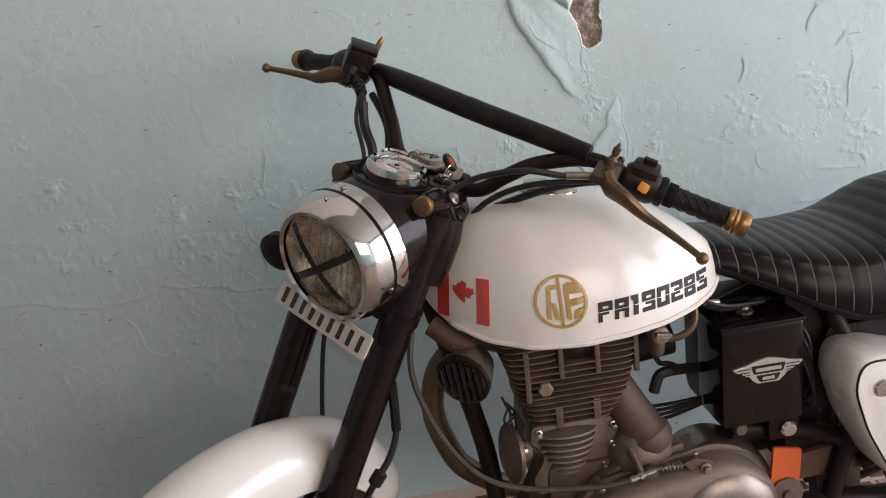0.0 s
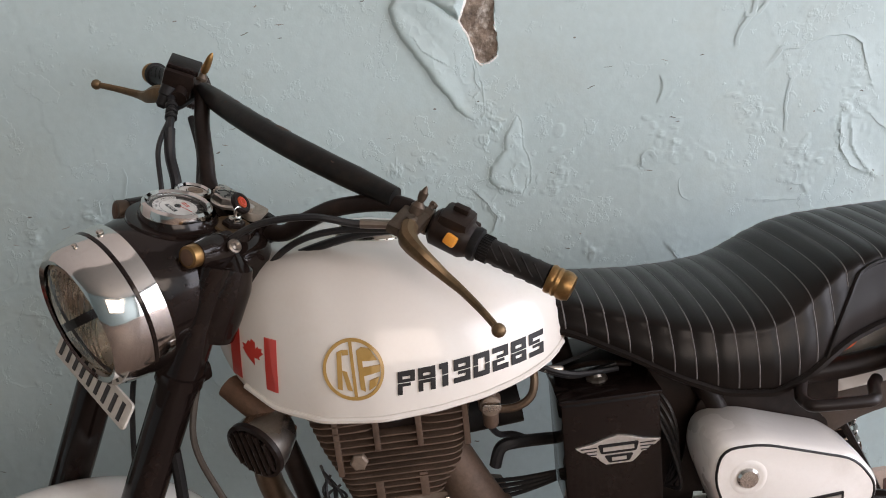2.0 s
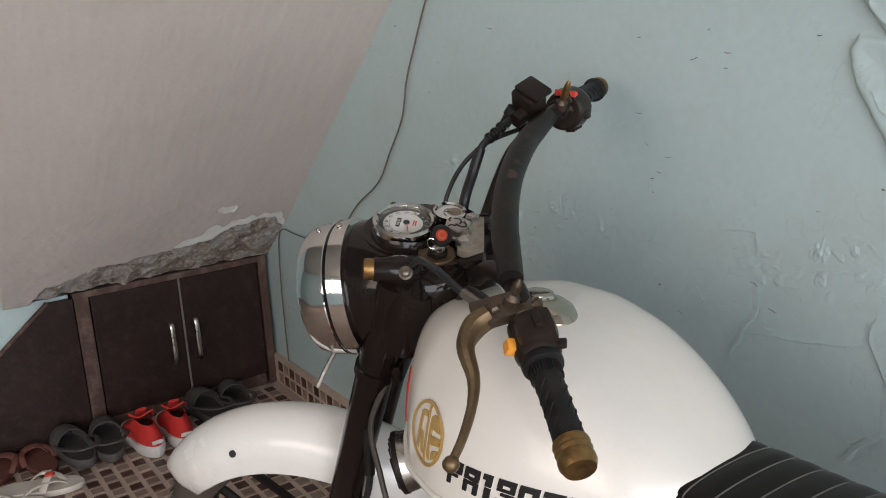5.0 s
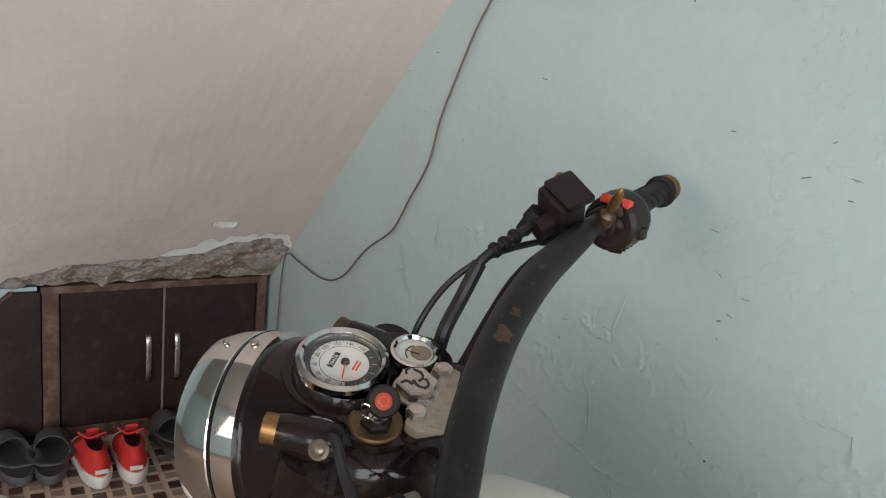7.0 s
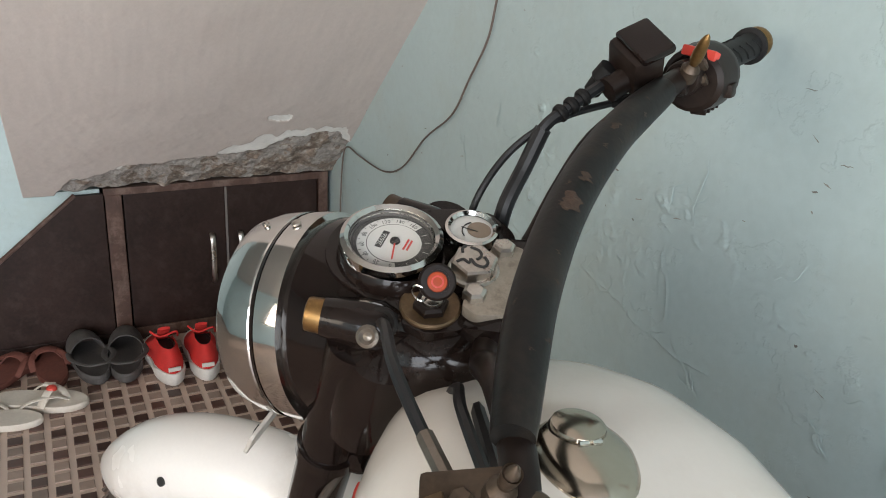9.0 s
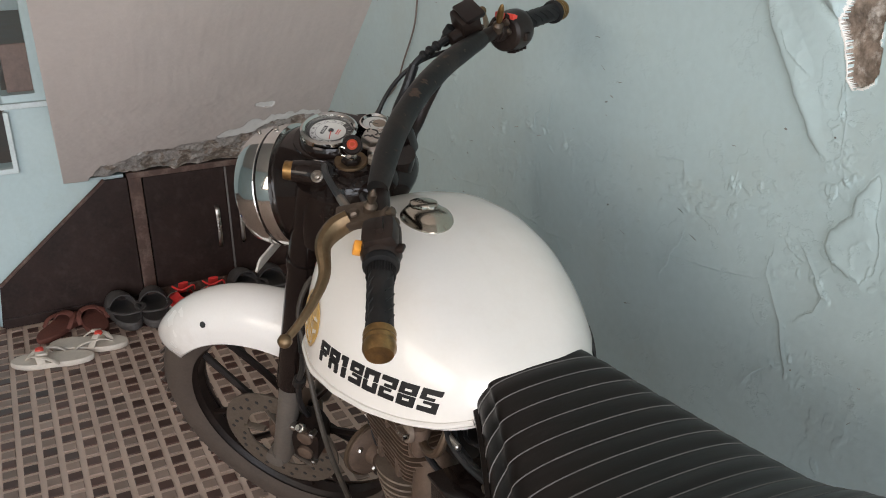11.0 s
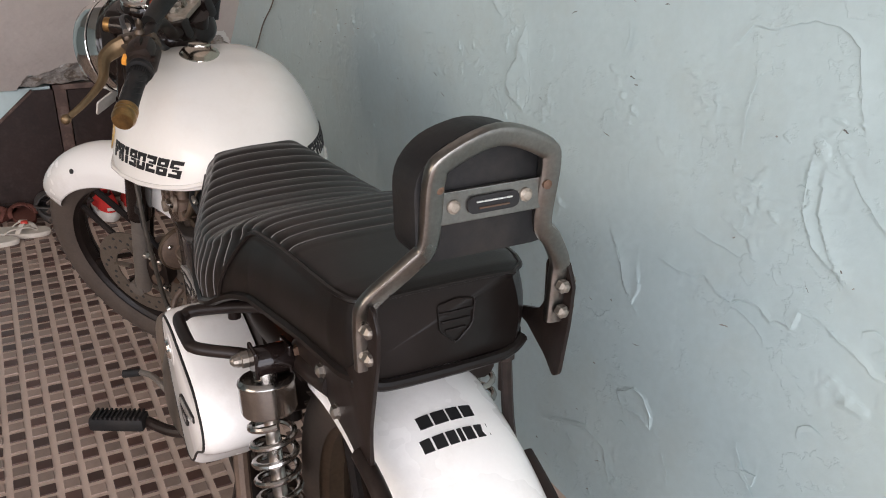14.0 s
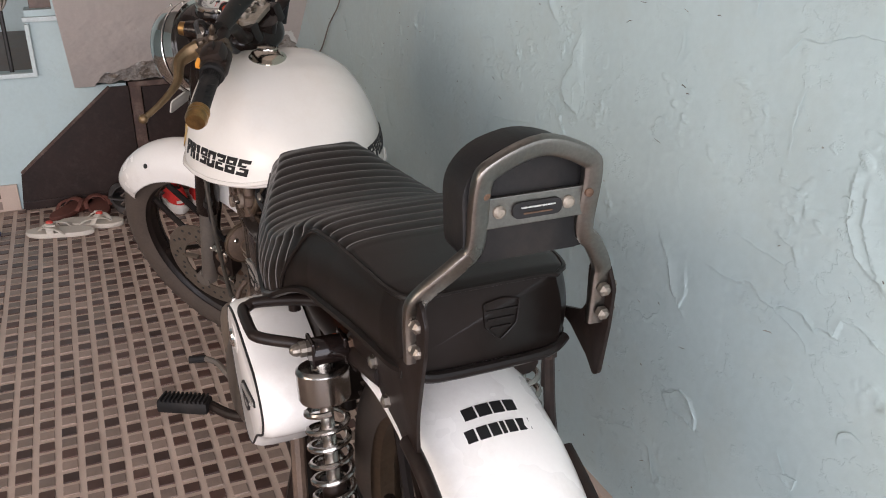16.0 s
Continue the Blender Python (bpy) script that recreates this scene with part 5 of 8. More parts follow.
lamp = part("headlight_shell", casquette(), BLACK, bike, "glossy black headlight nacelle", m=S, angle=50)
LS = S @ Matrix.Translation(HC) @ Matrix.Scale(1.036, 4) @ Matrix.Translation(-HC)
part("rim", lathe([(-0.058, 0.074), (-0.060, 0.080), (-0.054, 0.087), (-0.036, 0.0925), (-0.018, 0.0945), (-0.0155, 0.0925), (-0.0135, 0.0945), (0.002, 0.0957), (0.010, 0.0955), (0.012, 0.088)], HC, (1, 0, 0), 56, caps=False), CHROME, lamp, "polished chrome headlight rim", m=LS)
part("rim_groove", lathe([(-0.0165, 0.0938), (-0.0125, 0.0952)], HC, (1, 0, 0), 56, caps=False), BLACK, lamp, m=LS)
part("reflector", lathe([(-0.050, 0.074), (-0.030, 0.066), (-0.008, 0.045), (0.004, 0.018), (0.006, 0.0)], HC, (1, 0, 0), 40, caps=False), REFLECTOR, lamp, m=LS)
gl = part("lens", lathe([(-0.052, 0.076), (-0.060, 0.060), (-0.066, 0.036), (-0.068, 0.0)], HC, (1, 0, 0), 40, caps=False), GLASS, lamp, "ribbed clear headlight lens", m=LS)
gl.visible_shadow = False
for i in range(11):
    y = -0.05 + 0.01 * i
    hz = math.sqrt(max(0.0, 0.068 ** 2 - y * y)) * 0.92
    part("lens_rib", tube([(HC.x - 0.050 - 0.010 * math.cos(k * 1.3) * 1.0, y, HC.z + k * hz) for k in (-1, -0.5, 0, 0.5, 1)], 0.0016, 5, 3), GLASS, lamp, m=LS)
for ang in (40, -40):
    a = radians(ang)
    ln = [V(HC.x - 0.0535 - 0.0135 * math.cos(k * 1.45), k * 0.070 * math.cos(a), HC.z + k * 0.070 * math.sin(a)) for k in np.linspace(-1, 1, 9)]
    tb = bmesh.new()
    nrm = V(0, -math.sin(a), math.cos(a)) * 0.0055
    A = [tb.verts.new(p + nrm) for p in ln]
    B = [tb.verts.new(p - nrm) for p in ln]
    for i in range(8):
        tb.faces.new((A[i], A[i + 1], B[i + 1], B[i]))
    ex = bmesh.ops.extrude_face_region(tb, geom=list(tb.faces))
    for v in ex["geom"]:
        if isinstance(v, bmesh.types.BMVert):
            v.co.x -= 0.0012
    part("tape_strip", tb, DECAL_BLACK, lamp, "black tape cross", m=LS)
for x, z, r in ((0.014, 0.0957, 0.0042), (-0.018, 0.0925, 0.003)):
    part("rim_screw", lathe([(0, r), (0.002, r), (0.003, r * 0.5), (0.003, 0)], (x, 0.012, HC.z + z), (0, 0, 1), 12), CHROME_OLD, lamp, m=LS)

# nacelle top, dials and switches
outline = [(0.108 - 0.060 * math.cos(radians(q)), 0.006 + 0.058 * math.sin(radians(q))) for q in range(-80, 81, 16)]
outline += [(0.135, 0.080), (0.170, 0.088), (0.196, 0.070), (0.210, 0.040), (0.206, -0.020), (0.190, -0.060), (0.166, -0.074), (0.138, -0.068)]
PT = S @ Matrix.Translation((0.112, 0, 1.004)) @ pose(0, 0, 0, 0, 15, 0) @ Matrix.Translation((-0.112, 0, 0))
nac = part("instrument_panel", prism(rounded(outline, 0.006), -0.03, 0.0065, lambda u, v, d: V(u, v, d), 0.002), BLACK, bike, "black instrument panel on the nacelle", m=PT, angle=30)
part("dial_collar", lathe([(-0.02, 0.052), (0.002, 0.0505), (0.010, 0.0485), (0.015, 0.045)], (0.111, 0.001, 0.005), (0.04, 0, 1), 40, caps=False), BLACK, nac, m=PT)
SP = S @ Matrix.Translation((0.1115, 0.001, 1.0215)) @ pose(0, 0, 0, 0, 16, 0) @ Matrix.Diagonal((0.95, 0.95, 0.95, 1))
SPD = SP @ Matrix.Translation((0.0005, 0, -0.0045)) @ Matrix.Diagonal((0.90, 0.90, 1, 1))
spd = part("speedometer", lathe([(-0.03, 0.046), (0.004, 0.047), (0.010, 0.046), (0.013, 0.042), (0.010, 0.0385), (0.004, 0.037)], (0, 0, 0), (0, 0, 1), 44, caps=False), CHROME, bike, "chrome-ringed speedometer with white face", m=SP)
part("dial_wall", lathe([(0.009, 0.0378), (0.004, 0.0372), (-0.0016, 0.0365)], (0, 0, 0), (0, 0, 1), 44, caps=False), mat("grey_dial_wall", (0.16, 0.155, 0.15), 0.3, metal=0.5, bump=0), spd, m=SP)
part("dial_ring", lathe([(0.0030, 0.0), (0.0030, 0.0425)], (0, 0, 0), (0, 0, 1), 40, caps=False), mat("dark_dial_edge", (0.055, 0.054, 0.052), 0.4, bump=0), spd, m=SPD)
part("dial", lathe([(0.0042, 0.0), (0.0042, 0.0268)], (0.002, 0, 0), (0, 0, 1), 40, caps=False), DIAL, spd, "white dial", m=SPD)
sect = bmesh.new()
prev = None
for q in range(41):
    a = radians(-113 + 230 * q / 40)
    pr = [sect.verts.new((0.002 - r_ * math.cos(a), r_ * math.sin(a), 0.0040)) for r_ in (0.0275, 0.0368)]
    if prev:
        sect.faces.new((prev[0], prev[1], pr[1], pr[0]))
    prev = pr
part("scale_band", sect, DIAL, spd, "white scale band", m=SPD)
tick = bmesh.new()
for q in range(17):
    a = radians(-105 + 210 * q / 16)
    bx((0, 0, 0), (0.0028 if q % 2 else 0.0036, 0.0005, 0.0003), bm=tick, m=Matrix.Translation((0.002 - 0.0352 * math.cos(a), 0.0352 * math.sin(a), 0.0043)) @ Matrix.Rotation(-a, 4, "Z"))
part("scale_ticks", tick, DIAL_BLACK, spd, m=SPD, smooth=False)
tick = bmesh.new()
for a in (135, 155, 180, 205, 225):
    a = radians(a)
    bx((0, 0, 0), (0.0060, 0.0005, 0.0003), bm=tick, m=Matrix.Translation((0.002 - 0.0325 * math.cos(a), 0.0325 * math.sin(a), 0.0034)) @ Matrix.Rotation(-a, 4, "Z"))
part("blank_ticks", tick, DIAL, spd, m=SPD, smooth=False)


def dial_text(body, loc, size, turn, material, parent, m, align="CENTER"):
    cu = bpy.data.curves.new("dial_text", "FONT")
    cu.body, cu.size, cu.align_x, cu.align_y, cu.extrude, cu.resolution_u = body, size, align, "CENTER", 0.0001, 2
    tmp = bpy.data.objects.new("tmp_text", cu)
    me = tmp.to_mesh()
    bm = bmesh.new()
    bm.from_mesh(me)
    tmp.to_mesh_clear()
    bpy.data.objects.remove(tmp)
    bm.transform(Matrix.Translation(loc) @ Matrix.Rotation(turn, 4, "Z"))
    return part("dial_figure", bm, material, parent, m=m, smooth=False)


# the dial's top points forward along the bike
for v_ in range(0, 161, 20):
    a = radians((v_ - 80) * 105 / 80)
    dial_text(str(v_), (0.002 - 0.0312 * math.cos(a), 0.0312 * math.sin(a), 0.0043), 0.0062, math.pi / 2 - a, DIAL_BLACK, spd, SPD)
part("odometer", bx((-0.0105, 0.0, 0.0048), (0.0066, 0.024, 0.0008), 0.0002), DIAL_BLACK, spd, "black odometer window", m=SPD, smooth=False)
dial_text("26626", (-0.0105, -0.001, 0.0054), 0.0072, math.pi / 2, DIAL, spd, SPD)
part("needle_hub", lathe([(0.0045, 0.0052), (0.0075, 0.0045), (0.008, 0)], (0.002, 0.002, 0), (0, 0, 1), 16), DIAL_BLACK, spd, m=SPD)
part("needle", bx((0, 0, 0), (0.028, 0.0016, 0.0008), 0.0003, m=Matrix.Translation((0.0055, -0.0105, 0.0068)) @ Matrix.Rotation(radians(-75), 4, "Z")), RED, spd, "thin red needle", m=SPD, smooth=False)
for k in range(2):
    part("dial_mark", bx((0.0135 + 0.0036 * k, 0.002, 0.0047), (0.0020, 0.016 - 0.001 * k, 0.0003)), RED, spd, "red bar on the dial", m=SPD, smooth=False)
g2 = part("dial_glass", lathe([(0.0085, 0.040), (0.0105, 0.02), (0.011, 0.0)], (0, 0, 0), (0, 0, 1), 36, caps=False), GLASS, spd, m=SP)
g2.visible_shadow = False
AM = S @ Matrix.Translation((0.1645, 0.047, 1.003)) @ pose(0, 0, 0, 0, 17, 0)
am = part("ammeter", lathe([(-0.02, 0.024), (0.003, 0.0245), (0.007, 0.0235), (0.008, 0.021), (0.005, 0.0185)], (0, 0, 0), (0, 0, 1), 32, caps=False), CHROME, bike, "small chrome-ringed ammeter", m=AM)
part("dial", lathe([(0.003, 0.0), (0.003, 0.020)], (0, 0, 0), (0, 0, 1), 28, caps=False), DIAL, am, m=AM)
part("dial_shade", lathe([(0.0036, 0.0), (0.0036, 0.0105)], (0.006, 0.003, 0), (0, 0, 1), 24, caps=False), mat("brown_dial_patch", (0.20, 0.15, 0.11), 0.5, bump=0), am, m=AM)
part("dial_arc", tube([(0.004 - 0.012 * math.cos(a), 0.012 * math.sin(a), 0.0036) for a in np.linspace(-0.9, 0.9, 7)], 0.0006, 4, 2), DIAL_BLACK, am, m=AM)
part("needle", bx((-0.002, 0.0, 0.0042), (0.015, 0.0008, 0.0004)), DIAL_BLACK, am, m=AM, smooth=False)
# top nut and clamp plate
NP = S @ Matrix.Translation((0.189, -0.006, 1.001)) @ pose(0, 0, 0, 0, 16, 0)
top = part("top_plate", prism(rounded([(-0.002, -0.040), (0.0, 0.045), (0.026, 0.044), (0.034, -0.036), (0.012, -0.046)], 0.004), -0.008, 0.003, lambda u, v, d: V(u, v, d), 0.001), SCRATCHED, bike, "scratched alloy top yoke plate", m=NP)
part("nut_washer", lathe([(0.0, 0.0215), (0.003, 0.0215), (0.0045, 0.0195), (0.005, 0)], (-0.006, 0.003, 0), (0, 0, 1), 28), CHROME_OLD, top, m=NP)
part("stem_nut", lathe([(0.004, 0.0195), (0.013, 0.0195), (0.0145, 0.0175), (0.0145, 0)], (-0.006, 0.003, 0), (0, 0, 1), 6), CHROME_OLD, top, "large worn stem nut", m=NP, smooth=False)
for hook in ([(-0.013, -0.009), (-0.009, -0.004), (-0.003, -0.006), (-0.003, -0.001), (0.003, -0.006), (0.010, -0.006), (0.012, 0.000), (0.007, 0.006)], [(0.002, 0.000), (0.004, 0.006), (0.000, 0.012), (-0.008, 0.013)], [(-0.012, 0.004), (-0.014, 0.009), (-0.012, 0.014)]):
    part("nut_symbol", tube([(u * 0.95 - 0.006, v * 0.95 + 0.002, 0.0149) for u, v in hook], 0.0014, 6, 4, flat=0.4), DIAL_BLACK, top, "painted black curl", m=NP)
for u, v in ((0.004, -0.026), (0.010, 0.035)):
    part("yoke_bolt", lathe([(0, 0.010), (0.008, 0.010), (0.010, 0.007), (0.010, 0)], (u, v, 0), (0, 0, 1), 6), CHROME_OLD, top, m=NP, smooth=False)
IG = S @ Matrix.Translation((0.1595, -0.045, 0.9985)) @ pose(0, 0, 0, 0, 15, 0)
ig = part("ignition_plate", lathe([(-0.012, 0.0250), (0.0015, 0.0250), (0.003, 0.0235), (0.0022, 0.021), (0.0022, 0)], (0, 0, 0), (0, 0, 1), 36), IGN_BRONZE, bike, "worn bronze ignition switch plate", m=IG)
part("lock_nut", lathe([(0.002, 0.0145), (0.007, 0.0145), (0.009, 0.012), (0.009, 0)], (0.001, -0.002, 0), (0, 0, 1), 6), BLACK_MATT, ig, m=IG, smooth=False)
part("lock_barrel", lathe([(0.009, 0.0085), (0.012, 0.0085), (0.013, 0.007), (0.013, 0)], (0.002, -0.002, 0), (0, 0, 1), 16), CHROME_OLD, ig, m=IG)
kn = V(0.46, -0.62, 0.63).normalized()
kc = V(0.1735, -0.049, 1.0290)
kf = part("key_fob", lathe([(-0.004, 0.0), (-0.004, 0.0130), (-0.002, 0.0148), (0.002, 0.0148), (0.004, 0.0130), (0.004, 0.0095), (0.003, 0.0095), (0.003, 0.0)], kc, kn, 28), BLACK_MATT, bike, "black key head with an orange centre", m=S)
part("fob_centre", lathe([(0.003, 0.0080), (0.0040, 0.0074), (0.0044, 0.005), (0.0044, 0)], kc, kn, 22), RED_LENS, kf, m=S)
part("fob_mark", lathe([(0.0046, 0.0050), (0.0052, 0.0050), (0.0052, 0.0036), (0.0046, 0.0036)], kc, kn, 16, caps=False), RED, kf, m=S)
part("key_shank", bx((0, 0, 0), (0.003, 0.009, 0.022), 0.0008, m=Matrix.Translation((0.168, -0.0435, 1.012)) @ pose(0, 0, 0, 0, 12, -30)), CHROME_OLD, kf, m=S)
part("key_ring", tube([kc + V(-0.012 + 0.006 * math.cos(q), -0.010, -0.004 + 0.008 * math.sin(q)) for q in np.linspace(0, 6.283, 13)], 0.0009, 5, 2), CHROME, kf, m=S)
# brass pilot lamp and ears each side of the nacelle
for sd in (-1, 1):
    eo, ed = V(0.097, sd * (0.076 if sd < 0 else 0.072), 1.004 if sd < 0 else 0.994), V(1, sd * -0.22, -0.35)
    ear = part("lamp_ear", lathe([(-0.016, 0.0130), (-0.017, 0.0160), (0.000, 0.0190), (0.016, 0.0215), (0.030, 0.0210), (0.044, 0.016), (0.054, 0.008), (0.056, 0.0)], eo, ed, 24), BLACK, bike, "black pilot lamp hood", m=S)
    part("pilot_ring", lathe([(-0.031, 0.0), (-0.031, 0.0105), (-0.030, 0.0135), (-0.028, 0.0142), (-0.016, 0.0146), (-0.016, 0.0)], eo, ed, 24), BRASS if sd < 0 else PERCH, ear, "brass pilot lamp ring", m=S)
    part("pilot_lens", lathe([(-0.0318, 0.0), (-0.0315, 0.0090), (-0.0308, 0.0108)], eo, ed, 20), RUST, ear, m=S)
    if sd < 0:
        part("fork_shroud", lathe([(-0.01, 0.0), (0.0, 0.034), (0.03, 0.036), (0.07, 0.036), (0.10, 0.030), (0.12, 0.0)], V(0.084, sd * 0.080, 0.885), FD, 24), BLACK, bike, m=S)
part("ear_screw", lathe([(0, 0.0092), (0.003, 0.0092), (0.0045, 0.0065), (0.002, 0.0036), (0.0035, 0)], (0.1275, -0.0933, 1.0068), (0.2, -0.72, 0.66), 20), ALU_POL, bike, "plated washer screw", m=S)
part("cable_grommet", lathe([(-0.004, 0.0135), (0.002, 0.0135), (0.004, 0.011), (0.002, 0.0075)], (0.131, -0.0765, 1.0050), (0.3, -0.7, 0.65), 18, caps=False), RUBBER, bike, m=S)

part("side_lamp", lathe([(-0.012, 0.0), (-0.010, 0.024), (-0.004, 0.032), (0.010, 0.031), (0.022, 0.018), (0.024, 0.0)], (0.002, 0.138, 0.866), (1, 0.25, 0), 24), BLACK_MATT, bike, "round black lamp body beside the headlight", m=S)

# number plate under the headlight, its registration given as plain bars
PM = SF @ Matrix.Translation((-0.040, -0.012, 0.834)) @ pose(0, 0, 0, 0, 35, 0)
npl = part("number_plate", prism(rounded([(-0.098, -0.018), (0.098, -0.018), (0.098, 0.018), (-0.098, 0.018)], 0.006), -0.002, 0.002, lambda u, v, d: V(d, u, v), 0.0008), PLATE_WHITE, bike, "small off-white number plate", m=PM)
for k in range(9):
    part("plate_bar", bx((-0.003, -0.082 + 0.0205 * k, 0.0), (0.0015, 0.0075, 0.024), 0.0003), DIAL_BLACK, npl, m=PM, smooth=False)
part("plate_bracket", tube([(-0.03, 0, 0.83), (0.03, 0, 0.845)], 0.008, 8, 2), BLACK, npl, m=S)
part("bracket_strip", prism([(-0.001, 0.0), (0.003, 0.0), (0.012, -0.070), (0.007, -0.073)], -0.0012, 0.0012, lambda u, v, d: V(0.035 + d, -0.052 + u * -1 + v * 0.45, 0.862 + v)), CHROME_OLD, bike, "bent steel bracket strip", m=S)

# handlebar
HB = [(0.3525, -0.4185, 1.012), (0.337, -0.366, 1.021), (0.3209, -0.3147, 1.0303), (0.308, -0.272, 1.040), (0.290, -0.215, 1.054), (0.256, -0.150, 1.035), (0.232, -0.112, 1.008), (0.214, -0.082, 0.980), (0.206, -0.045, 0.972), (0.205, 0, 0.970)]
HBR = [(0.366, 0.458, 0.977), (0.350, 0.390, 0.998), (0.334, 0.325, 1.019), (0.318, 0.262, 1.040), (0.296, 0.205, 1.048)]
HBF = HB + [(x, -y, z) for x, y, z in reversed(HB[5:-1])] + HBR[::-1]
hbar = part("handlebar", tube(HBF, 0.0115, 12, 5), BLACK_MATT, bike, "black handlebar", m=S)
XB = [(0.2875, -0.212, 1.0630), (0.272, -0.11, 1.0700), (0.269, 0.0, 1.0705), (0.281, 0.11, 1.0645), (0.305, 0.212, 1.051)]
xb = part("crossbar_pad", tube(XB, 0.0165, 16, 8, radii=[0.0135, 0.0165, 0.017, 0.017, 0.017, 0.0165, 0.0135]), BAR_BLACK, hbar, "thick black scuffed crossbar", m=S)


def scuff(y, length, a0, a1):
    """Bare rusty patch on the crossbar: a thin irregular shell on its surface."""
    bm = bmesh.new()
    cx, cz = float(np.interp(y, [p[1] for p in XB], [p[0] for p in XB])), float(np.interp(y, [p[1] for p in XB], [p[2] for p in XB]))
    rows = []
    for i in range(21):
        k = i / 20
        half = math.sqrt(max(0.01, 1 - (2 * k - 1) ** 2)) * (0.75 + 0.6 * noise.noise(Vector((y * 60, k * 5, 1))))
        mid, ext = (a0 + a1) / 2 + 0.3 * noise.noise(Vector((k * 4, y * 50, 7))), (a1 - a0) / 2 * half
        rows.append([V(cx - 0.0173 * math.cos(a), y + (k - 0.5) * length, cz + 0.0173 * math.sin(a)) for a in np.linspace(mid - ext, mid + ext, 9)])
    rings_bm(rows, False, False, bm)
    return bm


part("rust_patch", scuff(0.020, 0.012, 1.75, 2.45), PATCH, xb, m=S)
part("rust_patch", scuff(-0.014, 0.024, 1.45, 2.6), PATCH, xb, m=S)
part("rust_patch", scuff(0.10, 0.012, 1.7, 2.2), PATCH, xb, m=S)
for k in range(16):
    part("paint_chip", scuff(-0.16 + 0.021 * k + 0.006 * math.sin(k * 5.1), 0.003 + 0.002 * (k % 3), 1.9 + 0.9 * math.sin(k * 2.3), 2.05 + 0.9 * math.sin(k * 2.3) + 0.08 * (k % 2)), PATCH, xb, m=S)
for sd in (-1, 1):
    part("bar_clamp", bx((0.205, sd * 0.045, 0.972), (0.035, 0.028, 0.04), 0.006), BLACK, hbar, m=S)
    e, i_ = (V(0.3525, -0.4185, 1.012), V(0.3209, -0.3147, 1.0303)) if sd < 0 else (V(0.366, 0.458, 0.977), V(0.334, 0.325, 1.019))
    d = (e - i_).normalized()
    L = (e - i_).length
    prof = [(0.0, 0.0), (0.0, 0.0175), (0.006, 0.0185)] + [(0.008 + (L - 0.02) * k / 24, 0.0158 - 0.0010 * math.sin(math.pi * k / 24)) for k in range(25)] + [(L - 0.008, 0.0)]
    grip = part("grip", lathe(prof, i_, d, 20), RUBBER, hbar, "black rubber grip", m=S)
    # spiral groove bars on the grip
    for k in range(5):
        q = i_ + d * (0.016 + (L - 0.034) / 5 * k)
        u_, v_ = d.orthogonal().normalized(), d.cross(d.orthogonal().normalized())
        for turn in range(3):
            arc = [q + d * (0.022 * f) + (u_ * math.cos(turn * 2.09 + 1.15 * f) + v_ * math.sin(turn * 2.09 + 1.15 * f)) * 0.0151 for f in np.linspace(0, 1, 7)]
            part("grip_rib", tube(arc, 0.0011, 5, 1), RUBBER, grip, m=S)
    for k in range(30):
        a_ = 2 * math.pi * k / 30
        q = i_ + d * 0.010 + (u_ * math.cos(a_) + v_ * math.sin(a_)) * 0.0168
        part("collar_rib", tube([q, q + d * 0.013], 0.0008, 4, 1), RUBBER, grip, m=S)
    be = e - d * 0.010
    part("bar_end", lathe([(0, 0.0), (0.0, 0.0175), (0.004, 0.0185), (0.008, 0.0172), (0.011, 0.0185), (0.015, 0.0172), (0.018, 0.0185), (0.024, 0.0185), (0.031, 0.0155), (0.032, 0.009), (0.030, 0.0)], be, d, 24), BRASS, grip, "ringed brass bar end", m=S)
    part("grip_flange", lathe([(-0.008, 0.016), (-0.007, 0.0205), (-0.002, 0.0222), (0.003, 0.0215), (0.005, 0.016)], i_ + d * 0.004, d, 24), RUBBER, grip, m=S)
    if sd > 0:
        part("grip_flange", lathe([(-0.004, 0.016), (-0.003, 0.0205), (0.001, 0.021), (0.004, 0.016)], e - d * 0.014, d, 24), RUBBER, grip, m=S)
    sw = i_ - d * 0.030
    if sd < 0:
        swb = lathe([(-0.026, 0.0), (-0.026, 0.020), (-0.022, 0.024), (0.018, 0.025), (0.026, 0.021), (0.030, 0.0185), (0.030, 0.0)], sw, d, 16)
    else:
        swb = lathe([(-0.030, 0.0), (-0.030, 0.026), (-0.026, 0.031), (0.004, 0.034), (0.016, 0.033), (0.024, 0.028), (0.028, 0.020), (0.028, 0.0)], sw + V(0.002, 0, -0.006), d, 22)
    swo = part("switch_housing", swb, BLACK_MATT, hbar, "black switch housing", m=S)
    up = V(0.0, 0, 1) - d * d.z
    along = d.to_track_quat("Y", "Z").to_matrix().to_4x4()
    if sd < 0:
        part("switch_block", bx((0, 0, 0), (0.042, 0.042, 0.030), 0.011, m=Matrix.Translation(sw + up * 0.016 + V(0.004, 0, 0)) @ along), BLACK_MATT, swo, m=S)
        part("dip_switch", bx((0, 0, 0), (0.010, 0.020, 0.010), 0.002, m=Matrix.Translation(sw + up * 0.033 + V(0.008, 0, 0)) @ along), BLACK_MATT, swo, m=S)
        part("indicator_switch", bx((0, 0, 0), (0.012, 0.015, 0.014), 0.003, m=Matrix.Translation(sw + V(-0.022, -0.016, 0.008)) @ pose(0, 0, 0, 20, 30, 20)), ORANGE_PLASTIC, swo, "amber switch button", m=S)
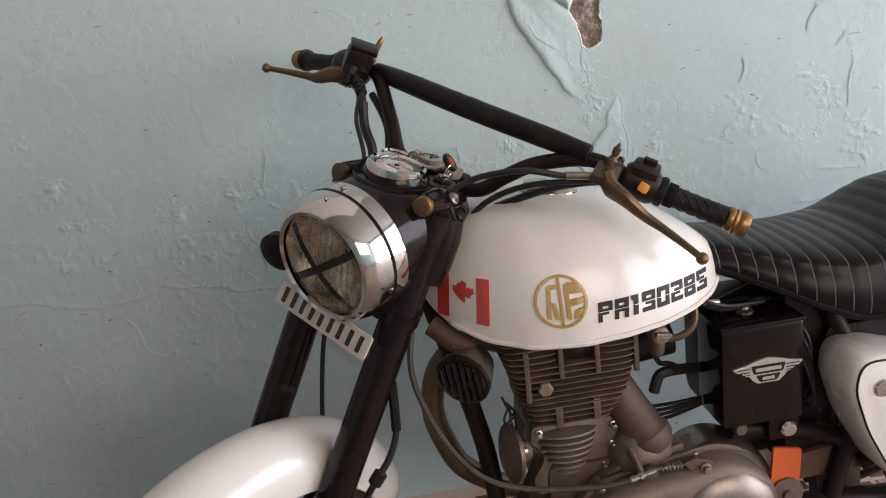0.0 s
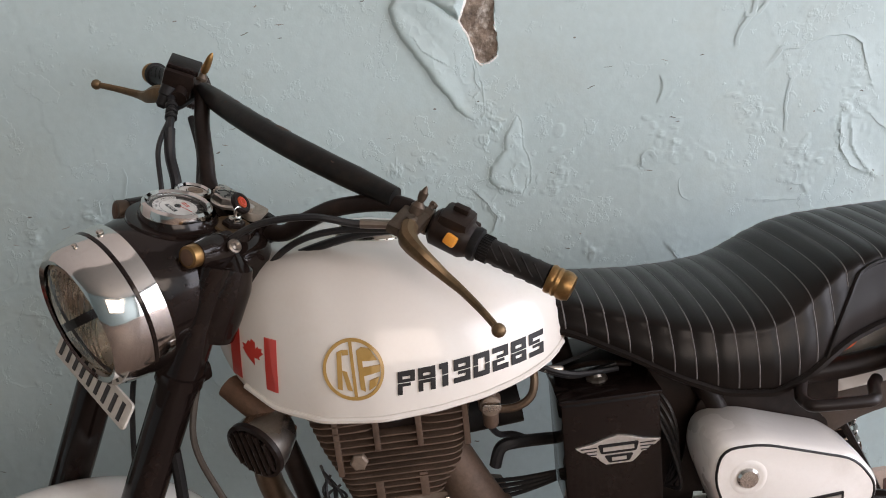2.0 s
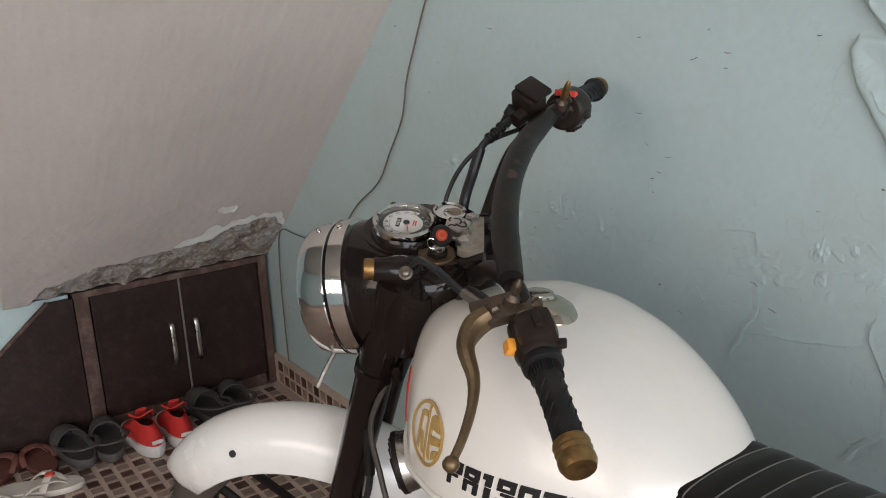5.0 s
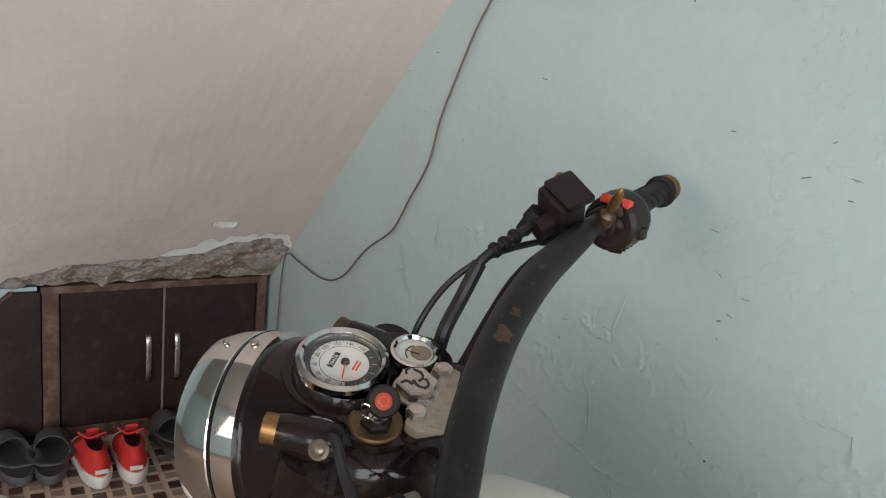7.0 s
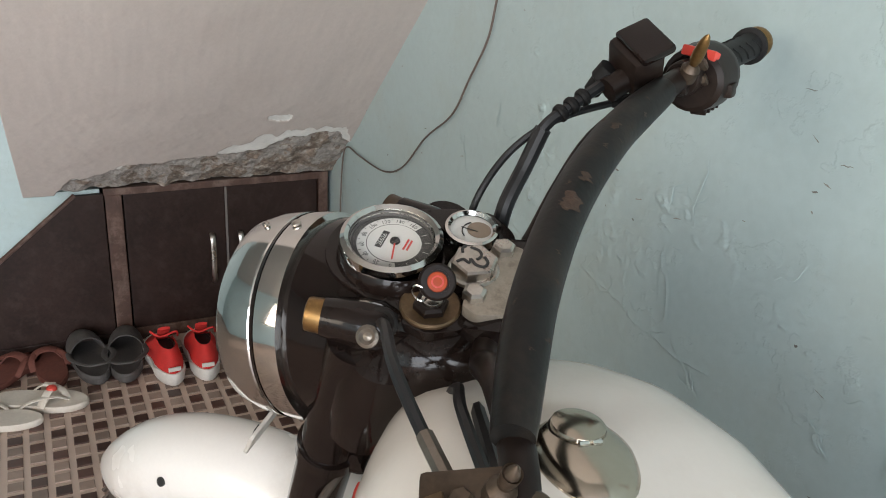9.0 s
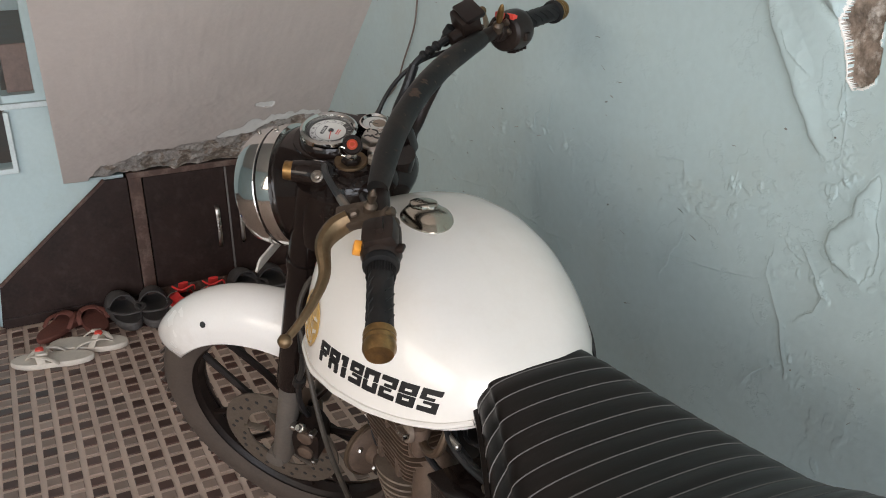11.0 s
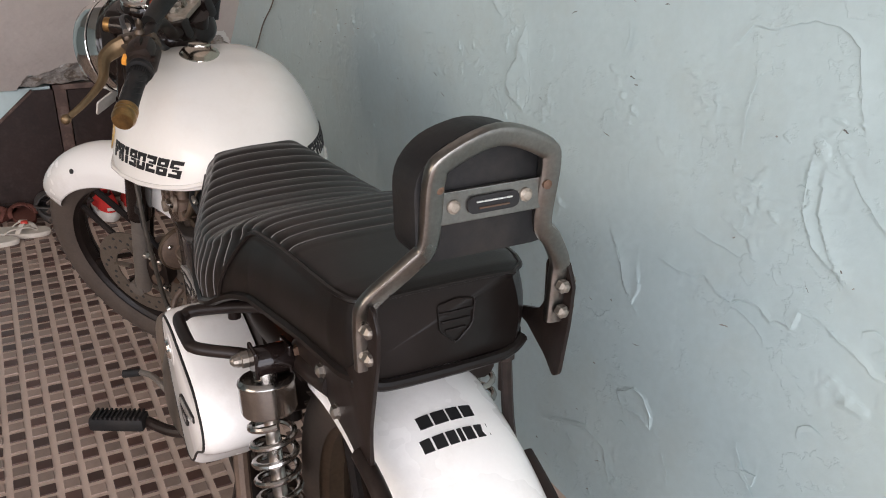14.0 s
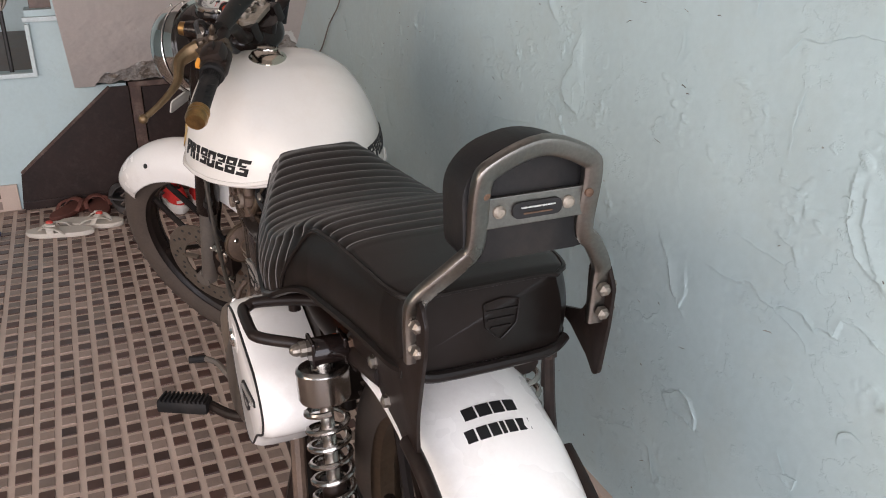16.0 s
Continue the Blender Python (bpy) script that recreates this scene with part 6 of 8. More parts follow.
        part("switch_lever", bx((0, 0, 0), (0.018, 0.012, 0.006), 0.002, m=Matrix.Translation(sw + V(0.026, -0.012, 0.004))), BLACK_MATT, swo, m=S)
    else:
        part("starter_button", bx((0, 0, 0), (0.020, 0.016, 0.014), 0.003, m=Matrix.Translation((0.352, 0.283, 1.014)) @ along), BLACK_MATT, swo, m=S)
        part("kill_switch", bx((0, 0, 0), (0.010, 0.022, 0.010), 0.002, m=Matrix.Translation((0.337, 0.281, 1.052)) @ pose(0, 0, 0, 0, 40, 60)), RED_PLASTIC, swo, "red kill switch", m=S)
        part("kill_switch", bx((0, 0, 0), (0.010, 0.014, 0.010), 0.002, m=Matrix.Translation((0.322, 0.275, 1.060)) @ pose(0, 0, 0, 0, 30, 60)), RED_PLASTIC, swo, m=S)
        for k in range(4):
            part("case_rib", bx((0, 0, 0), (0.016, 0.004, 0.012), 0.0015, m=Matrix.Translation(sw + d * (-0.022 + 0.012 * k) + V(0.006, 0, -0.038)) @ along), BLACK_MATT, swo, m=S)
    # lever perch, lever and mirror stub
    pp = sw - d * 0.040
    per_m = PERCH if sd < 0 else BLACK_MATT
    per = part("lever_perch", bx((0, 0, 0), (0.056, 0.036 if sd < 0 else 0.028, 0.014), 0.004, m=Matrix.Translation(pp + (V(-0.028, -0.002, 0.010) if sd < 0 else V(-0.020, 0, -0.006))) @ along), per_m, hbar, "worn bronze lever perch" if sd < 0 else "black lever perch", m=S)
    part("perch_clamp", lathe([(-0.011, 0.0), (-0.011, 0.0155), (-0.009, 0.017), (0.009, 0.017), (0.011, 0.0155), (0.011, 0.0)], pp, d, 18), per_m, per, m=S)
    part("pivot_bolt", lathe([(0, 0.008), (0.003, 0.008), (0.006, 0.006), (0.0065, 0)], pp + (V(-0.030, -0.007, 0.016) if sd < 0 else V(-0.034, 0.010, 0.003)), (0, 0, 1), 6), PERCH, per, m=S, smooth=False)
    for q in (-1, 1):
        part("perch_bolt", lathe([(-0.010, 0.0045), (0.002, 0.0045), (0.002, 0.0060), (0.006, 0.0060), (0.007, 0.003), (0.007, 0)], pp + V(0.014, 0, 0.008 * q + 0.004), (1, 0, 0.4), 6), PERCH, per, m=S, smooth=False)
    base, tip = (pp + V(-0.010, 0.002, 0.020), pp + V(0.004, 0.0, 0.047)) if sd < 0 else (V(0.325, 0.246, 1.054), V(0.3436, 0.236, 1.0944))
    sdir = tip - base
    sl = sdir.length
    part("stud_boss", lathe([(-0.010, 0.0), (-0.010, 0.009), (0.003, 0.009), (0.006, 0.0065), (0.009, 0.005), (0.009, 0.0)], base, sdir, 14), PERCH, per, m=S)
    part("mirror_stub", lathe([(0.004, 0.0038), (0.010, 0.0042), (0.014, 0.0056), (0.022, 0.0060), (sl - 0.010, 0.0048), (sl - 0.003, 0.0026), (sl, 0.0)], base, sdir, 14), PERCH if sd < 0 else BRASS, per, "bullet-shaped mirror stud", m=S)
    tip_ = V(0.2367, -0.4244, 1.0097) if sd < 0 else V(0.240, 0.420, 1.0095)
    l0 = pp + V(-0.034, sd * 0.002, -0.006)
    zz = 0.0 if sd < 0 else -0.010
    lev = [pp + V(-0.036, -0.010, 0.010), V(0.249, -0.272, 1.049), V(0.2425, -0.298, 1.045), V(0.2505, -0.327, 1.027), V(0.2510, -0.358, 1.019), V(0.2450, -0.395, 1.013), tip_] if sd < 0 else [l0, l0 + V(-0.010, sd * 0.030, -0.006), V(0.270, sd * 0.320, 1.024 + zz), V(0.268, sd * 0.345, 1.020 + zz), V(0.256, sd * 0.385, 1.017 + zz * 0.8), tip_]
    lv = part("lever", tube(lev, 0.007, 10, 6, flat=1.25, radii=[0.0115, 0.012, 0.0095, 0.0068, 0.0052, 0.0044, 0.0040]), GOLD_LEVER, hbar, "worn bronze-coloured hand lever", m=S)
    part("lever_ball", lathe([(-0.0085, 0.0), (-0.0075, 0.004), (-0.004, 0.0075), (0, 0.0085), (0.004, 0.0075), (0.0075, 0.004), (0.0085, 0.0)], tip_, (1, 0, 0), 16), GOLD_LEVER, lv, m=S)
lx = V(0.67, -0.67, -0.32).normalized()
lz = V(0.19, -0.32, 0.93)
lz = (lz - lx * lz.dot(lx)).normalized()
ly = lz.cross(lx)
RES = Matrix(((lx.x, ly.x, lz.x), (lx.y, ly.y, lz.y), (lx.z, ly.z, lz.z))).to_4x4()
mc = part("master_cylinder", bx((0, 0, 0), (0.045, 0.034, 0.042), 0.006, m=Matrix.Translation(V(0.2825, 0.225, 1.095) - lz * 0.026) @ RES), BLACK_MATT, hbar, "black brake fluid reservoir", m=S)
part("reservoir_cap", bx((0, 0, 0), (0.047, 0.035, 0.009), 0.0035, m=Matrix.Translation(V(0.2895, 0.228, 1.095) - lz * 0.003) @ RES), BLACK, mc, m=S)
part("cylinder_barrel", lathe([(-0.03, 0.0), (-0.03, 0.012), (0.02, 0.012), (0.022, 0.0)], (0.276, 0.228, 1.060), (0.45, 0.5, 0.1), 14), BLACK_MATT, mc, m=S)
part("banjo", lathe([(-0.004, 0.0), (-0.004, 0.011), (0.010, 0.0115), (0.012, 0.0095), (0.026, 0.0085), (0.030, 0.005), (0.030, 0)], (0.254, 0.224, 1.066), (-0.65, -0.1, -0.75), 16), RUBBER, mc, m=S)
# cables
CB = [
    ([(0.250, 0.213, 1.058), (0.228, 0.180, 1.054), (0.2066, 0.1543, 1.045), (0.190, 0.135, 1.015), (0.176, 0.105, 0.990), (0.160, 0.090, 0.930), (0.14, 0.085, 0.86)], 0.0058),
    ([(0.300, 0.235, 1.036), (0.258, 0.218, 1.036), (0.215, 0.172, 1.044), (0.176, 0.140, 1.028), (0.150, 0.100, 0.998), (0.135, 0.080, 0.95)], 0.0036),
    ([(0.262, 0.185, 1.030), (0.235, 0.13, 1.010), (0.215, 0.105, 0.985), (0.19, 0.085, 0.93)], 0.0062),
    ([(0.256, -0.240, 1.051), (0.226, -0.206, 1.050), (0.1916, -0.164, 1.055), (0.158, -0.112, 1.036), (0.131, -0.0765, 1.006)], 0.0046),
    ([(0.30, -0.262, 1.036), (0.26, -0.19, 1.012), (0.22, -0.12, 0.968), (0.20, -0.08, 0.93), (0.18, -0.06, 0.87)], 0.0058),
    ([(0.290, -0.25, 1.034), (0.23, -0.16, 1.014), (0.20, -0.105, 0.975), (0.175, -0.085, 0.93), (0.165, -0.07, 0.86)], 0.0045),
]
for pts, r in CB:
    part("cable", tube(pts, r, 8, 7), CABLE, hbar, m=S)
part("cable_boot", tube([(0.256, -0.240, 1.051), (0.243, -0.225, 1.0505), (0.230, -0.210, 1.050)], 0.0058, 8, 3), ALU_POL, hbar, m=S)
part("cable_boot", tube([(0.300, 0.235, 1.036), (0.275, 0.224, 1.036), (0.256, 0.217, 1.036)], 0.0065, 8, 3, radii=[0.0072, 0.0066, 0.0045]), RUBBER, hbar, m=S)
part("hose_sleeve", tube([(0.2066, 0.1543, 1.045), (0.190, 0.135, 1.015), (0.176, 0.105, 0.990), (0.164, 0.092, 0.95)], 0.0078, 10, 6), CABLE, hbar, m=S)
for q in ((0.236, 0.192, 1.056), (0.228, 0.180, 1.054), (0.220, 0.170, 1.052)):
    part("hose_collar", lathe([(-0.004, 0.0), (-0.004, 0.0072), (-0.002, 0.0088), (0.002, 0.0088), (0.004, 0.0072), (0.004, 0.0)], q, (0.55, 0.80, 0.15), 12), RUBBER, hbar, m=S)

# ---------- frame, engine and side parts ----------
frame_parts = [
    [(0.165, 0, 0.80), (0.20, 0, 0.66), (0.235, 0, 0.50), (0.25, 0, 0.36)],
    [(0.19, 0, 0.86), (0.35, 0, 0.845), (0.55, 0, 0.80), (0.70, 0, 0.74), (0.80, 0, 0.70)],
    [(0.80, -0.09, 0.70), (0.95, -0.098, 0.678), (1.10, -0.091, 0.690), (1.20, -0.088, 0.712)],
    [(0.80, 0.09, 0.715), (0.95, 0.10, 0.700), (1.10, 0.095, 0.690), (1.21, 0.088, 0.695)],
    [(0.62, 0, 0.76), (0.66, 0, 0.55), (0.70, 0, 0.34)],
    [(0.70, -0.11, 0.33), (0.90, -0.12, 0.33), (1.155, -0.12, 0.325)],
    [(0.70, 0.11, 0.33), (0.90, 0.12, 0.33), (1.155, 0.12, 0.325)],
    [(0.63, -0.10, 0.505), (0.76, -0.10, 0.48), (0.90, -0.10, 0.42), (1.02, -0.10, 0.36)],
    [(0.80, -0.09, 0.70), (0.85, -0.10, 0.55), (0.80, -0.11, 0.34)],
]
frm = new("frame")
frm.parent = bike
for pts in frame_parts:
    part("frame_tube", tube(pts, 0.0165, 12, 5), BLACK_MATT, frm)

eng = new("engine")
eng.parent = bike
eng["label"] = "dusty air-cooled single-cylinder engine"


def fin(x0, x1, hy, z, th):
    """One flat cooling fin with rounded corners, thinner at its rim."""
    bm = bmesh.new()
    rings = []
    for z_, grow in ((-th / 2, -0.004), (-th / 4, 0.0), (th / 4, 0.0), (th / 2, -0.004)):
        poly = rounded([(x0 - grow, -hy - grow), (x1 + grow, -hy - grow), (x1 + grow, hy + grow), (x0 - grow, hy + grow)], 0.028, 4)
        rings.append([(u, EY + v, z + z_) for u, v in poly])
    return rings_bm(rings, True, True, bm)


EY = -0.005
part("cylinder_core", bx((0.372, EY, 0.64), (0.150, 0.150, 0.17), 0.02), ALU, eng)
NF = 15
for k in range(NF):
    z = 0.566 + 0.0108 * k
    x0, x1 = float(np.interp(z, [0.565, 0.62, 0.655, 0.72], [0.304, 0.288, 0.276, 0.257])), float(np.interp(z, [0.565, 0.61, 0.70], [0.440, 0.466, 0.486]))
    hy = float(np.interp(z, [0.565, 0.61, 0.66], [0.094, 0.103, 0.112]))
    if z < 0.676:
        part("head_fin" if z > 0.62 else "barrel_fin", fin(x0, x1, hy, z, 0.0042), ALU, eng)
    else:
        part("head_fin", fin(x0, 0.358, hy, z, 0.0042), ALU, eng)
        part("head_fin", fin(0.408, x1, hy, z, 0.0042), ALU, eng)
part("barrel_base", prism(rounded([(0.305, 0.556), (0.448, 0.552), (0.452, 0.50), (0.44, 0.43), (0.305, 0.43), (0.300, 0.50)], 0.012), -0.078, 0.06, xz, 0.006), ALU_LIGHT, eng)
for k in range(7):
    q = k / 6
    bm = lathe([(-0.0052, 0.018), (-0.0022, 0.050 - 0.026 * (1 - q) ** 1.5), (0.0012, 0.050 - 0.026 * (1 - q) ** 1.5), (0.0052, 0.018)], (0, 0, 0), (0, 0, 1), 28)
    bm.transform(Matrix.Translation((0.362, -0.076, 0.468 + 0.0122 * k)) @ Matrix.Rotation(radians(-8), 4, "X") @ Matrix.Diagonal((1, 0.72, 1, 1)))
    part("barrel_fin", bm, ALU_LIGHT, eng)
part("barrel_boss", lathe([(-0.05, 0.018), (0.03, 0.022), (0.045, 0.018)], (0.362, -0.066, 0.50), (0, 0, 1), 20), ALU_LIGHT, eng)
for x_, z_ in ((0.316, 0.545), (0.440, 0.540), (0.437, 0.505), (0.420, 0.470)):
    part("base_nut", lathe([(0, 0.0065), (0.006, 0.0065), (0.007, 0.004), (0.016, 0.004), (0.0165, 0)], (x_, -0.078, z_), (0, -1, 0.1), 6), CHROME_OLD, eng, smooth=False)
# solid black block stands in for the shade inside the plug recess
part("plug_recess_dark", bx((0.383, -0.045, 0.705), (0.052, 0.12, 0.055), 0.004), BLACK_MATT, eng)
part("plug_cap", lathe([(-0.03, 0.010), (0.0, 0.011), (0.014, 0.012), (0.018, 0.006), (0.018, 0)], (0.384, -0.092, 0.693), (0, -0.9, 0.35), 14), RUBBER, eng)
part("plug_lead", tube([(0.384, -0.104, 0.699), (0.392, -0.118, 0.712), (0.404, -0.112, 0.735), (0.41, -0.08, 0.752)], 0.0036, 8, 6), CABLE, eng)
part("rocker_box", bx((0.310, -0.045, 0.734), (0.085, 0.10, 0.03), 0.01), ALU, eng)
part("rocker_box", bx((0.446, -0.045, 0.734), (0.070, 0.10, 0.03), 0.01), ALU, eng)
for x_, z_, h_, y_ in ((0.300, 0.662, 0.085, -0.113), (0.354, 0.682, 0.060, -0.114), (0.412, 0.682, 0.060, -0.114), (0.476, 0.680, 0.075, -0.108)):
    part("fin_web", bx((x_, y_, z_), (0.0085, 0.008, h_), 0.002), ALU, eng)
for x_, z_ in ((0.348, 0.580), (0.410, 0.585)):
    part("fin_web", bx((x_, -0.099, z_), (0.012, 0.010, 0.038), 0.002), ALU, eng)
part("head_plug", lathe([(0, 0.0125), (0.008, 0.0125), (0.010, 0.010), (0.010, 0)], (0.326, -0.112, 0.640), (0, -1, 0), 6), ALU_LIGHT, eng, smooth=False)
part("crankcase", bx((0.43, EY, 0.41), (0.22, 0.17, 0.15), 0.03), ALU, eng)


def case_ring(inset, y):
    """Outline round two wheels of different size, drawn in by the inset."""
    ring = []
    for i in range(64):
        a_ = 2 * math.pi * i / 64
        n_ = (math.cos(a_), math.sin(a_))
        cx, cz, r_ = max(((0.585, 0.385, 0.102), (0.437, 0.388, 0.074)), key=lambda c: c[0] * n_[0] + c[1] * n_[1] + c[2])
        ring.append((cx + (r_ - inset) * n_[0], y, cz + (r_ - inset) * n_[1]))
    return ring


case = rings_bm([case_ring(0.0, -0.06), case_ring(0.0, -0.150), case_ring(0.003, -0.162), case_ring(0.009, -0.170), case_ring(0.022, -0.175), case_ring(0.040, -0.177)])
pc = part("primary_cover", case, ALU_LIGHT, eng, "dusty cast engine side cover", angle=50)
part("clutch_dome", lathe([(-0.03, 0.096), (0.0, 0.0955), (0.012, 0.090), (0.022, 0.078), (0.030, 0.058), (0.034, 0.03), (0.035, 0.0)], (0.590, -0.160, 0.384), (0, -1, 0.04), 48), ALU_POL, pc, "browned polished dome of the side cover")
part("gearbox_dome", lathe([(-0.06, 0.096), (0.0, 0.096), (0.018, 0.092), (0.034, 0.079), (0.044, 0.058), (0.048, 0.03), (0.048, 0.0)], (0.605, -0.105, 0.398), (0.1, -1, 0.12), 48), ALU_POL, pc)
part("case_rim", tube([(p_[0], -0.118, p_[2]) for p_ in case_ring(-0.003, 0.0)[4:34]], 0.0055, 8, 1), ALU_LIGHT, pc)
for x_, z_ in ((0.400, 0.458), (0.440, 0.462)):
    lug = part("case_lug", lathe([(-0.022, 0.0), (-0.022, 0.011), (0.010, 0.010), (0.012, 0.008), (0.012, 0.0)], (x_, -0.122, z_ - 0.004), (0, -1, 0.15), 12), ALU_LIGHT, pc)
    part("lug_screw", lathe([(0, 0.0055), (0.004, 0.0055), (0.005, 0.003), (0.005, 0)], (x_, -0.134, z_ - 0.002), (0, -1, 0.15), 6), ALU_POL, lug, smooth=False)
# raised web and bracket on top of the cover, where the clutch cable ends
part("cover_web", prism(rounded([(0.395, 0.455), (0.44, 0.478), (0.50, 0.490), (0.548, 0.500), (0.548, 0.47), (0.40, 0.44)], 0.006), -0.088, -0.108, xz, 0.002), ALU_LIGHT, pc)
part("bracket", prism(rounded([(0.462, 0.452), (0.486, 0.455), (0.490, 0.484), (0.480, 0.492), (0.464, 0.486)], 0.004), -0.136, -0.150, xz, 0.0015), ALU, pc)
part("starter", lathe([(-0.09, 0.0), (-0.09, 0.030), (0.0, 0.033), (0.045, 0.036), (0.052, 0.041), (0.066, 0.041), (0.082, 0.032), (0.09, 0.0)], (0.470, -0.072, 0.562), (0.40, -0.25, -0.8), 28), ALU, eng, "cast starter housing")
part("starter_cover", lathe([(-0.05, 0.053), (0.0, 0.053), (0.016, 0.049), (0.032, 0.036), (0.040, 0.018), (0.041, 0)], (0.486, -0.086, 0.488), (0.25, -0.75, 0.45), 32), ALU_LIGHT, eng, angle=60)
part("starter_arm", tube([(0.452, -0.125, 0.515), (0.457, -0.140, 0.500), (0.462, -0.146, 0.484)], 0.0058, 8, 4), ALU, eng)
part("kick_spring", tube([(0.491 + 0.00125 * k, -0.150 + 0.0062 * math.cos(k * 1.26), 0.488 + 0.0062 * math.sin(k * 1.26)) for k in range(31)], 0.0016, 5, 2), CHROME_OLD, eng)
part("spring_rod", tube([(0.485, -0.150, 0.487), (0.56, -0.150, 0.487)], 0.0022, 6, 1), CHROME_OLD, eng)
arm_ = part("clutch_arm", prism(rounded([(0.528, 0.494), (0.548, 0.499), (0.575, 0.492), (0.578, 0.478), (0.560, 0.468), (0.545, 0.470)], 0.005), -0.146, -0.158, xz, 0.002), ALU, eng)
part("arm_pivot", lathe([(0, 0.010), (0.006, 0.010), (0.007, 0.006), (0.014, 0.006), (0.015, 0)], (0.563, -0.157, 0.479), (0, -1, 0.2), 8), ALU_LIGHT, arm_, smooth=False)
part("arm_tip", lathe([(-0.008, 0.0045), (0.010, 0.0045), (0.012, 0.002)], (0.549, -0.152, 0.497), (0, -0.2, 1), 8), CHROME_OLD, arm_)
part("cable_adjuster", lathe([(-0.022, 0.0042), (-0.020, 0.0062), (-0.006, 0.0062), (-0.005, 0.0080), (0.002, 0.0080), (0.003, 0.0050), (0.022, 0.0050), (0.023, 0.003)], (0.463, -0.150, 0.481), (0.97, 0, 0.22), 10), CHROME_OLD, eng)
part("clutch_cable", tube([(0.14, -0.11, 0.80), (0.123, -0.143, 0.723), (0.139, -0.143, 0.644), (0.173, -0.143, 0.569), (0.221, -0.143, 0.514), (0.291, -0.145, 0.486), (0.391, -0.150, 0.474), (0.443, -0.150, 0.476)], 0.0046, 8, 7), DUSTY_CABLE, eng, "grey dusty clutch cable")
part("carburettor", lathe([(-0.06, 0.0), (-0.06, 0.03), (0.06, 0.03), (0.06, 0)], (0.50, -0.03, 0.65), (1, 0, 0.1), 18), RUBBER, eng)
tap = part("fuel_tap", lathe([(-0.034, 0.0), (-0.034, 0.008), (-0.030, 0.0105), (-0.008, 0.0115), (-0.006, 0.015), (0.010, 0.016), (0.013, 0.010), (0.032, 0.009), (0.032, 0)], (0.510, -0.112, 0.700), (0, 0, 1), 14), ALU, eng)
part("tap_face", lathe([(0, 0.014), (0.006, 0.0135), (0.008, 0.010), (0.008, 0)], (0.510, -0.125, 0.704), (0, -1, 0.1), 18), ALU_LIGHT, tap)
part("tap_lever", prism(rounded([(0.498, 0.703), (0.522, 0.701), (0.524, 0.710), (0.500, 0.713)], 0.003), -0.132, -0.140, xz, 0.001), CHROME_OLD, tap)
part("fuel_hose", tube([(0.520, -0.112, 0.690), (0.545, -0.116, 0.692), (0.566, -0.114, 0.703), (0.574, -0.108, 0.725), (0.572, -0.095, 0.755)], 0.0058, 10, 6), PIPE_BROWN, eng, "browned fuel hose")
part("breather_hose", tube([(0.505, -0.105, 0.670), (0.520, -0.09, 0.640), (0.545, -0.07, 0.625), (0.58, -0.06, 0.60)], 0.0045, 8, 6), CABLE, eng)
for k, (z0, z1, y_) in enumerate(((0.742, 0.722, -0.11), (0.735, 0.712, -0.10), (0.728, 0.728, -0.085))):
    part("loom", tube([(0.545, y_ + 0.03, z0 + 0.01), (0.585, y_, z0), (0.63, y_ + 0.004 * k, z1 + 0.004), (0.69, y_ + 0.01, z1 + 0.012 * k)], 0.0042 - 0.0006 * k, 7, 6), CABLE, eng)
part("loom_ferrule", lathe([(-0.012, 0.0045), (0.012, 0.0045), (0.014, 0.003)], (0.60, -0.110, 0.738), (1, 0.05, -0.12), 10), CHROME_OLD, eng)
part("air_hose", tube([(0.60, -0.05, 0.60), (0.545, -0.075, 0.615), (0.522, -0.08, 0.612), (0.512, -0.08, 0.585)], 0.009, 10, 6), CABLE, eng)
for k in range(7):
    y_ = -0.06 - 0.01 * (k % 3)
    part("wiring", tube([(0.265 + 0.004 * k, y_, 0.61 - 0.006 * k), (0.275 + 0.012 * math.sin(k * 1.7), y_ - 0.01, 0.585 - 0.004 * k), (0.285 + 0.01 * math.cos(k), y_, 0.555 - 0.005 * k), (0.27, y_ + 0.02, 0.53)], 0.0022, 5, 5), CABLE, eng)
for k in range(4):
    part("wiring", tube([(0.47, -0.05 - 0.01 * k, 0.545 - 0.005 * k), (0.54, -0.07, 0.553 - 0.008 * k), (0.60, -0.06, 0.55 - 0.004 * k)], 0.0035, 6, 5), CABLE, eng)
part("exhaust_pipe", tube([(0.30, 0.05, 0.655), (0.235, 0.065, 0.665), (0.180, 0.07, 0.620), (0.160, 0.07, 0.55), (0.172, 0.072, 0.48), (0.215, 0.08, 0.40), (0.34, 0.12, 0.31), (0.50, 0.14, 0.30)], 0.0205, 14, 7), PIPE_BROWN, bike, "heat-browned exhaust pipe")
hn = V(-0.55, -0.80, -0.22)
horn = part("horn", lathe([(-0.055, 0.0), (-0.055, 0.020), (-0.045, 0.030), (-0.012, 0.041), (0.002, 0.0425), (0.006, 0.040), (0.006, 0.0)], (0.200, -0.138, 0.692), hn, 30), CHROME_OLD, bike, "round horn with a black slotted grille")
part("grille_ring", lathe([(0.001, 0.0435), (0.008, 0.0435), (0.010, 0.038), (0.006, 0.036)], (0.200, -0.138, 0.692), hn, 30, caps=False), BLACK_MATT, horn)
hs_, ht_ = hn.normalized().cross(V(0, 0, 1)).normalized(), None
ht_ = hn.normalized().cross(hs_)
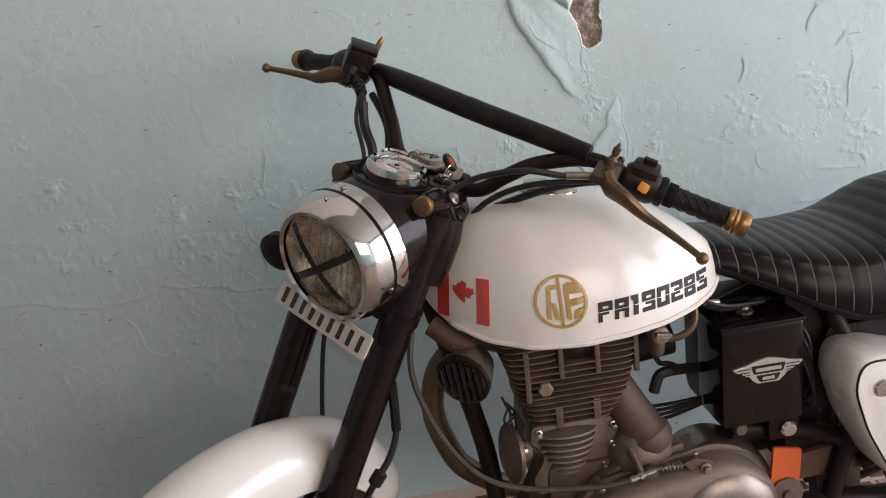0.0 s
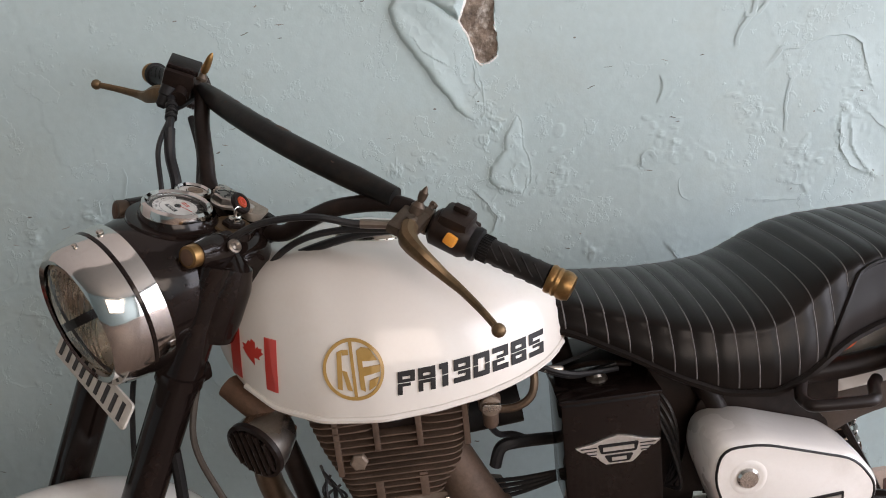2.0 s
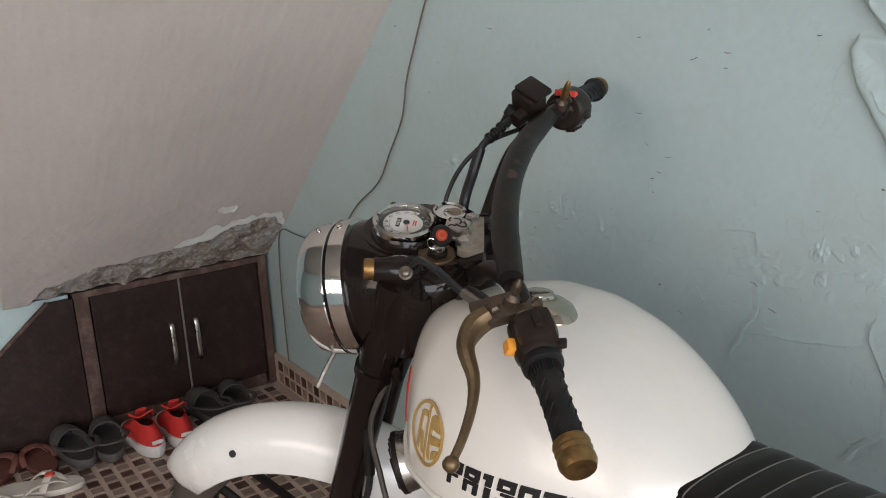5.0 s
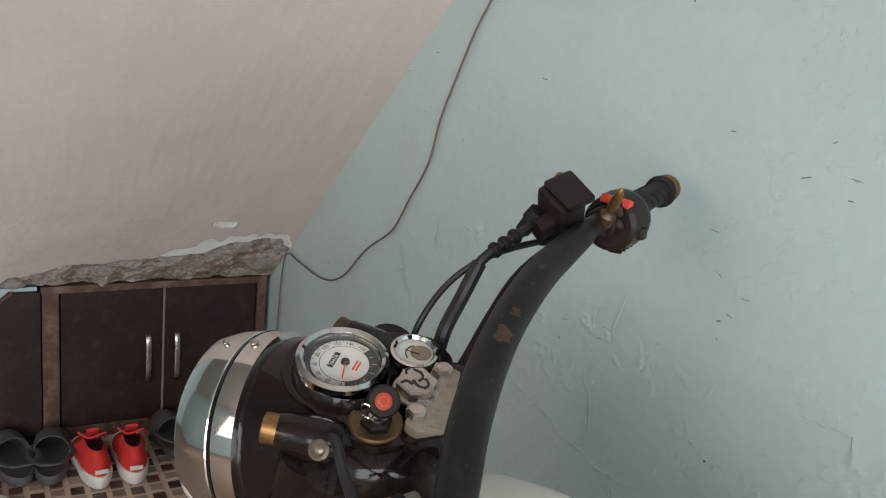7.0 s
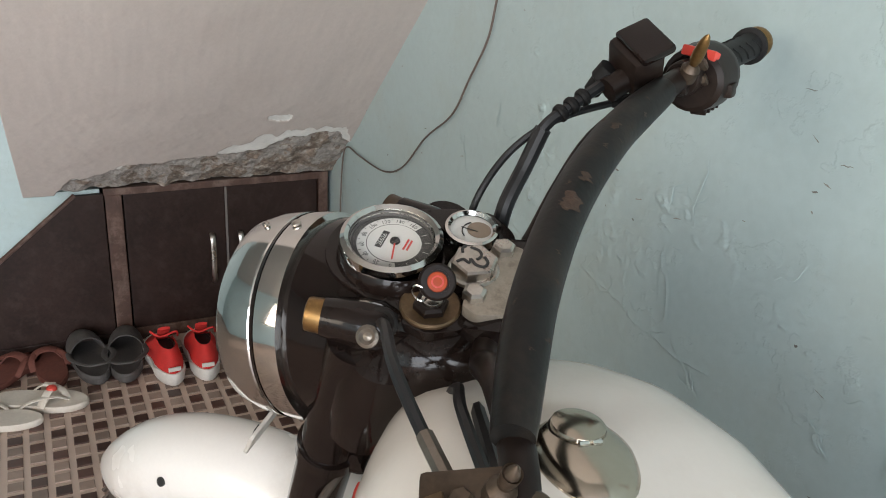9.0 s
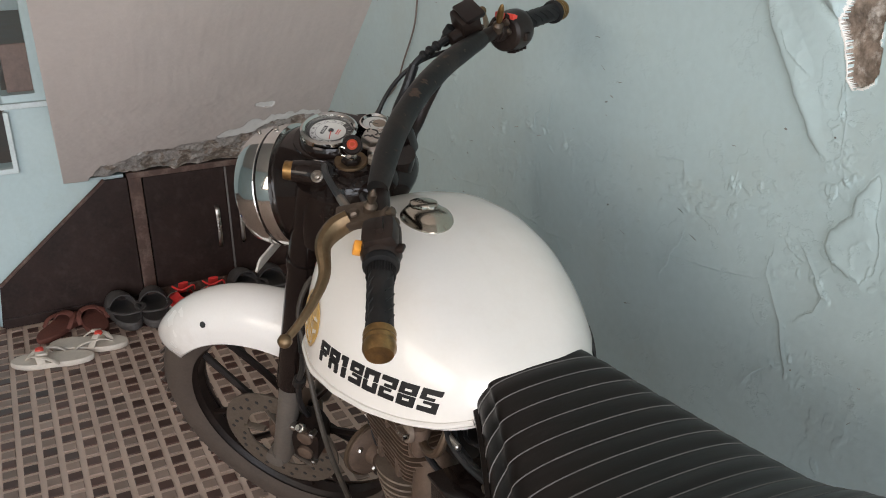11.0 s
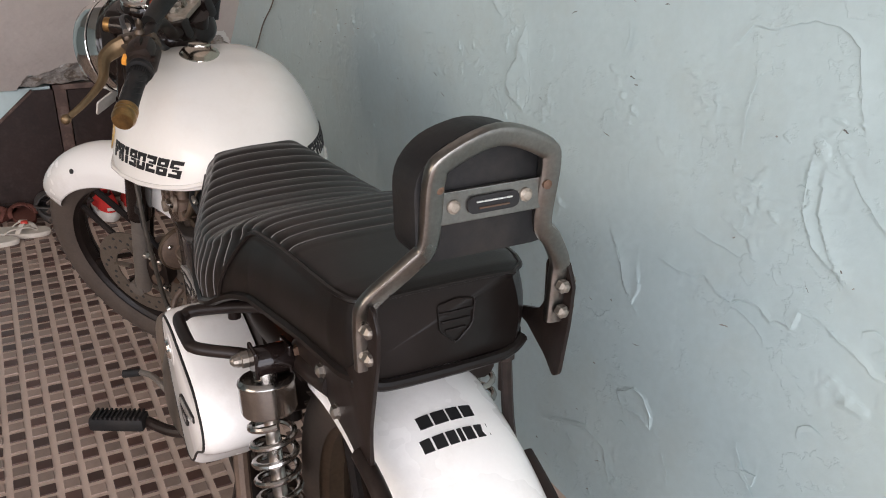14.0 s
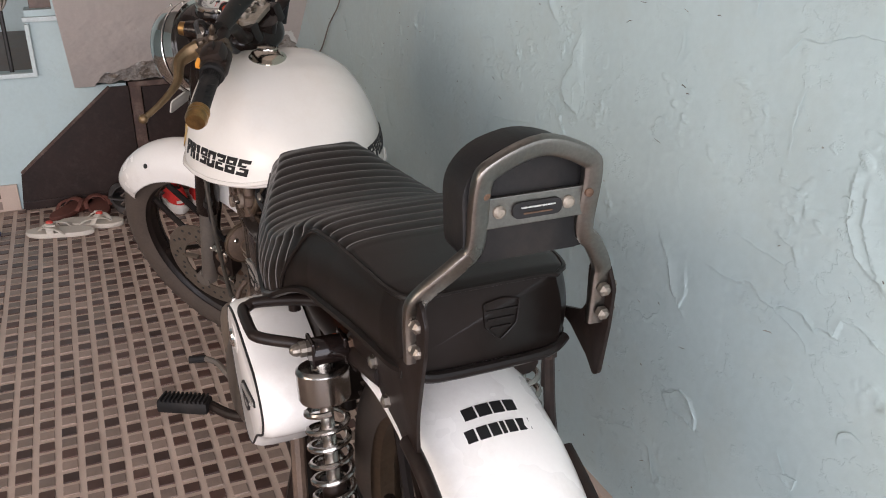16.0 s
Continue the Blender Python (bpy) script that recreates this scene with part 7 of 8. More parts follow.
for k in range(6):
    o = -0.028 + 0.0112 * k
    hl = math.sqrt(0.036 ** 2 - o * o)
    c0 = V(0.200, -0.138, 0.692) + hn.normalized() * 0.010 + hs_ * o
    part("grille_slat", tube([c0 - ht_ * hl, c0 + ht_ * hl], 0.0034, 6, 1), BLACK_MATT, horn)
part("horn_bracket", tube([(0.165, -0.085, 0.762), (0.190, -0.100, 0.742), (0.218, -0.110, 0.716), (0.236, -0.110, 0.690)], 0.017, 12, 5), RUST, bike, "stubby tube bracket above the horn")
HO, HD = V(0.268, -0.088, 0.522), V(-0.96, -0.2, 0.1).normalized()
h2 = part("disc_horn", lathe([(-0.030, 0.0), (-0.030, 0.016), (-0.014, 0.019), (-0.012, 0.030), (-0.006, 0.043), (0.003, 0.045), (0.006, 0.043), (0.012, 0.020), (0.013, 0.0)], HO, HD, 36), ALU, bike, "dusty brown disc horn")
part("horn_rim", lathe([(-0.004, 0.0445), (-0.003, 0.0475), (0.003, 0.0480), (0.005, 0.0445)], HO, HD, 36, caps=False), PIPE_BROWN, h2)
for a_ in (30, 150, 270):
    side_ = HD.cross(V(0, 0, 1)).normalized()
    o_ = HO + (side_ * math.cos(radians(a_)) + side_.cross(HD) * math.sin(radians(a_))) * 0.031 - HD * 0.009
    part("horn_nut", lathe([(-0.002, 0.0055), (0.005, 0.0055), (0.007, 0.003), (0.007, 0)], o_, -HD, 6), CHROME_OLD, h2, smooth=False)
part("horn_strap", tube([HO - HD * 0.030, HO - HD * 0.045 + V(0, 0, -0.02), HO - HD * 0.030 + V(0, 0.01, -0.06), HO - HD * 0.01 + V(0, 0.02, -0.11)], 0.0065, 8, 5, flat=1.6), BLACK_MATT, h2)

# battery box
bb = part("battery_box", bx((0.668, -0.095, 0.616), (0.134, 0.095, 0.168), 0.006), BLACK, bike, "black battery box with a winged silver badge")
part("lid", bx((0.668, -0.095, 0.702), (0.138, 0.099, 0.006), 0.002), BLACK, bb)
part("lid_knob", lathe([(0, 0.015), (0.003, 0.015), (0.006, 0.009), (0.010, 0.007), (0.011, 0)], (0.662, -0.09, 0.705), (0, 0, 1), 10), ALU_POL, bb, smooth=False)
part("lid_clip", tube([(0.615, -0.06, 0.708), (0.66, -0.075, 0.722), (0.715, -0.07, 0.712)], 0.004, 8, 5), BLACK_MATT, bb)
wing = [(-0.058, 0.012), (-0.034, 0.016), (-0.020, 0.021), (0.0, 0.025), (0.020, 0.021), (0.034, 0.016), (0.058, 0.012), (0.050, 0.005), (0.044, 0.004), (0.038, -0.002), (0.032, -0.003), (0.026, -0.010), (0.018, -0.017), (-0.018, -0.017), (-0.026, -0.010), (-0.032, -0.003), (-0.038, -0.002), (-0.044, 0.004), (-0.050, 0.005)]
bdg = part("winged_badge", prism(wing, -0.1465, -0.1425, lambda u, v, d: V(0.674 + u, d, 0.622 + v), 0.0006), SILVER_BADGE, bb, "silver winged badge", smooth=False)
part("badge_field", prism(rounded([(-0.028, 0.014), (0.028, 0.014), (0.024, 0.0), (-0.024, 0.0)], 0.003), -0.1475, -0.146, lambda u, v, d: V(0.674 + u, d, 0.622 + v)), DECAL_BLACK, bdg, smooth=False)
part("badge_bar", bx((0.674, -0.148, 0.629), (0.042, 0.001, 0.006)), SILVER_BADGE, bdg, smooth=False)
part("badge_field", prism(rounded([(-0.020, -0.003), (0.020, -0.003), (0.014, -0.014), (-0.014, -0.014)], 0.003), -0.1475, -0.146, lambda u, v, d: V(0.674 + u, d, 0.622 + v)), DECAL_BLACK, bdg, smooth=False)
part("badge_bar", bx((0.674, -0.148, 0.6135), (0.020, 0.001, 0.005)), SILVER_BADGE, bdg, smooth=False)
for sd in (-1, 1):
    for k in range(3):
        part("badge_feather", bx((0.674 + sd * (0.040 - 0.002 * k), -0.1468, 0.632 - 0.005 * k), (0.022 - 0.005 * k, 0.001, 0.0012)), DECAL_BLACK, bdg, smooth=False)
part("box_bolt", lathe([(0, 0.014), (0.006, 0.014), (0.009, 0.011), (0.009, 0)], (0.716, -0.128, 0.508), (0, -1, 0), 20), CHROME, bike, "chrome slotted cover bolt")
part("mount_plate", prism(rounded([(0.685, 0.49), (0.735, 0.49), (0.735, 0.532), (0.685, 0.525)], 0.004), -0.118, -0.128, xz), BLACK_MATT, bike)
part("stub_pipe", lathe([(0, 0.011), (0.03, 0.011), (0.034, 0.009), (0.034, 0)], (0.636, -0.10, 0.520), (0, -1, 0), 16), ALU_POL, bike)
op = part("orange_plate", prism(rounded([(0.690, 0.478), (0.738, 0.468), (0.730, 0.36), (0.680, 0.36)], 0.004), -0.128, -0.134, xz), ORANGE, bike, "orange painted plate behind the engine")
part("plate_disc", lathe([(0, 0.028), (0.006, 0.028), (0.008, 0.010), (0.014, 0.009), (0.014, 0)], (0.710, -0.134, 0.392), (0, -1, 0), 24), ALU_POL, op)
part("orange_tab", prism(rounded([(0.975, 0.704), (1.010, 0.728), (1.035, 0.727), (1.022, 0.708), (0.995, 0.695)], 0.004), -0.090, -0.094, xz), ORANGE, bike, "faded orange tab beside the shock absorber")

# side cover
SX, SZ = 0.013, -0.026
SC = rounded([(u + SX, v + SZ) for u, v in ((0.772, 0.676), (0.83, 0.676), (0.965, 0.632), (0.998, 0.585), (0.985, 0.545), (0.925, 0.508), (0.875, 0.455), (0.835, 0.455), (0.785, 0.55), (0.760, 0.63))], 0.022, 4)
scb = bmesh.new()
cxm, czm = 0.86 + SX, 0.59 + SZ
rings = []
for d_, k in ((-0.105, 0.96), (-0.13, 1.0), (-0.175, 1.0), (-0.195, 0.985), (-0.204, 0.95), (-0.208, 0.90)):
    rings.append([(cxm + (u - cxm) * k, d_ - 0.05 * (u - 0.80) * (1 if d_ < -0.15 else 0) * -0.35, czm + (v - czm) * k) for u, v in SC])
side = part("side_cover", rings_bm(rings, True, True, scb), WHITE_GRIMY, bike, "white teardrop side cover with black pinstripe")
ln = [(cxm + (u - cxm) * 0.915, czm + (v - czm) * 0.915) for u, v in SC]
part("pinstripe", tube([(u, -0.2065 + 0.0175 * (u - 0.80), v) for u, v in ln + ln[:1]], 0.0022, 5, 1), DECAL_BLACK, side)
part("screw_dish", lathe([(0.0, 0.026), (0.0012, 0.023), (0.0014, 0.018), (0.0002, 0.015), (0.0002, 0)], (0.812 + SX, -0.2072, 0.624 + SZ), (0, -1, 0), 28), WHITE_GRIMY, side)
part("cover_screw", lathe([(0, 0.0145), (0.003, 0.0145), (0.006, 0.012), (0.007, 0)], (0.812 + SX, -0.207, 0.624 + SZ), (0, -1, 0), 24), CHROME, side, "chrome cover screw")
# script badge: a black disc whose upper edge runs out into a long tail
BDG = lambda u, v, d: V(0.882 + SX + u, -0.2070 + 0.0175 * (0.082 + u) - d, 0.560 + SZ + v)
disc = [(-0.010 + 0.024 * math.cos(radians(q)), -0.004 + 0.023 * math.sin(radians(q))) for q in range(100, 361, 13)]
sbd = part("cover_badge", prism(disc + [(0.012, 0.004), (0.058, 0.014), (0.058, 0.024)], 0.0, 0.003, BDG), DECAL_BLACK, side, "black and silver script badge", smooth=False)
disc2 = [(-0.010 + 0.019 * math.cos(radians(q)), -0.003 + 0.018 * math.sin(radians(q))) for q in range(100, 191, 10)]
part("badge_face", prism(disc2 + [(-0.024, -0.006), (0.030, 0.001), (0.030, 0.006), (0.012, 0.0065), (0.054, 0.016), (0.054, 0.0205)], 0.003, 0.0042, BDG), SILVER_BADGE, sbd, smooth=False)
for k in range(7):
    u = -0.020 + 0.0068 * k
    part("badge_stroke", prism([(u, -0.0035 + 0.0008 * k), (u + 0.0036, -0.0031 + 0.0008 * k), (u + 0.0042, 0.0027 + 0.0004 * k), (u + 0.0006, 0.0023 + 0.0004 * k)], 0.0042, 0.0048, BDG), DECAL_BLACK, sbd, smooth=False)
for k in range(3):
    u = -0.014 + 0.0062 * k
    part("badge_stroke", prism([(u, -0.0165), (u + 0.0036, -0.0165), (u + 0.0042, -0.0105), (u + 0.0006, -0.0105)], 0.003, 0.0038, BDG), SILVER_BADGE, sbd, smooth=False)

# dark parts between the battery box and the rear wheel
part("air_box", bx((0.700, 0.015, 0.600), (0.150, 0.130, 0.200), 0.02), BLACK_MATT, bike, "dusty black air box")
part("inner_guard", prism(rounded([(0.735, 0.735), (0.90, 0.735), (0.84, 0.64), (0.80, 0.53), (0.775, 0.40), (0.735, 0.40)], 0.01), -0.085, 0.085, xz), BLACK_MATT, bike)
part("splash_plate", prism(rounded([(0.76, 0.52), (0.90, 0.50), (0.97, 0.53), (0.985, 0.60), (0.93, 0.66), (0.80, 0.66)], 0.01), -0.098, -0.102, xz), BLACK_MATT, bike)
for k in range(4):
    part("wiring", tube([(0.735, -0.09 - 0.006 * k, 0.69 - 0.012 * k), (0.755, -0.115, 0.66 - 0.02 * k), (0.765, -0.11 - 0.004 * k, 0.60 - 0.02 * k), (0.75, -0.10, 0.53)], 0.003, 6, 5), CABLE, bike)
part("swing_arm", tube([(0.72, -0.105, 0.345), (0.90, -0.112, 0.335), (1.155, -0.118, 0.325)], 0.020, 12, 4), BLACK_MATT, bike, "black rear swing arm")
part("chain_case", prism(rounded([(0.72, 0.43), (0.86, 0.445), (1.00, 0.425), (1.00, 0.395), (0.72, 0.385)], 0.012), -0.088, -0.098, xz), RUST, bike, "dirt-browned chain case")

# shock absorbers
for sd in (-1, 1):
    a_, b_ = V(1.088, sd * 0.138, 0.690), V(1.146, sd * 0.140, 0.345)
    dv = (b_ - a_).normalized()
    sh = part("shock_absorber", lathe([(-0.012, 0.0), (-0.012, 0.014), (0.02, 0.014), (0.02, 0.009), (0.33, 0.009), (0.33, 0)], a_, dv, 16), CHROME_OLD, bike, "chrome coil-over shock absorber")
    part("shock_cap", lathe([(0.012, 0.0), (0.012, 0.030), (0.015, 0.0335), (0.018, 0.0345), (0.021, 0.0335), (0.053, 0.0335), (0.057, 0.0315), (0.057, 0.0)], a_, dv, 32), SHOCK_CHROME, sh, "dulled chrome shroud")
    part("damper_body", lathe([(0.17, 0.0), (0.17, 0.016), (0.31, 0.018), (0.32, 0.0)], a_, dv, 18), BLACK_MATT, sh)
    s_ = dv.cross(V(0, 1, 0)).normalized()
    t_ = dv.cross(s_)
    coil = [a_ + dv * (0.068 + 0.225 * k / 150) + (s_ * math.cos(2 * math.pi * 9.5 * k / 150) + t_ * math.sin(2 * math.pi * 9.5 * k / 150)) * 0.026 for k in range(151)]
    part("coil_spring", tube(coil, 0.0042, 8, 1), SHOCK_CHROME, sh, "chrome coil spring")
    part("spring_seat", lathe([(0.292, 0.0), (0.292, 0.031), (0.300, 0.031), (0.305, 0.0)], a_, dv, 24), RUST, sh)
    part("shock_mount", lathe([(-0.026, 0.0), (-0.026, 0.016), (-0.022, 0.0185), (0.018, 0.0185), (0.022, 0.016), (0.022, 0.0)], a_ + V(0, sd * -0.008, 0.008), (0, sd, 0), 20), BLACK, sh)
    for q in (-1, 1):
        part("mount_plate", bx(a_ + V(0.0, sd * -0.008 + 0.020 * q, 0.010), (0.034, 0.005, 0.036), 0.006), BLACK, sh, smooth=False)
    part("mount_nut", lathe([(-0.004, 0.0105), (0.004, 0.0105), (0.005, 0.0085), (0.009, 0.0085), (0.014, 0.0065), (0.017, 0.003), (0.0175, 0)], a_ + V(-0.020, sd * 0.018, 0.004), (0, sd, 0), 12), ALU_POL, sh, smooth=False)
# lifting handle, pegs, stand
part("lifting_handle", tube([(0.958, -0.10, 0.700), (0.930, -0.135, 0.696), (0.906, -0.180, 0.690), (0.907, -0.194, 0.687), (0.916, -0.203, 0.686), (0.975, -0.204, 0.684), (0.992, -0.200, 0.683), (1.003, -0.184, 0.680), (1.020, -0.150, 0.675), (1.035, -0.13, 0.672)], 0.0082, 12, 6), BLACK_MATT, bike, "black tubular lifting handle")
part("handle_clip", lathe([(-0.012, 0.0), (-0.012, 0.009), (0.012, 0.009), (0.012, 0.0)], (0.925, -0.132, 0.690), (0, 0, 1), 12), BLACK_MATT, bike)
PGM = Matrix.Translation((0.538, -0.276, 0.322)) @ pose(0, 0, 0, 0, 0, 151)
pg = part("footpeg", bx((0, 0, 0), (0.036, 0.100, 0.026), 0.007), RUBBER, bike, "ribbed dusty rubber footpeg", m=PGM)
for k in range(11):
    part("peg_rib", bx((0.0, -0.042 + 0.0084 * k, 0.0135), (0.033, 0.0040, 0.006), 0.001), RUBBER, pg, m=PGM)
part("peg_arm", tube([(0.66, -0.12, 0.33), (0.61, -0.19, 0.315), (0.555, -0.232, 0.318)], 0.010, 10, 4), BLACK_MATT, pg)
gs = part("gear_lever", tube([(0.60, -0.17, 0.35), (0.555, -0.19, 0.372), (0.51, -0.205, 0.380), (0.475, -0.225, 0.376)], 0.0058, 8, 5), FORK_GREY, bike, "worn steel gear lever")
part("lever_tip", tube([(0.478, -0.222, 0.376), (0.468, -0.252, 0.375)], 0.0075, 10, 1), RUBBER, gs)
part("swing_brace", tube([(0.86, -0.13, 0.47), (0.90, -0.14, 0.38), (0.94, -0.15, 0.28), (0.97, -0.16, 0.20)], 0.012, 10, 4), ALU, bike)
part("chain_guard", tube([(0.86, -0.10, 0.40), (0.94, -0.105, 0.44), (1.02, -0.11, 0.47), (1.10, -0.11, 0.455)], 0.016, 10, 5), BLACK_MATT, bike)
for sd in (-1, 1):
    part("centre_stand_leg", tube([(0.74, sd * 0.10, 0.30), (0.72, sd * 0.13, 0.15), (0.70, sd * 0.16, 0.012)], 0.014, 10, 4), BLACK_MATT, bike)
part("undertray", bx((0.915, 0, 0.645), (0.20, 0.15, 0.08), 0.01), BLACK_MATT, bike)
part("silencer", lathe([(0, 0.0), (0.0, 0.022), (0.10, 0.042), (0.62, 0.042), (0.68, 0.03), (0.69, 0)], (0.48, 0.14, 0.30), (1, 0, 0.03), 24), CHROME_OLD, bike, "long chrome silencer")
part("seat_bolt", lathe([(0, 0.011), (0.010, 0.011), (0.012, 0.007), (0.05, 0.007), (0.05, 0)], (1.265, 0.085, 0.745), (0, 0, -1), 8), BLACK_MATT, bike)
part("fender_rod", tube([(1.267, 0.085, 0.74), (1.272, 0.088, 0.66), (1.285, 0.092, 0.60)], 0.007, 8, 3), BLACK_MATT, bike)
for sd in (-1, 1):
    edge = [RAX + V(0.392 * math.cos(radians(a)) * 0.985, sd * 0.087, 0.0) + V(0, 0, (0.345) * math.sin(radians(a))) for a in np.linspace(2, 66, 12)]
    part("fender_edge_rail", tube(edge, 0.008, 8, 2, flat=0.6), BLACK_MATT, rf)

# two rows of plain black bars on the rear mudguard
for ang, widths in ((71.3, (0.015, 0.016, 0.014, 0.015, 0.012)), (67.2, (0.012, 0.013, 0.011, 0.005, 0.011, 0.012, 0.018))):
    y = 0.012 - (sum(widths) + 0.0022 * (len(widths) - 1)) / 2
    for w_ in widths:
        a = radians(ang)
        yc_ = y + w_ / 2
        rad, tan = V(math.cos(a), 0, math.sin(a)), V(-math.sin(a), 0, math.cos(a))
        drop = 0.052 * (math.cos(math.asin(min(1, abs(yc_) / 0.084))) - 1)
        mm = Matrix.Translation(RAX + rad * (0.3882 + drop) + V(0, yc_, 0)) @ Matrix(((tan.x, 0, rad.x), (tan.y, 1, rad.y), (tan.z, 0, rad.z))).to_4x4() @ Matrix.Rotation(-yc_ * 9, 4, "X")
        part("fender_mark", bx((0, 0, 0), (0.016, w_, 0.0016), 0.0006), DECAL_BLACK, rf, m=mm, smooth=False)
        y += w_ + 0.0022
# ---------- shoes on the floor ----------


def sole_poly(L, w, toe=1.0):
    pts = []
    for i in range(28):
        a = 2 * math.pi * i / 28
        c, s = math.cos(a), math.sin(a)
        ww = w * (0.5 + (0.10 * c if c > 0 else 0.02 * c)) * (1 - 0.16 * math.exp(-((c + 0.1) / 0.3) ** 2))
        pts.append((L / 2 * c, ww * s))
    return pts


def trainer(at_, rz, side):
    o = thing("trainer", at_, "bright red knit running shoe with a white sole, laces untied", "shoe", "shoes by the cupboard")
    o.rotation_euler = (0, 0, rz)
    sp = sole_poly(0.285, 0.100)
    rings = []
    for z, k in ((0.0, 0.94), (0.006, 0.99), (0.020, 1.03), (0.030, 1.0)):
        rings.append([(u * k, v * k, z + (0.010 if u < -0.08 and z > 0.01 else 0) * 1.0) for u, v in sp])
    part("sole", rings_bm(rings), SHOE_WHITE, o, "thick white foam sole")
    rings = []
    for h, k in ((0.026, 0.95), (0.045, 0.93), (0.065, 0.80), (0.085, 0.62), (0.095, 0.52)):
        ring = []
        for u, v in sp:
            uu = u * k - (0.28 * (h - 0.026))
            zz = h
            if u > 0.02:
                zz = 0.026 + (h - 0.026) * (1 - 0.55 * min(1, (u - 0.02) / 0.10))
            ring.append((uu, v * (k * 0.98), zz))
        rings.append(ring)
    bm = rings_bm(rings, True, False)
    part("upper", bm, SHOE_RED, o, "red knit upper")
    # flat black sheet stands in for the shade inside the shoe
    part("opening", prism([(u * 0.46 - 0.02, v * 0.48) for u, v in sp], 0.068, 0.07, lambda u, v, d: V(u - 0.01, v, d)), DIAL_BLACK, o)
    part("heel_tab", bx((-0.139, 0, 0.055), (0.004, 0.034, 0.012), 0.001), SHOE_WHITE, o, smooth=False)
    part("tongue", tube([(0.03, 0, 0.070), (0.0, 0, 0.10), (-0.02, 0, 0.125)], 0.018, 8, 3, flat=0.3), SHOE_RED, o)
    part("lace", tube([(0.02, 0.02, 0.088), (0.0, 0.035, 0.112), (-0.02, 0.01, 0.100), (-0.03, -0.03, 0.115), (0.0, -0.04, 0.085)], 0.003, 6, 4), SHOE_RED, o)
    return o


trainer((-1.535, 1.335, 0.0), math.pi + 0.06, 1)
trainer((-1.530, 1.440, 0.0), math.pi - 0.05, -1)


def clog(at_, rz):
    o = thing("clog", at_, "dark grey foam clog with a heel strap", "shoe", "shoes by the cupboard")
    o.rotation_euler = (0, 0, rz)
    sp = sole_poly(0.27, 0.105)
    rings = [[(u * k, v * k, z) for u, v in sp] for z, k in ((0.0, 0.92), (0.008, 1.0), (0.026, 1.02), (0.032, 0.98), (0.026, 0.90))]
    part("sole", rings_bm(rings), SHOE_GREY, o)
    bm = bmesh.new()
    rr = []
    for i in range(9):
        k = i / 8
        u = 0.0 + 0.128 * k
        w = 0.052 * math.sqrt(max(0.02, 1 - (k * 0.96) ** 3))
        h = 0.062 * math.sqrt(max(0.03, 1 - (k * 0.97) ** 2.5))
        rr.append([(u, w * math.cos(math.pi * j / 12), 0.026 + h * math.sin(math.pi * j / 12)) for j in range(13)])
    rings_bm(rr, False, False, bm)
    ex = bmesh.ops.extrude_face_region(bm, geom=list(bm.faces))
    for v in ex["geom"]:
        if isinstance(v, bmesh.types.BMVert):
            v.co *= 0.95
            v.co.z += 0.001
    part("toe_cap", bm, SHOE_GREY, o)
    part("heel_strap", tube([(0.01, 0.052, 0.045), (-0.06, 0.056, 0.060), (-0.13, 0.03, 0.072), (-0.142, 0, 0.074), (-0.13, -0.03, 0.072), (-0.06, -0.056, 0.060), (0.01, -0.052, 0.045)], 0.008, 8, 4, flat=0.5), SHOE_GREY, o)
    return o


clog((-1.60, 1.135, 0.0), math.pi + 0.15)
clog((-1.585, 1.235, 0.0), math.pi - 0.10)
clog((-1.60, 1.575, 0.0), math.pi + 0.12)
clog((-1.59, 1.67, 0.0), math.pi - 0.12)


def flat_sandal(at_, rz, sole_m, strap_m, bits, label):
    o = thing("sandal", at_, label, "sandal", "shoes by the cupboard")
    o.rotation_euler = (0, 0, rz)
    sp = sole_poly(0.255, 0.095)
    part("sole", rings_bm([[(u * k, v * k, z) for u, v in sp] for z, k in ((0, 0.97), (0.006, 1.0), (0.014, 1.0), (0.018, 0.97))]), sole_m, o)
    for sd in (-1, 1):
        part("strap", tube([(0.075, 0, 0.018), (0.05, sd * 0.02, 0.036), (0.0, sd * 0.043, 0.034), (-0.03, sd * 0.046, 0.014)], 0.009, 8, 5, flat=0.35), strap_m, o)
    part("toe_strap", tube([(0.02, -0.044, 0.016), (0.03, -0.02, 0.042), (0.032, 0.02, 0.042), (0.022, 0.044, 0.016)], 0.013, 8, 5, flat=0.3), strap_m, o)
    if bits:
        part("ornament", lathe([(0, 0.014), (0.008, 0.012), (0.012, 0.0)], (0.035, 0, 0.045), (0, 0, 1), 10), RED_PLASTIC, o, "red ornament")
        part("buckle", bx((0.02, 0.026, 0.045), (0.03, 0.014, 0.006), 0.002), SHOE_CREAM, o)
    return o


flat_sandal((-1.37, 0.885, 0.0), math.pi / 2 + 2.85, SHOE_CREAM, SHOE_CREAM, True, "cream flat sandal with a red ornament lying on the tiles")
flat_sandal((-1.43, 1.00, 0.0), math.pi / 2 - 0.40, SHOE_CREAM, SHOE_CREAM, True, "cream flat sandal with a red ornament turned sideways")
flat_sandal((-1.62, 0.93, 0.0), 2.5, SHOE_BROWN, SHOE_BROWN, False, "crumpled brown-red strappy sandal by the panel")
flat_sandal((-1.62, 1.03, 0.0), 3.3, SHOE_BROWN, SHOE_BROWN, False, "crumpled brown-red strappy sandal by the panel")
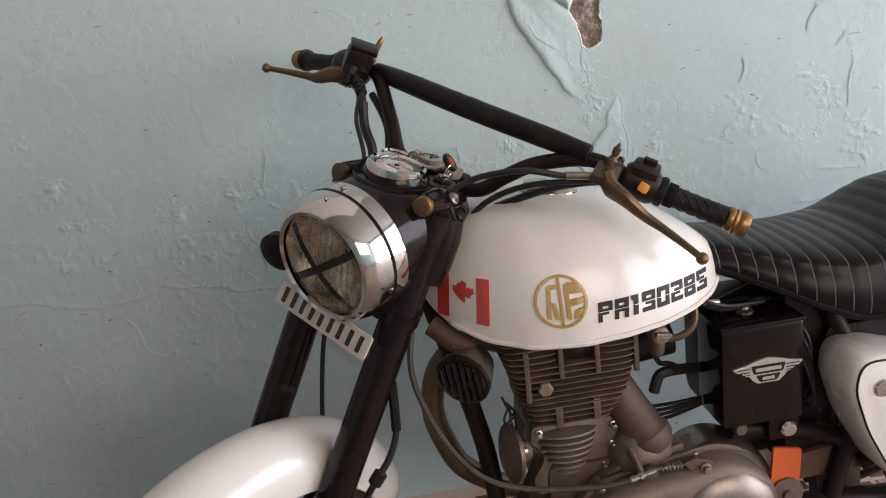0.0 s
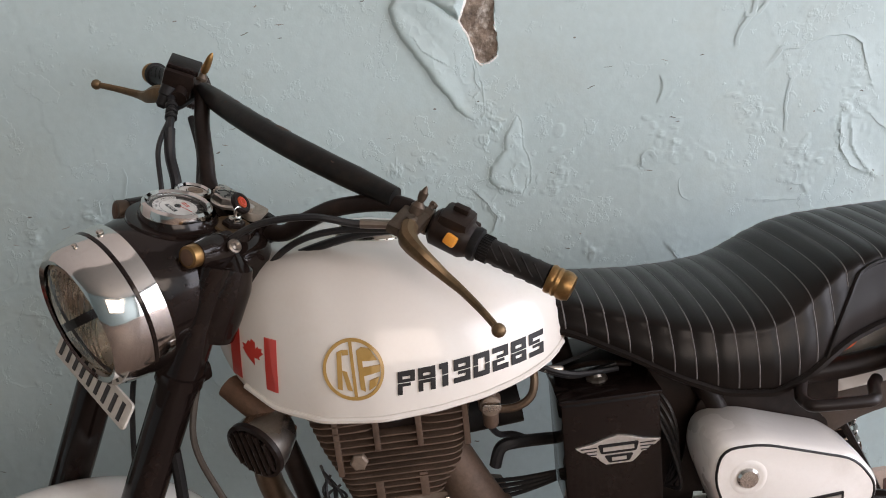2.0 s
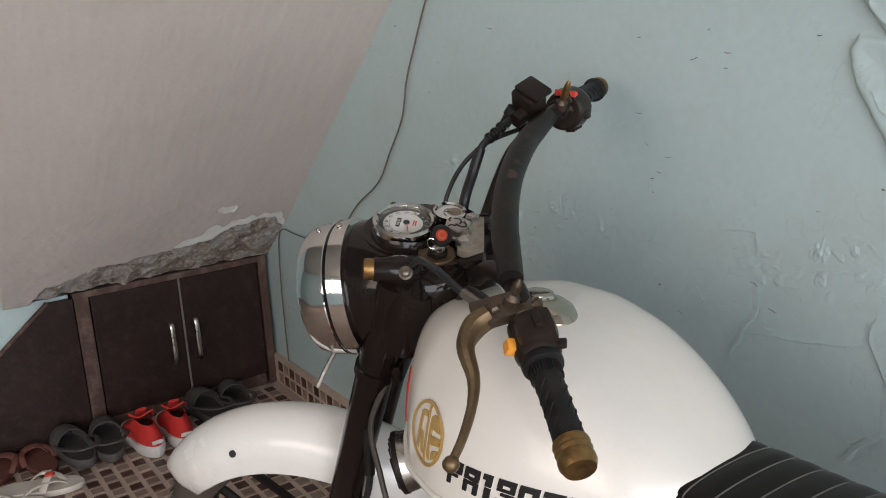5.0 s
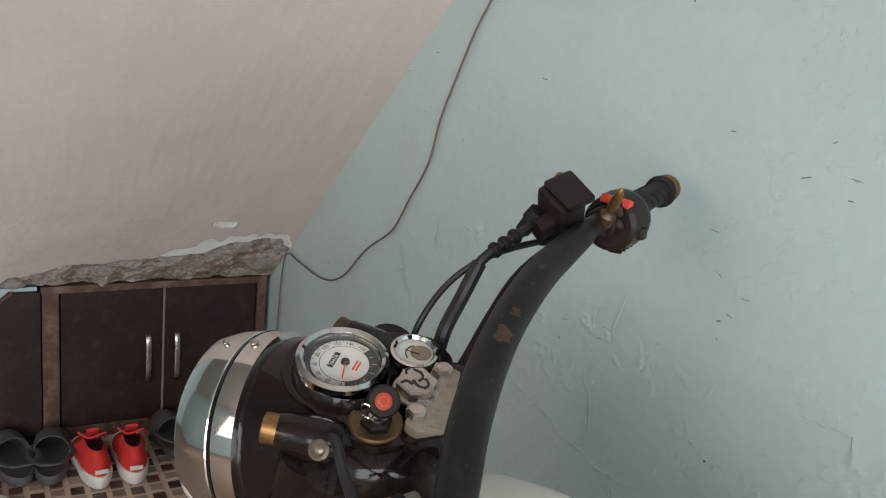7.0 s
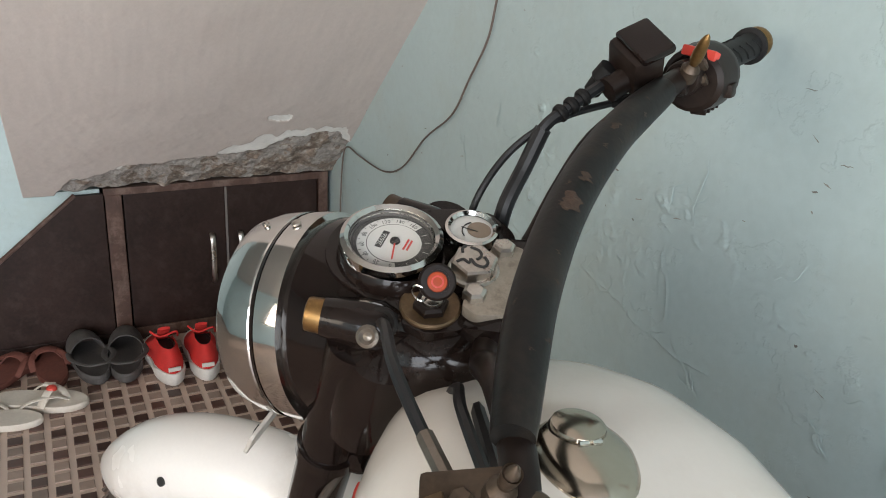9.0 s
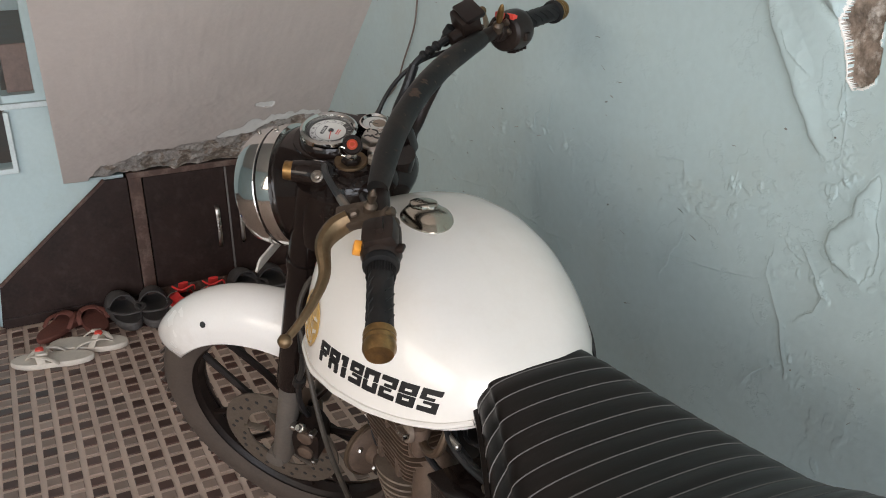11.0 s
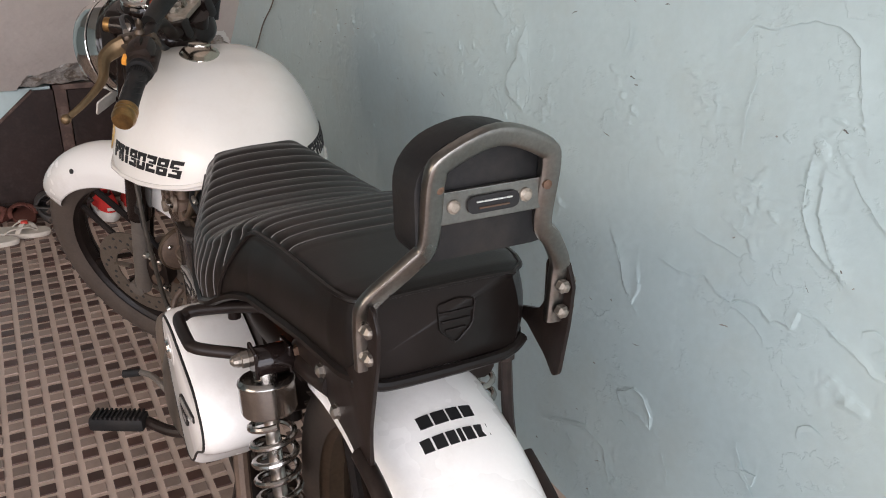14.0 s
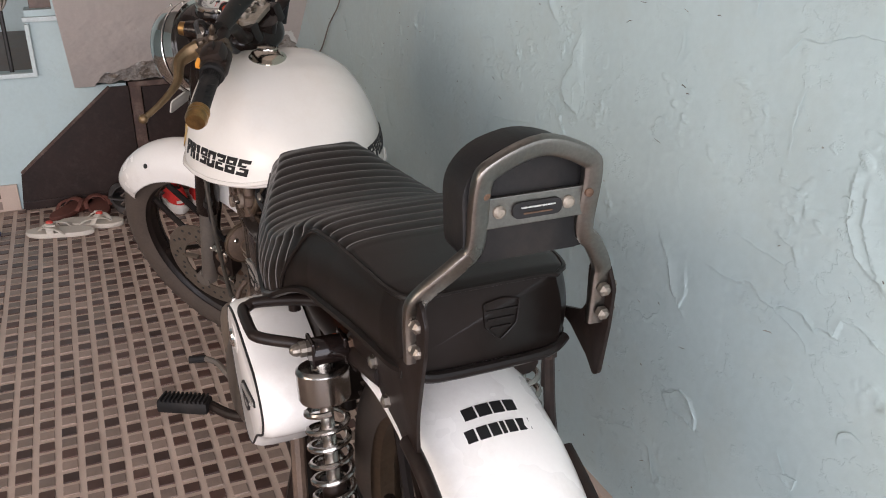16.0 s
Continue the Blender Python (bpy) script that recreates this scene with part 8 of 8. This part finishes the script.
flat_sandal((-1.37, 0.58, 0.0), 2.4, SHOE_BLUE, SHOE_BLUE, False, "blue rubber slipper on the tiles")

# ---------- mosaic tiles ----------
PX, PY = 0.0482, 0.0495
X0, Y0 = -1.223, 0.938


def tile_data(name, material):
    bm = bx((0, 0, -0.0030), (0.034, 0.034, 0.006), 0.0015)
    me = bpy.data.meshes.new(name)
    bm.to_mesh(me)
    bm.free()
    me.materials.append(material)
    return me


tile_meshes = [tile_data("tile_dark", TILE_DARK), tile_data("tile_taupe", TILE_TAUPE)]
floor_ob = bpy.data.objects["floor"]
far = {0: ([], []), 1: ([], [])}
for i in range(-36, 100):
    for j in range(-66, 19):
        x, y = X0 + PX * i + (0.0 if j >= -2 else 0.011), Y0 + PY * j
        if (x < -1.70 and y > -0.03) or y > 1.84:
            continue
        # the tiles were laid in panels: the pattern slips from one to the next
        k = (i + j + (1 if i <= 2 or i >= 13 else 0)) % 2 if j >= -2 else (i + j) % 2
        jx, jy = random.uniform(-0.0006, 0.0006), random.uniform(-0.0006, 0.0006)
        if 14 <= i <= 31 and -4 <= j <= 7:
            t_ = new("tile", tile_meshes[k])
            t_.parent = floor_ob
            t_.location = (x + jx, y + jy, random.uniform(-0.0004, 0.0002))
            t_.rotation_euler = (0, 0, random.uniform(-0.01, 0.01))
        else:
            vs, fs = far[k]
            n = len(vs)
            s1, s2, zt = 0.017, 0.0158, random.uniform(-0.0004, 0.0002)
            for s, z in ((s1, -0.006), (s1, zt - 0.0015), (s2, zt)):
                vs += [(x + jx - s, y + jy - s, z), (x + jx + s, y + jy - s, z), (x + jx + s, y + jy + s, z), (x + jx - s, y + jy + s, z)]
            for b in (0, 4):
                fs += [(n + b + q, n + b + (q + 1) % 4, n + b + 4 + (q + 1) % 4, n + b + 4 + q) for q in range(4)]
            fs.append((n + 8, n + 9, n + 10, n + 11))
for k, m_ in ((0, TILE_DARK_I), (1, TILE_TAUPE_I)):
    me = bpy.data.meshes.new("tile_field")
    me.from_pydata(far[k][0], [], far[k][1])
    me.materials.append(m_)
    fo = new("tile_field", me)
    fo.parent = floor_ob
    tagged(fo, kind="stuff")
# skirting squares
for i in range(-9, 72):
    x = X0 + PX * i
    if not -1.69 < x < 2.2:
        continue
    for r_ in range(2):
        t_ = new("tile", tile_meshes[(i + r_) % 2])
        t_.parent = sk
        t_.location = (x, -0.0165, 0.028 + 0.0455 * r_)
        t_.rotation_euler = (math.pi / 2, 0, 0)
for i in range(14):
    for r_ in range(2):
        t_ = new("tile", tile_meshes[(i + r_) % 2])
        t_.parent = sk2
        t_.location = (0.0095, -0.34 + PX * i, 0.028 + 0.0455 * r_)
        t_.rotation_euler = (math.pi / 2, 0, math.pi / 2)
